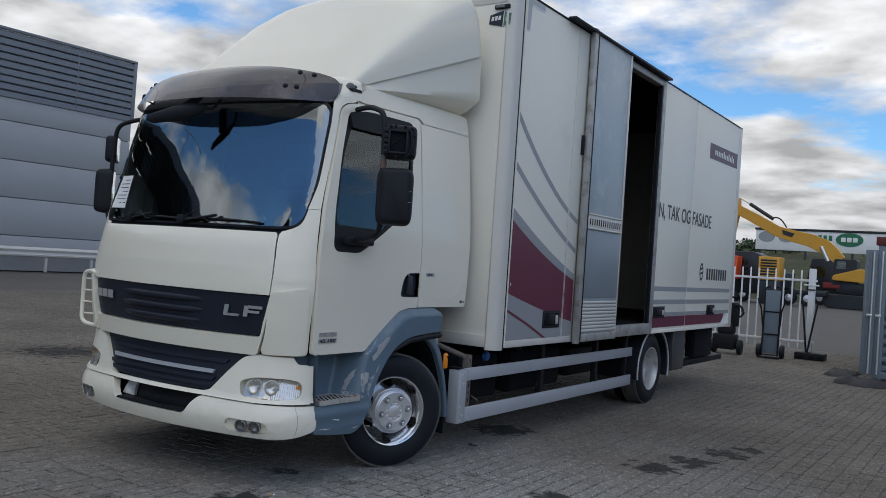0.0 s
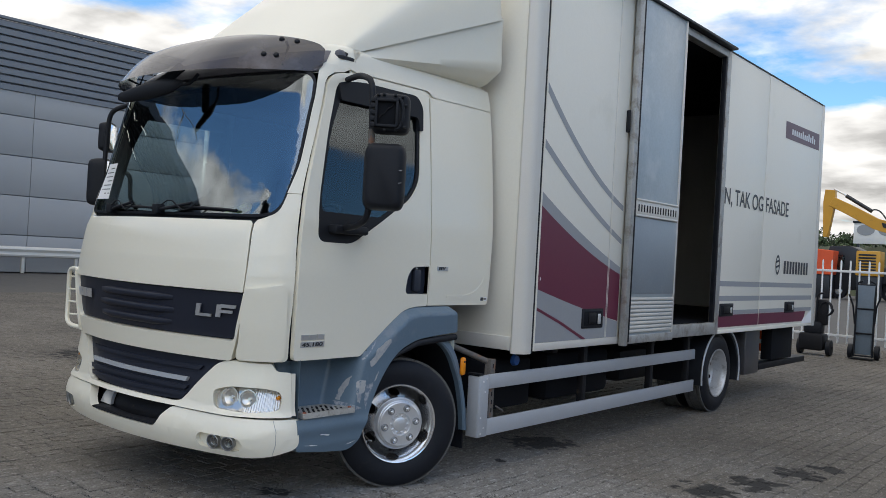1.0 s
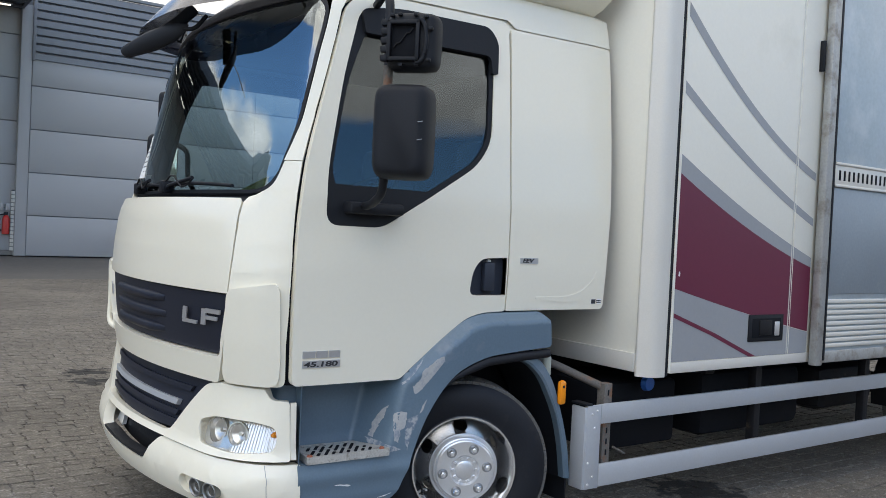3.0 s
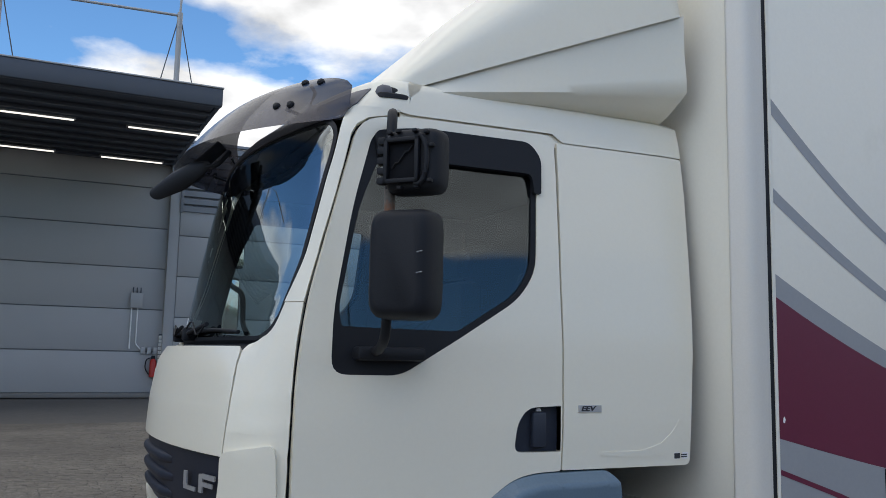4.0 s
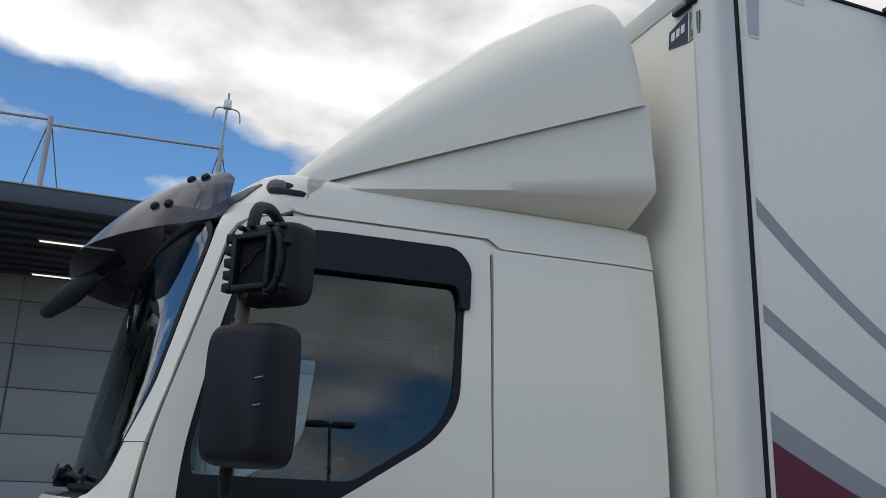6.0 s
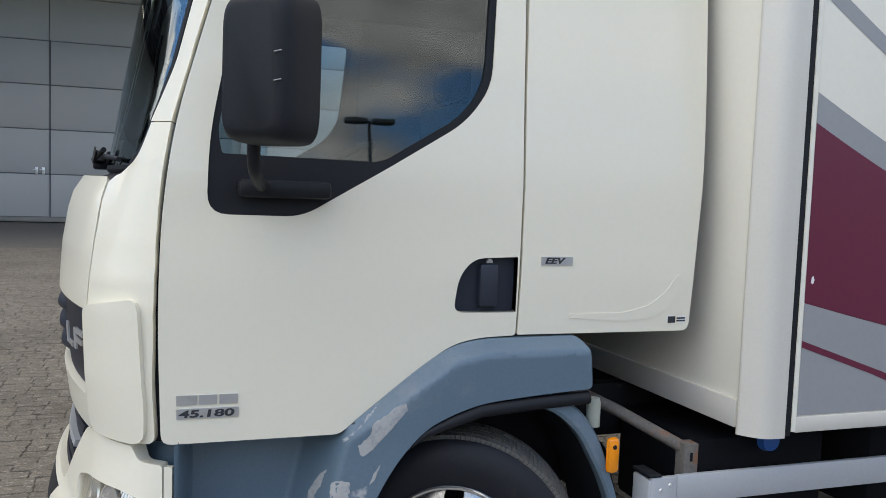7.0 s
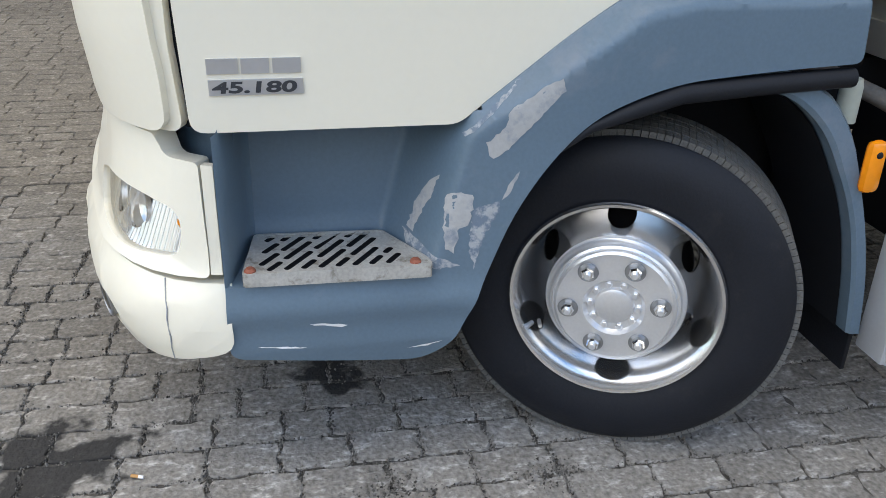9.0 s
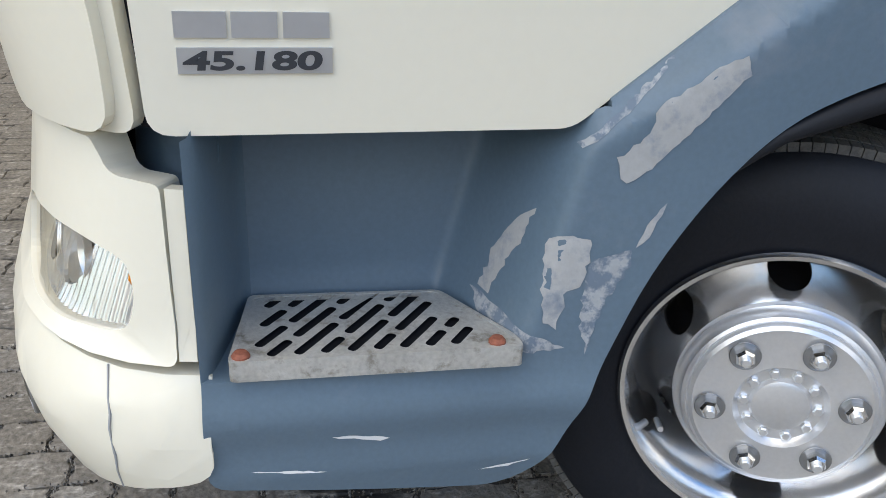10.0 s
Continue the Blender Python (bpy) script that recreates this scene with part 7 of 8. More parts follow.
turned("cylinder", [(0, 0.62), (0.05, 0.62), (0.09, 0.56), (0.11, 0.48), (0.11, 0.02), (0.0, 0.0)], RED, ext, "", 24, pose(0, 0, 0, 0, -90, 0))
bar("hose", bend([(0, 0, 0.66), (0, -0.22, 0.62), (0, -0.26, 0.3), (0, -0.12, 0.1)], 0.12), 0.02, BLACK, ext)
boxpart("valve", -0.04, 0.04, -0.07, 0.05, 0.60, 0.72, BLACK, ext, "", 0.01)
sg = thing("fire_sign", "small red fire sign on the column", "sign", (WA + 0.05, 2.47, 2.35))
boxpart("sign_plate", 0.0, 0.02, -0.1, 0.1, -0.1, 0.1, RED, sg, "", 0.004)
boxpart("sign_mark", 0.02, 0.024, -0.04, 0.05, -0.05, 0.06, PAPER, sg, "", 0.002)
WBRICK = paint("white_painted_brick", (0.62, 0.61, 0.58), 0.7, vary=0.08, scale=8, bump=0.15, per_object=0.6)
pier = thing("brick_pier", "narrow pier of white painted bricks with dark joints", "pier", (WA + 0.02, 2.18, 0.15))
boxpart("pier_core", 0.0, 0.10, 0.01, 0.40, 0.0, 1.95, DARKB, pier, "", 0.0)
bme = None
for r in range(15):
    for k in range(2):
        y = (0.0, 0.215) [k] if r % 2 == 0 else (-0.0, 0.11)[k]
        ln = 0.20 if r % 2 == 0 else (0.10, 0.31)[k] - (0.0 if k == 0 else 0.0)
        b = boxpart("brick", 0.0, 0.12, y, y + (0.20 if r % 2 == 0 else (0.10 if k == 0 else 0.305)), 0.128 * r + 0.005, 0.128 * r + 0.113, WBRICK, pier, "", 0.006)
# door handle of a gate in the wall
gh = thing("wall_gate_handle", "steel double handle of a flush gate", "handle", (WA, -3.9, 1.6))
for y in (-0.12, 0.08):
    boxpart("handle_plate", 0, 0.03, y, y + 0.08, -0.12, 0.12, HUB, gh, "", 0.01)
    bar("handle_lever", bend([(0.03, y + 0.04, 0.04), (0.1, y + 0.04, 0.04), (0.1, y - 0.06, 0.03)], 0.02), 0.018, HUB, gh)
boxpart("gate_joint", 0.002, 0.008, 0.30, 0.33, -1.45, 4.1, DARKB, gh, "", 0.002)
# crash barrier before the hall
rail = thing("crash_barrier", "galvanised steel crash barrier before the hall", "barrier", (-25.3, 5.45, 0))
prof = [(0.0, 0.55), (0.06, 0.58), (0.08, 0.64), (0.03, 0.68), (0.0, 0.73), (0.03, 0.78), (0.08, 0.82), (0.06, 0.88), (0.0, 0.92), (-0.012, 0.92), (0.05, 0.86), (0.05, 0.83), (0.01, 0.78), (-0.02, 0.73), (0.01, 0.68), (0.05, 0.63), (0.04, 0.59), (-0.012, 0.55)]
part("barrier_beam", prism(prof, "y", 0, 34), ALU, rail, "", True)
for k in range(18):
    boxpart("barrier_post", -0.12, -0.03, 0.5 + 1.9 * k, 0.6 + 1.9 * k, 0, 0.8, ALU, rail, "", 0.01)

# ---------------------------------------------------------------- yard behind the truck
FENCEW = paint("white_painted_fence", (0.78, 0.78, 0.77), 0.45, vary=0.05, scale=4)
FY = 13.5
fence = thing("fence", "white painted steel picket fence panel", "fence", (0, FY, 0))
for k in range(22):
    x = 1.09 - 0.165 * k
    bar("picket", [(x, 0, 0.19), (x, 0, 1.74), (x, 0, 1.77)], [0.016, 0.016, 0.005], FENCEW, fence, "", 8)
for z in (1.56, 0.335):
    boxpart("fence_rail", -2.6, 1.40, -0.03, -0.008, z - 0.022, z + 0.022, FENCEW, fence, "", 0.004)
boxpart("gate_post", 1.24, 1.36, -0.06, 0.06, 0.135, 1.80, FENCEW, fence, "square white gate post", 0.008)
boxpart("hinge_stub", 1.16, 1.44, -0.07, -0.045, 1.455, 1.485, FENCEW, fence, "", 0.004)
bar("post_tie", [(1.22, -0.07, 1.38), (1.38, -0.07, 1.38)], 0.012, BLACK, fence)
foot = thing("rubber_block", "dark rubber block that holds the fence post", "block", (1.36, 13.42, 0))
boxpart("foot_block", -0.27, 0.27, -0.2, 0.2, 0.0, 0.14, BLACK, foot, "", 0.02)
# near-black blocks on the front paint the shade of the pockets
for x in (-0.15, 0.05, 0.2):
    boxpart("foot_pocket", x - 0.05, x + 0.05, -0.203, -0.19, 0.02, 0.09, DARKIN, foot, "", 0.005)
for i, (x0, x1) in enumerate(((-0.18, -0.07), (0.06, -0.05))):
    bs = thing("barrier_leg", "thin black steel rod leaning in the rubber block", "rod", (1.36, 13.30, 0.135), "rods in the block")
    bar("rod", [(x1, 0, 0.0), (x0 if i == 0 else 0.10, 0, 1.0)], 0.018, BLACK, bs)
TROLLEY = paint("blue_grey_trolley_board", (0.15, 0.19, 0.23), 0.5, vary=0.12, scale=5, dirt=(0.2, 0.21, 0.21), dirt_scale=6, dirt_range=(0.6, 0.85))
def hand_truck(x, y, turn, label, board=True):
    t = thing("hand_truck", label, "hand truck", (x, y, 0, 0, 0, turn), "hand trucks by the fence")
    for s in (-1, 1):
        bar("frame_tube", bend([(0.15 * s, -0.03, 0.04), (0.15 * s, 0.05, 1.36), (0.06 * s, 0.05, 1.40)], 0.06), 0.017, BLACK, t)
        bar("side_handle", bend([(0.16 * s, 0.0, 0.62), (0.19 * s, -0.06, 0.95), (0.26 * s, -0.08, 1.15)], 0.05), 0.015, BLACK, t)
        w = turned("wheel", [(0.03, 0.05), (0.06, 0.05), (0.09, 0.045), (0.128, 0.035), (0.132, 0.0), (0.128, -0.035), (0.09, -0.045), (0.03, -0.05)], RUBBER, t, "black rubber wheel", 24, pose(0.215 * s, 0.06, 0.132))
        turned("wheel_hub", [(0.0, 0.056), (0.06, 0.05), (0.065, 0.045)], HUB, w, "", 16)
    for z in (0.06, 0.46, 0.90, 1.33):
        bar("cross_bar", [(-0.15, -0.012 + 0.04 * z, z), (0.15, -0.012 + 0.04 * z, z)], 0.014, BLACK, t)
    bar("axle", [(-0.2, 0.06, 0.132), (0.2, 0.06, 0.132)], 0.012, DARKSTEEL, t)
    if board:
        boxpart("board", -0.145, 0.145, 0.03, 0.05, 0.08, 1.34, TROLLEY, t, "blue-grey board", 0.01)
    boxpart("toe_plate", -0.2, 0.2, -0.25, -0.02, 0.015, 0.03, DARKSTEEL, t, "", 0.004)
hand_truck(0.73, 12.75, 4, "blue-grey hand truck standing against the fence")
fm = thing("floor_machine", "dark wheeled machine with an upright column beside the fence", "machine", (-0.05, 12.6, 0))
boxpart("machine_base", -0.27, 0.17, -0.14, 0.22, 0.09, 0.40, DARKSTEEL, fm, "", 0.05)
boxpart("motor_housing", -0.20, 0.12, -0.1, 0.18, 0.38, 0.62, BLACK, fm, "", 0.06)
boxpart("machine_column", -0.02, 0.19, -0.04, 0.10, 0.55, 1.02, DARKSTEEL, fm, "", 0.03)
bar("column_tube", bend([(0.0, -0.05, 0.5), (0.02, -0.05, 1.12), (0.14, -0.06, 1.14)], 0.05), 0.018, BLACK, fm)
bar("cable_coil", [(0.17 + 0.10 * math.cos(a), -0.08 + 0.004 * k, 0.86 + 0.12 * math.sin(a)) for k, a in enumerate(np.linspace(0, 12.5, 40))], 0.014, BLACK, fm)
for x in (-0.26, 0.24):
    w = turned("wheel", [(0.03, 0.05), (0.06, 0.05), (0.09, 0.045), (0.145, 0.035), (0.15, 0.0), (0.145, -0.035), (0.09, -0.045), (0.03, -0.05)], RUBBER, fm, "black rubber wheel", 24, pose(x, 0.02, 0.15))
# dark stack tucked behind the tail lift
# grey steel container with a door standing open
STEELC = paint("grey_blue_container_paint", (0.16, 0.20, 0.235), 0.5, vary=0.12, scale=1.5, fine=40, bump=0.03, dirt=(0.28, 0.30, 0.31), dirt_scale=3, dirt_range=(0.55, 0.8))
cont = thing("site_container", "grey steel site container with ribbed walls and an open door leaf", "container", (2.75, 10.75, 0))
boxpart("container_body", 0.12, 2.6, 0.15, 5.5, 0.1, 2.15, STEELC, cont, "", 0.02)
for k in range(14):
    boxpart("wall_rib", 0.10 + 0.0, 2.6, 0.08, 0.16, 0.16 + 0.145 * k, 0.16 + 0.145 * k + 0.085, STEELC, cont, "", 0.015)
boxpart("corner_post", 0.02, 0.16, 0.02, 0.20, 0.0, 2.22, STEELC, cont, "", 0.012)
boxpart("top_frame", 0.02, 2.6, 0.03, 0.2, 2.14, 2.24, STEELC, cont, "", 0.012)
boxpart("bottom_frame", 0.02, 2.6, 0.03, 0.2, 0.03, 0.14, STEELC, cont, "", 0.012)
leaf = boxpart("door_leaf", -0.16, 0.02, -0.02, 0.03, 0.08, 2.12, STEELC, cont, "open door leaf", 0.008)
for k in range(3):
    boxpart("leaf_rib", -0.14 + 0.055 * k, -0.115 + 0.055 * k, -0.035, -0.018, 0.12, 2.08, STEELC, leaf, "", 0.006)
for x in (-0.03, 0.10):
    bar("lock_rod", [(x, -0.045, 0.1), (x, -0.045, 2.1)], 0.014, HUB, cont)
    boxpart("rod_handle", x - 0.07, x + 0.02, -0.07, -0.05, 1.03, 1.07, HUB, cont, "", 0.006)
boxpart("top_corner_casting", -0.02, 0.16, 0.0, 0.18, 2.20, 2.34, paint("dark_red_paint", (0.12, 0.02, 0.02), 0.6), cont, "dark red corner casting", 0.01)
MATC = paint("dark_rubber_mat", (0.03, 0.03, 0.032), 0.8, vary=0.3, scale=9, bump=0.3)
def crumpled(name, x, y, sx, sy, h, seed, label):
    rng = random.Random(seed)
    n = 14
    verts = []
    for i in range(n + 1):
        for j in range(n + 1):
            u, v = i / n * 2 - 1, j / n * 2 - 1
            e = max(0.0, 1 - max(abs(u), abs(v)) ** 4)
            k = 0.85 + 0.3 * noise.noise(Vector((u * 1.3 + seed, v * 1.3, 0)))
            verts.append((u * sx * k, v * sy * k, 0.004 + e * h * (0.55 + 0.9 * abs(noise.noise(Vector((u * 3 + seed, v * 3, 1)))))))
    faces = [(i * (n + 1) + j, (i + 1) * (n + 1) + j, (i + 1) * (n + 1) + j + 1, i * (n + 1) + j + 1) for i in range(n) for j in range(n)]
    ob = mesh_ob(name, verts, faces, MATC, None, "", True, None, (x, y, 0))
    return tagged(ob, label, "mat", "mats by the container")
crumpled("rubber_mat", 2.30, 11.0, 0.30, 0.55, 0.10, 3, "dark crumpled rubber mat lying by the container")
crumpled("rubber_mat", 2.75, 9.85, 0.42, 0.45, 0.12, 8, "dark folded rubber mat lying by the container")

# ---------------------------------------------------------------- distance
YELLOW = paint("excavator_yellow", (0.62, 0.31, 0.03), 0.4, vary=0.08, scale=1.2, dirt=(0.25, 0.14, 0.04), dirt_scale=2, dirt_range=(0.6, 0.85))
LBLACK = paint("dark_lorry_paint", (0.015, 0.017, 0.022), 0.4, vary=0.2, scale=1)
LRED = paint("dull_red_paint", (0.22, 0.03, 0.03), 0.5, vary=0.12, scale=1)
ORANGE = paint("orange_red_tank", (0.75, 0.10, 0.03), 0.45, vary=0.08, scale=1)
FY2 = 60.0
ex = thing("excavator", "yellow tracked excavator with a long raised boom", "excavator", (0, FY2, 0))
boom = [(-12.6, 6.72), (-11.2, 6.02), (-9.68, 5.18), (-8.4, 4.82), (-7.4, 4.62), (-6.45, 4.22), (-5.85, 3.75), (-5.35, 3.25)]
half = [0.34, 0.36, 0.38, 0.42, 0.46, 0.50, 0.46, 0.36]
up, lowp = [], []
for i, (x, z) in enumerate(boom):
    a, b = boom[max(i - 1, 0)], boom[min(i + 1, len(boom) - 1)]
    d = Vector((b[0] - a[0], b[1] - a[1])).normalized()
    up.append((x - d.y * half[i], z + d.x * half[i]))
    lowp.append((x + d.y * half[i], z - d.x * half[i]))
part("boom", prism(up + lowp[::-1], "y", -0.3, 0.3, 0.03), YELLOW, ex, "yellow boom")
part("stick", prism([(-13.05, 7.55), (-12.4, 7.5), (-12.35, 6.7), (-12.75, 4.2), (-13.05, 4.2), (-13.15, 6.6)], "y", -0.25, 0.25, 0.03), YELLOW, ex, "yellow stick")
bar("boom_cylinder", [(-11.7, 0, 7.12), (-10.0, 0, 6.05)], 0.13, LBLACK, ex)
bar("cylinder_rod", [(-12.5, 0, 7.6), (-11.6, 0, 7.08)], 0.06, HUB, ex)
bar("lift_cylinder", [(-6.6, -0.4, 4.2), (-6.1, -0.4, 3.2)], 0.12, HUB, ex)
bar("hydraulic_hose", [(-10.1 + 1.1 * k / 8, -0.2, 6.05 + 0.35 * math.sin(math.pi * k / 8) - 0.075 * k) for k in range(9)], 0.05, LBLACK, ex)
part("boom_mark", prism([(-9.3, 5.28), (-8.4, 5.03), (-8.6, 4.76), (-9.2, 4.95)], "y", -0.32, -0.305), LBLACK, ex)
cabx = part("operator_cab", prism(rounded([(-5.75, 1.6), (-4.2, 1.6), (-4.2, 3.38), (-5.65, 3.38)], 0.15, 4), "y", -0.8, 0.8, 0.03), LBLACK, ex, "dark operator cab")
part("cab_window", prism(rounded([(-5.5, 2.7), (-4.9, 2.7), (-4.9, 3.25), (-5.4, 3.25)], 0.08, 3), "y", -0.84, -0.82), GLASS, cabx)
part("upper_body", prism(rounded([(-5.7, 1.9), (-2.0, 1.75), (-1.8, 2.7), (-4.0, 2.75), (-4.6, 2.55), (-5.6, 2.25)], 0.15, 4), "y", -1.2, 1.3, 0.05), YELLOW, ex, "yellow upper body")
boxpart("turntable", -5.2, -2.4, -0.9, 0.9, 0.95, 1.75, LBLACK, ex, "", 0.05)
part("track", prism(rounded([(-6.2, 0.35), (-5.9, 0.0), (-1.6, 0.0), (-1.3, 0.35), (-1.4, 0.95), (-6.1, 0.95)], 0.3, 4), "y", -1.4, -0.8, 0.04), LBLACK, ex, "black crawler track")
part("track", prism(rounded([(-6.2, 0.35), (-5.9, 0.0), (-1.6, 0.0), (-1.3, 0.35), (-1.4, 0.95), (-6.1, 0.95)], 0.3, 4), "y", 0.8, 1.4, 0.04), LBLACK, ex, "black crawler track")


def lorry(x, y, body, label, kind):
    t = thing("parked_lorry", label, "lorry", (x, y, 0), "lorries across the yard")
    boxpart("chassis", -3.0, 3.2, -0.5, 0.5, 0.75, 1.1, LBLACK, t, "", 0.03)
    part("cab", prism(rounded([(-3.2, 0.6), (-1.2, 0.6), (-1.0, 1.6), (-1.05, 3.3), (-1.6, 3.55), (-2.9, 3.5), (-3.15, 2.2)], 0.12, 4), "y", -1.2, 1.2, 0.05), body, t, "", True)
    part("cab_window", prism(rounded([(-2.9, 2.1), (-1.9, 2.1), (-1.9, 2.9), (-2.75, 2.9)], 0.08, 3), "y", -1.23, -1.215), GLASS, t)
    for wx in (-2.2, 0.9, 2.1):
        w = turned("wheel", [(0.0, 0.16), (0.25, 0.14), (0.30, 0.17), (0.50, 0.16), (0.52, 0.12), (0.52, -0.15), (0.3, -0.17)], RUBBER, t, "", 28, pose(wx, -1.0, 0.52, 0, 0, -90))
        turned("wheel_hub", [(0.0, 0.18), (0.12, 0.17), (0.24, 0.145)], HUB, w, "", 20)
    return t


l1 = lorry(-9.0, 58.5, LBLACK, "black lorry tractor parked across the yard", 0)
boxpart("side_tank", -0.9, 0.8, -1.2, 1.2, 1.1, 2.2, LBLACK, l1, "", 0.08)
l2 = lorry(-5.2, 66.0, LBLACK, "black lorry with a dull red bumper across the yard", 0)
boxpart("red_bumper", -2.0, -0.6, -1.35, -1.2, 1.3, 1.75, LRED, l2, "dull red bumper", 0.05)
tk = thing("orange_skip", "orange-red open skip on a dark stand", "skip", (-12.1, 57.0, 1.55))
part("skip_body", prism([(-0.75, 0), (0.7, 0), (0.8, 1.6), (-0.85, 1.75)], "y", -0.9, 0.9, 0.05), ORANGE, tk)
boxpart("skip_stand", -0.7, 0.6, -0.8, 0.8, -1.55, 0.0, LBLACK, tk, "", 0.05)
gen = thing("yellow_generator", "yellow machine housing with a slatted radiator grille", "machine", (-9.1, 56.5, 1.6))
boxpart("machine_body", -0.75, 0.65, -0.7, 0.7, 0.0, 1.6, YELLOW, gen, "", 0.05)
for k in range(7):
    boxpart("grille_slat", -0.60, 0.45, -0.74, -0.70, 0.15 + 0.19 * k, 0.26 + 0.19 * k, LBLACK, gen, "", 0.02)
boxpart("machine_stand", -0.7, 0.6, -0.6, 0.6, -1.6, 0.0, LBLACK, gen, "", 0.05)
# long white hoarding on the bank
SIGNG = paint("sign_green", (0.02, 0.16, 0.075), 0.5, vary=0.06, scale=1)
hoard = thing("hoarding", "long white hoarding with a green oval and unreadable writing", "hoarding", (0, 80, 0))
boxpart("hoarding_board", -16.0, -3.4, 0.0, 0.3, 4.55, 6.42, FENCEW, hoard, "", 0.02)
boxpart("hoarding_cap", -16.1, -3.3, -0.1, 0.4, 6.42, 6.62, LBLACK, hoard, "dark cap", 0.02)
for x in (-15.6, -11.5, -7.5, -3.8):
    boxpart("hoarding_post", x - 0.1, x + 0.1, 0.1, 0.3, 0.0, 4.6, LBLACK, hoard, "", 0.02)
part("green_oval", prism([(-7.8 + 1.15 * math.cos(a), 5.75 + 0.62 * math.sin(a)) for a in np.linspace(0, 2 * math.pi, 29)[:-1]], "y", -0.04, -0.01), SIGNG, hoard, "green oval")
for k in range(3):
    boxpart("writing_bar", -8.5 + 0.5 * k, -8.12 + 0.5 * k, -0.06, -0.042, 5.55, 5.95, FENCEW, hoard, "", 0.005)
for x in (-15.0, -13.2):
    part("grey_oval", prism([(x + 0.75 * math.cos(a), 5.8 + 0.5 * math.sin(a)) for a in np.linspace(0, 2 * math.pi, 25)[:-1]], "y", -0.04, -0.01), GREYVINYL, hoard, "grey oval")
for k in range(4):
    boxpart("writing_bar", -10.9 + 0.45 * k, -10.6 + 0.45 * k, -0.03, -0.01, 5.6, 6.1, SIGNG, hoard, "", 0.005)
# grassy bank
GRASS = paint("bank_grass", (0.05, 0.06, 0.026), 0.95, vary=0.4, scale=0.3, fine=4, bump=0.4, dirt=(0.09, 0.075, 0.045), dirt_scale=0.6, dirt_range=(0.5, 0.7))
def bank():
    verts, faces = [], []
    nx, ny = 90, 14
    for i in range(nx + 1):
        for j in range(ny + 1):
            x, v = -170 + 260 * i / nx, j / ny
            y = 70 + 60 * v
            h = 4.6 * min(1, v * 4) ** 0.8 + 2.2 * v
            verts.append((x, y + 5 * noise.noise(Vector((x * 0.05, 3, 0))), -0.1 + h * (0.85 + 0.4 * noise.noise(Vector((x * 0.06, y * 0.05, 2)))) + 0.4 * noise.noise(Vector((x * 0.4, y * 0.4, 5))) * min(1, v * 6)))
    for i in range(nx):
        for j in range(ny):
            a = i * (ny + 1) + j
            faces.append((a, a + ny + 1, a + ny + 2, a + 1))
    return tagged(mesh_ob("grass_bank", verts, faces, GRASS, None, "", True), "rough green bank behind the yard", "bank", kind="structure")
bank()
LEAF = paint("bush_leaves", (0.05, 0.075, 0.03), 0.8, vary=0.4, scale=2, fine=8, per_island=1.2)
def bushes():
    rng = random.Random(11)
    verts, faces = [], []
    for k in range(60):
        bx, by = rng.uniform(-60, 20), rng.uniform(76, 105)
        bz = 4.0 + (by - 76) * 0.05
        r = rng.uniform(0.8, 2.2)
        for q in range(190):
            d = Vector((rng.gauss(0, 1), rng.gauss(0, 1), abs(rng.gauss(0, 0.8)))).normalized() * r * rng.uniform(0.5, 1.05)
            c = Vector((bx, by, bz)) + Vector((d.x * 1.4, d.y, d.z))
            s = rng.uniform(0.09, 0.22)
            a, b = Vector((rng.gauss(0, 1), rng.gauss(0, 1), rng.gauss(0, 1))).normalized(), Vector((rng.gauss(0, 1), rng.gauss(0, 1), rng.gauss(0, 1))).normalized()
            i = len(verts)
            verts += [c - a * s, c + b * s, c + a * s, c - b * s]
            faces.append((i, i + 1, i + 2, i + 3))
    ob = mesh_ob("bushes", verts, faces, LEAF, None, "", False)
    return tagged(ob, "dark green bushes along the bank", "bushes", kind="stuff")
bushes()
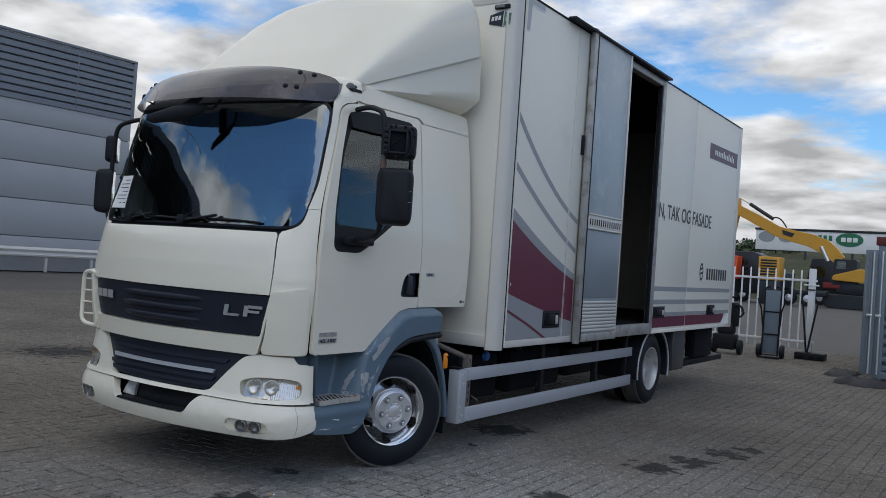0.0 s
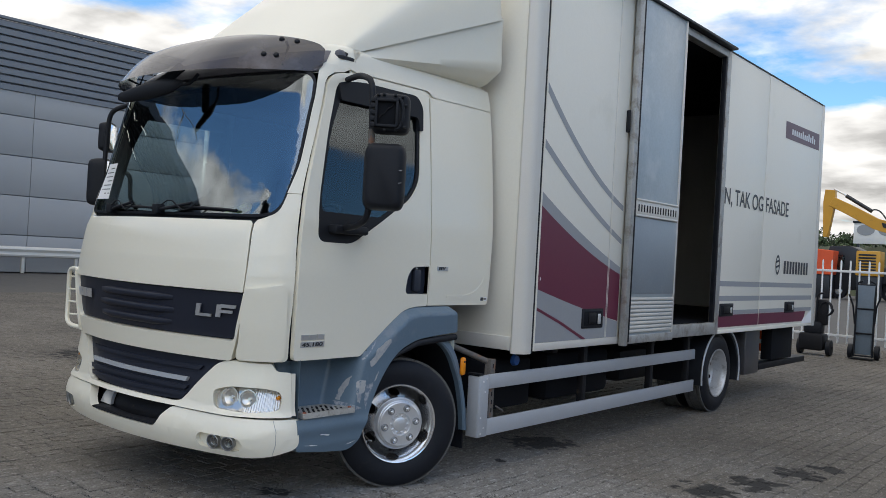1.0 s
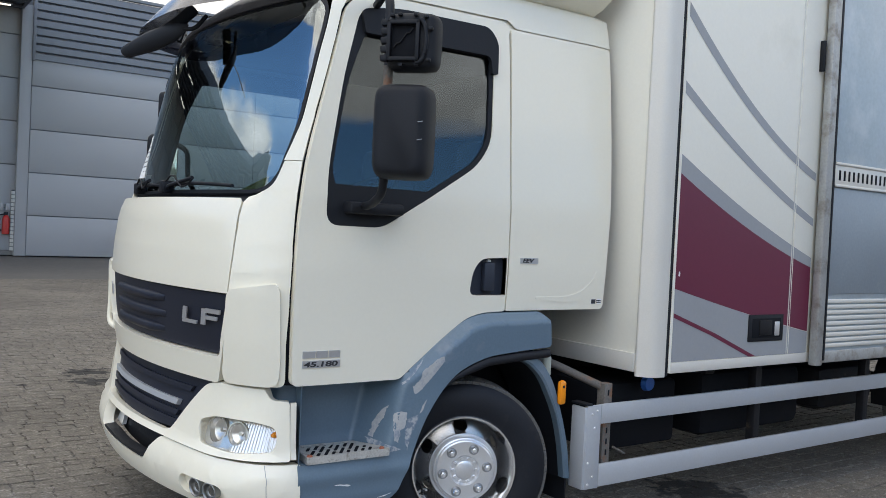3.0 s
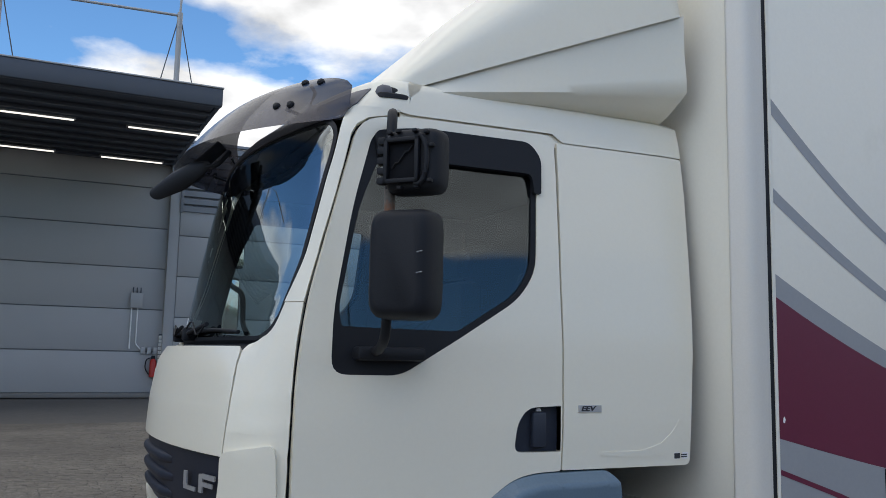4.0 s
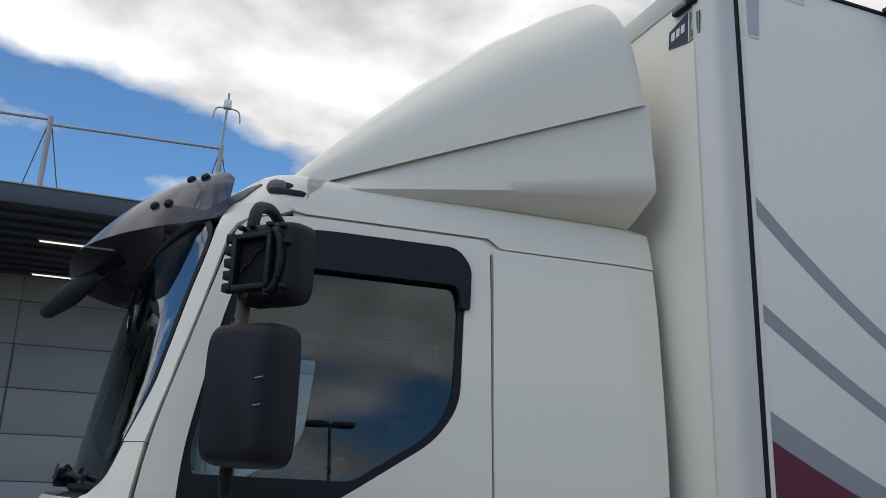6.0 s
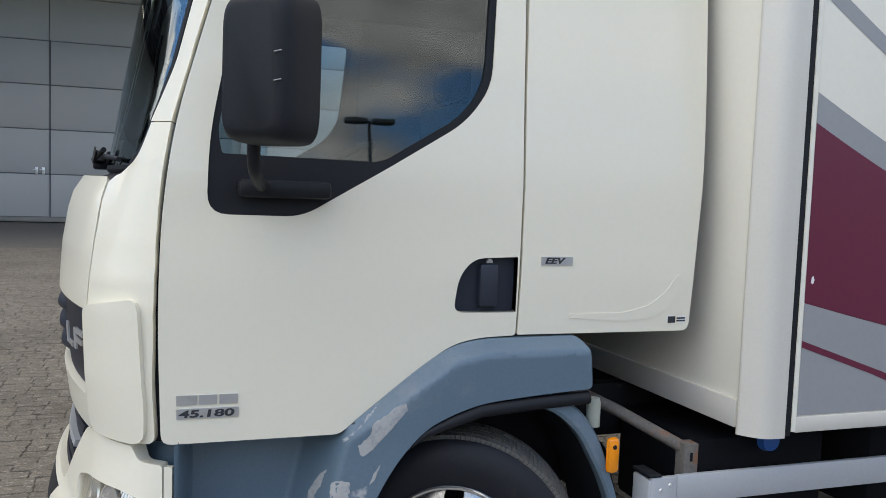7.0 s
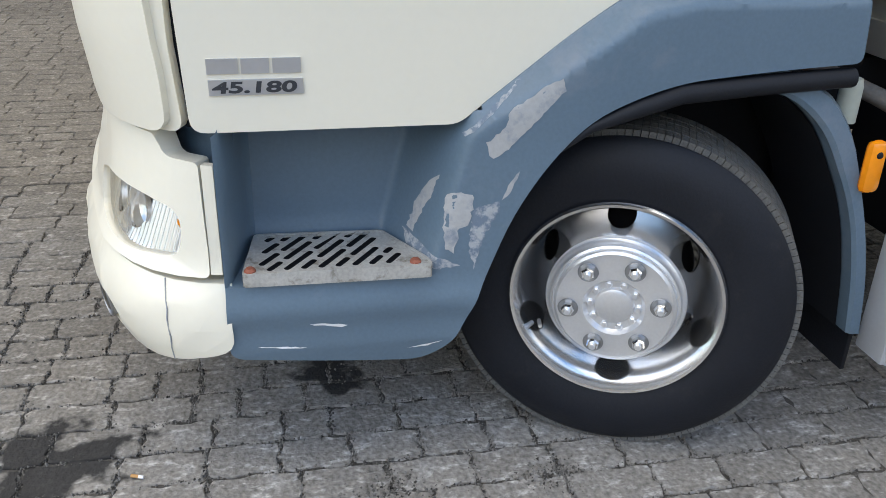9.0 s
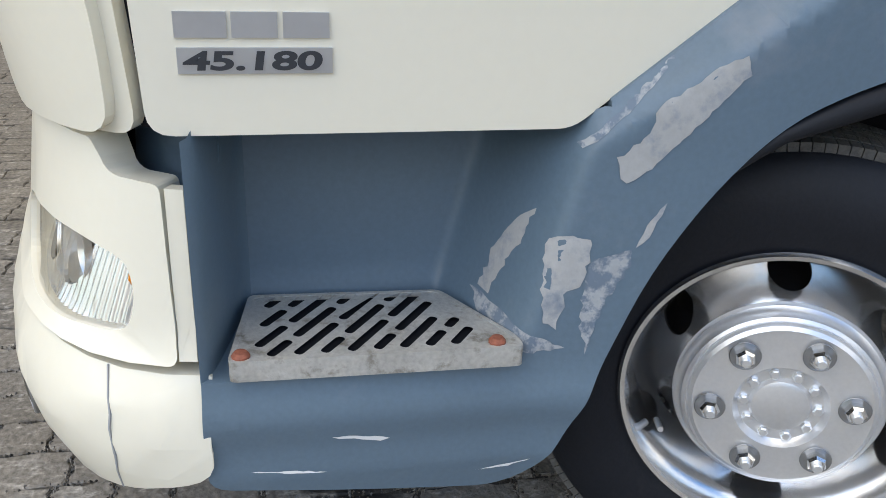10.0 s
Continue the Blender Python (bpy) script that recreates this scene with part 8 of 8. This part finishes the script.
# lamp mast across the yard, mirrored in the door glass
lm = thing("yard_lamp_mast", "tall grey lamp mast with two heads", "lamp mast", (34, 8.5, 0))
bar("mast_pole", [(0, 0, 0), (0, 0, 11)], [0.12, 0.07], STEELC, lm)
boxpart("lamp_head", -0.25, 0.25, -1.1, -0.1, 10.9, 11.1, STEELC, lm, "", 0.04)
boxpart("lamp_head", -0.25, 0.25, 0.1, 1.1, 10.9, 11.1, STEELC, lm, "", 0.04)
for i, (y, w, h) in enumerate(((-20, 14, 4.0), (4, 9, 3.2), (22, 16, 4.5))):
    b = thing("low_shed", "low dark shed at the far side of the yard", "shed", (46, y, 0), "sheds across the yard")
    boxpart("shed_wall", 0, 8, -w / 2, w / 2, 0, h, LOUV, b, "", 0.03)
    boxpart("shed_roof", -0.3, 8.3, -w / 2 - 0.3, w / 2 + 0.3, h, h + 0.25, DARKB, b, "", 0.03)
# cigarette end on the pavers
TANF = paint("tan_filter_paper", (0.50, 0.27, 0.10), 0.8, vary=0.1)
cig = thing("cigarette_end", "tan-tipped cigarette end lying on the pavers", "cigarette end", (0.985, -1.07, 0.006, 0, 0, 70))
bar("filter", [(0, 0, 0), (0.018, 0, 0)], 0.004, TANF, cig)
bar("paper_tube", [(0.018, 0, 0), (0.03, 0, 0)], 0.004, PAPER, cig)

# ---------------------------------------------------------------- the yard's other side, mirrored in the cab's glass
far = thing("storage_hall", "dark grey storage hall across the yard", "building", (34, 0, 0))
boxpart("long_wall", 0, 14, 12, 60, 0, 9.0, LOUV, far, "", 0.05)
boxpart("low_wall", 1, 14, -50, 11.98, 0, 5.5, CLAD, far, "", 0.05)
boxpart("roof_edge", -0.2, 14, 11.9, 60, 9.0, 9.35, DARKB, far, "", 0.05)
boxpart("roof_edge", 0.8, 14, -50, 11.9, 5.5, 5.8, DARKB, far, "", 0.05)
for k in range(7):
    boxpart("dock_gate", -0.06, 0.02, 14 + 6.2 * k, 18 + 6.2 * k, 0.1, 4.6, ALU, far, "", 0.02)
# ---------------------------------------------------------------- paving blocks
lay_pavers()
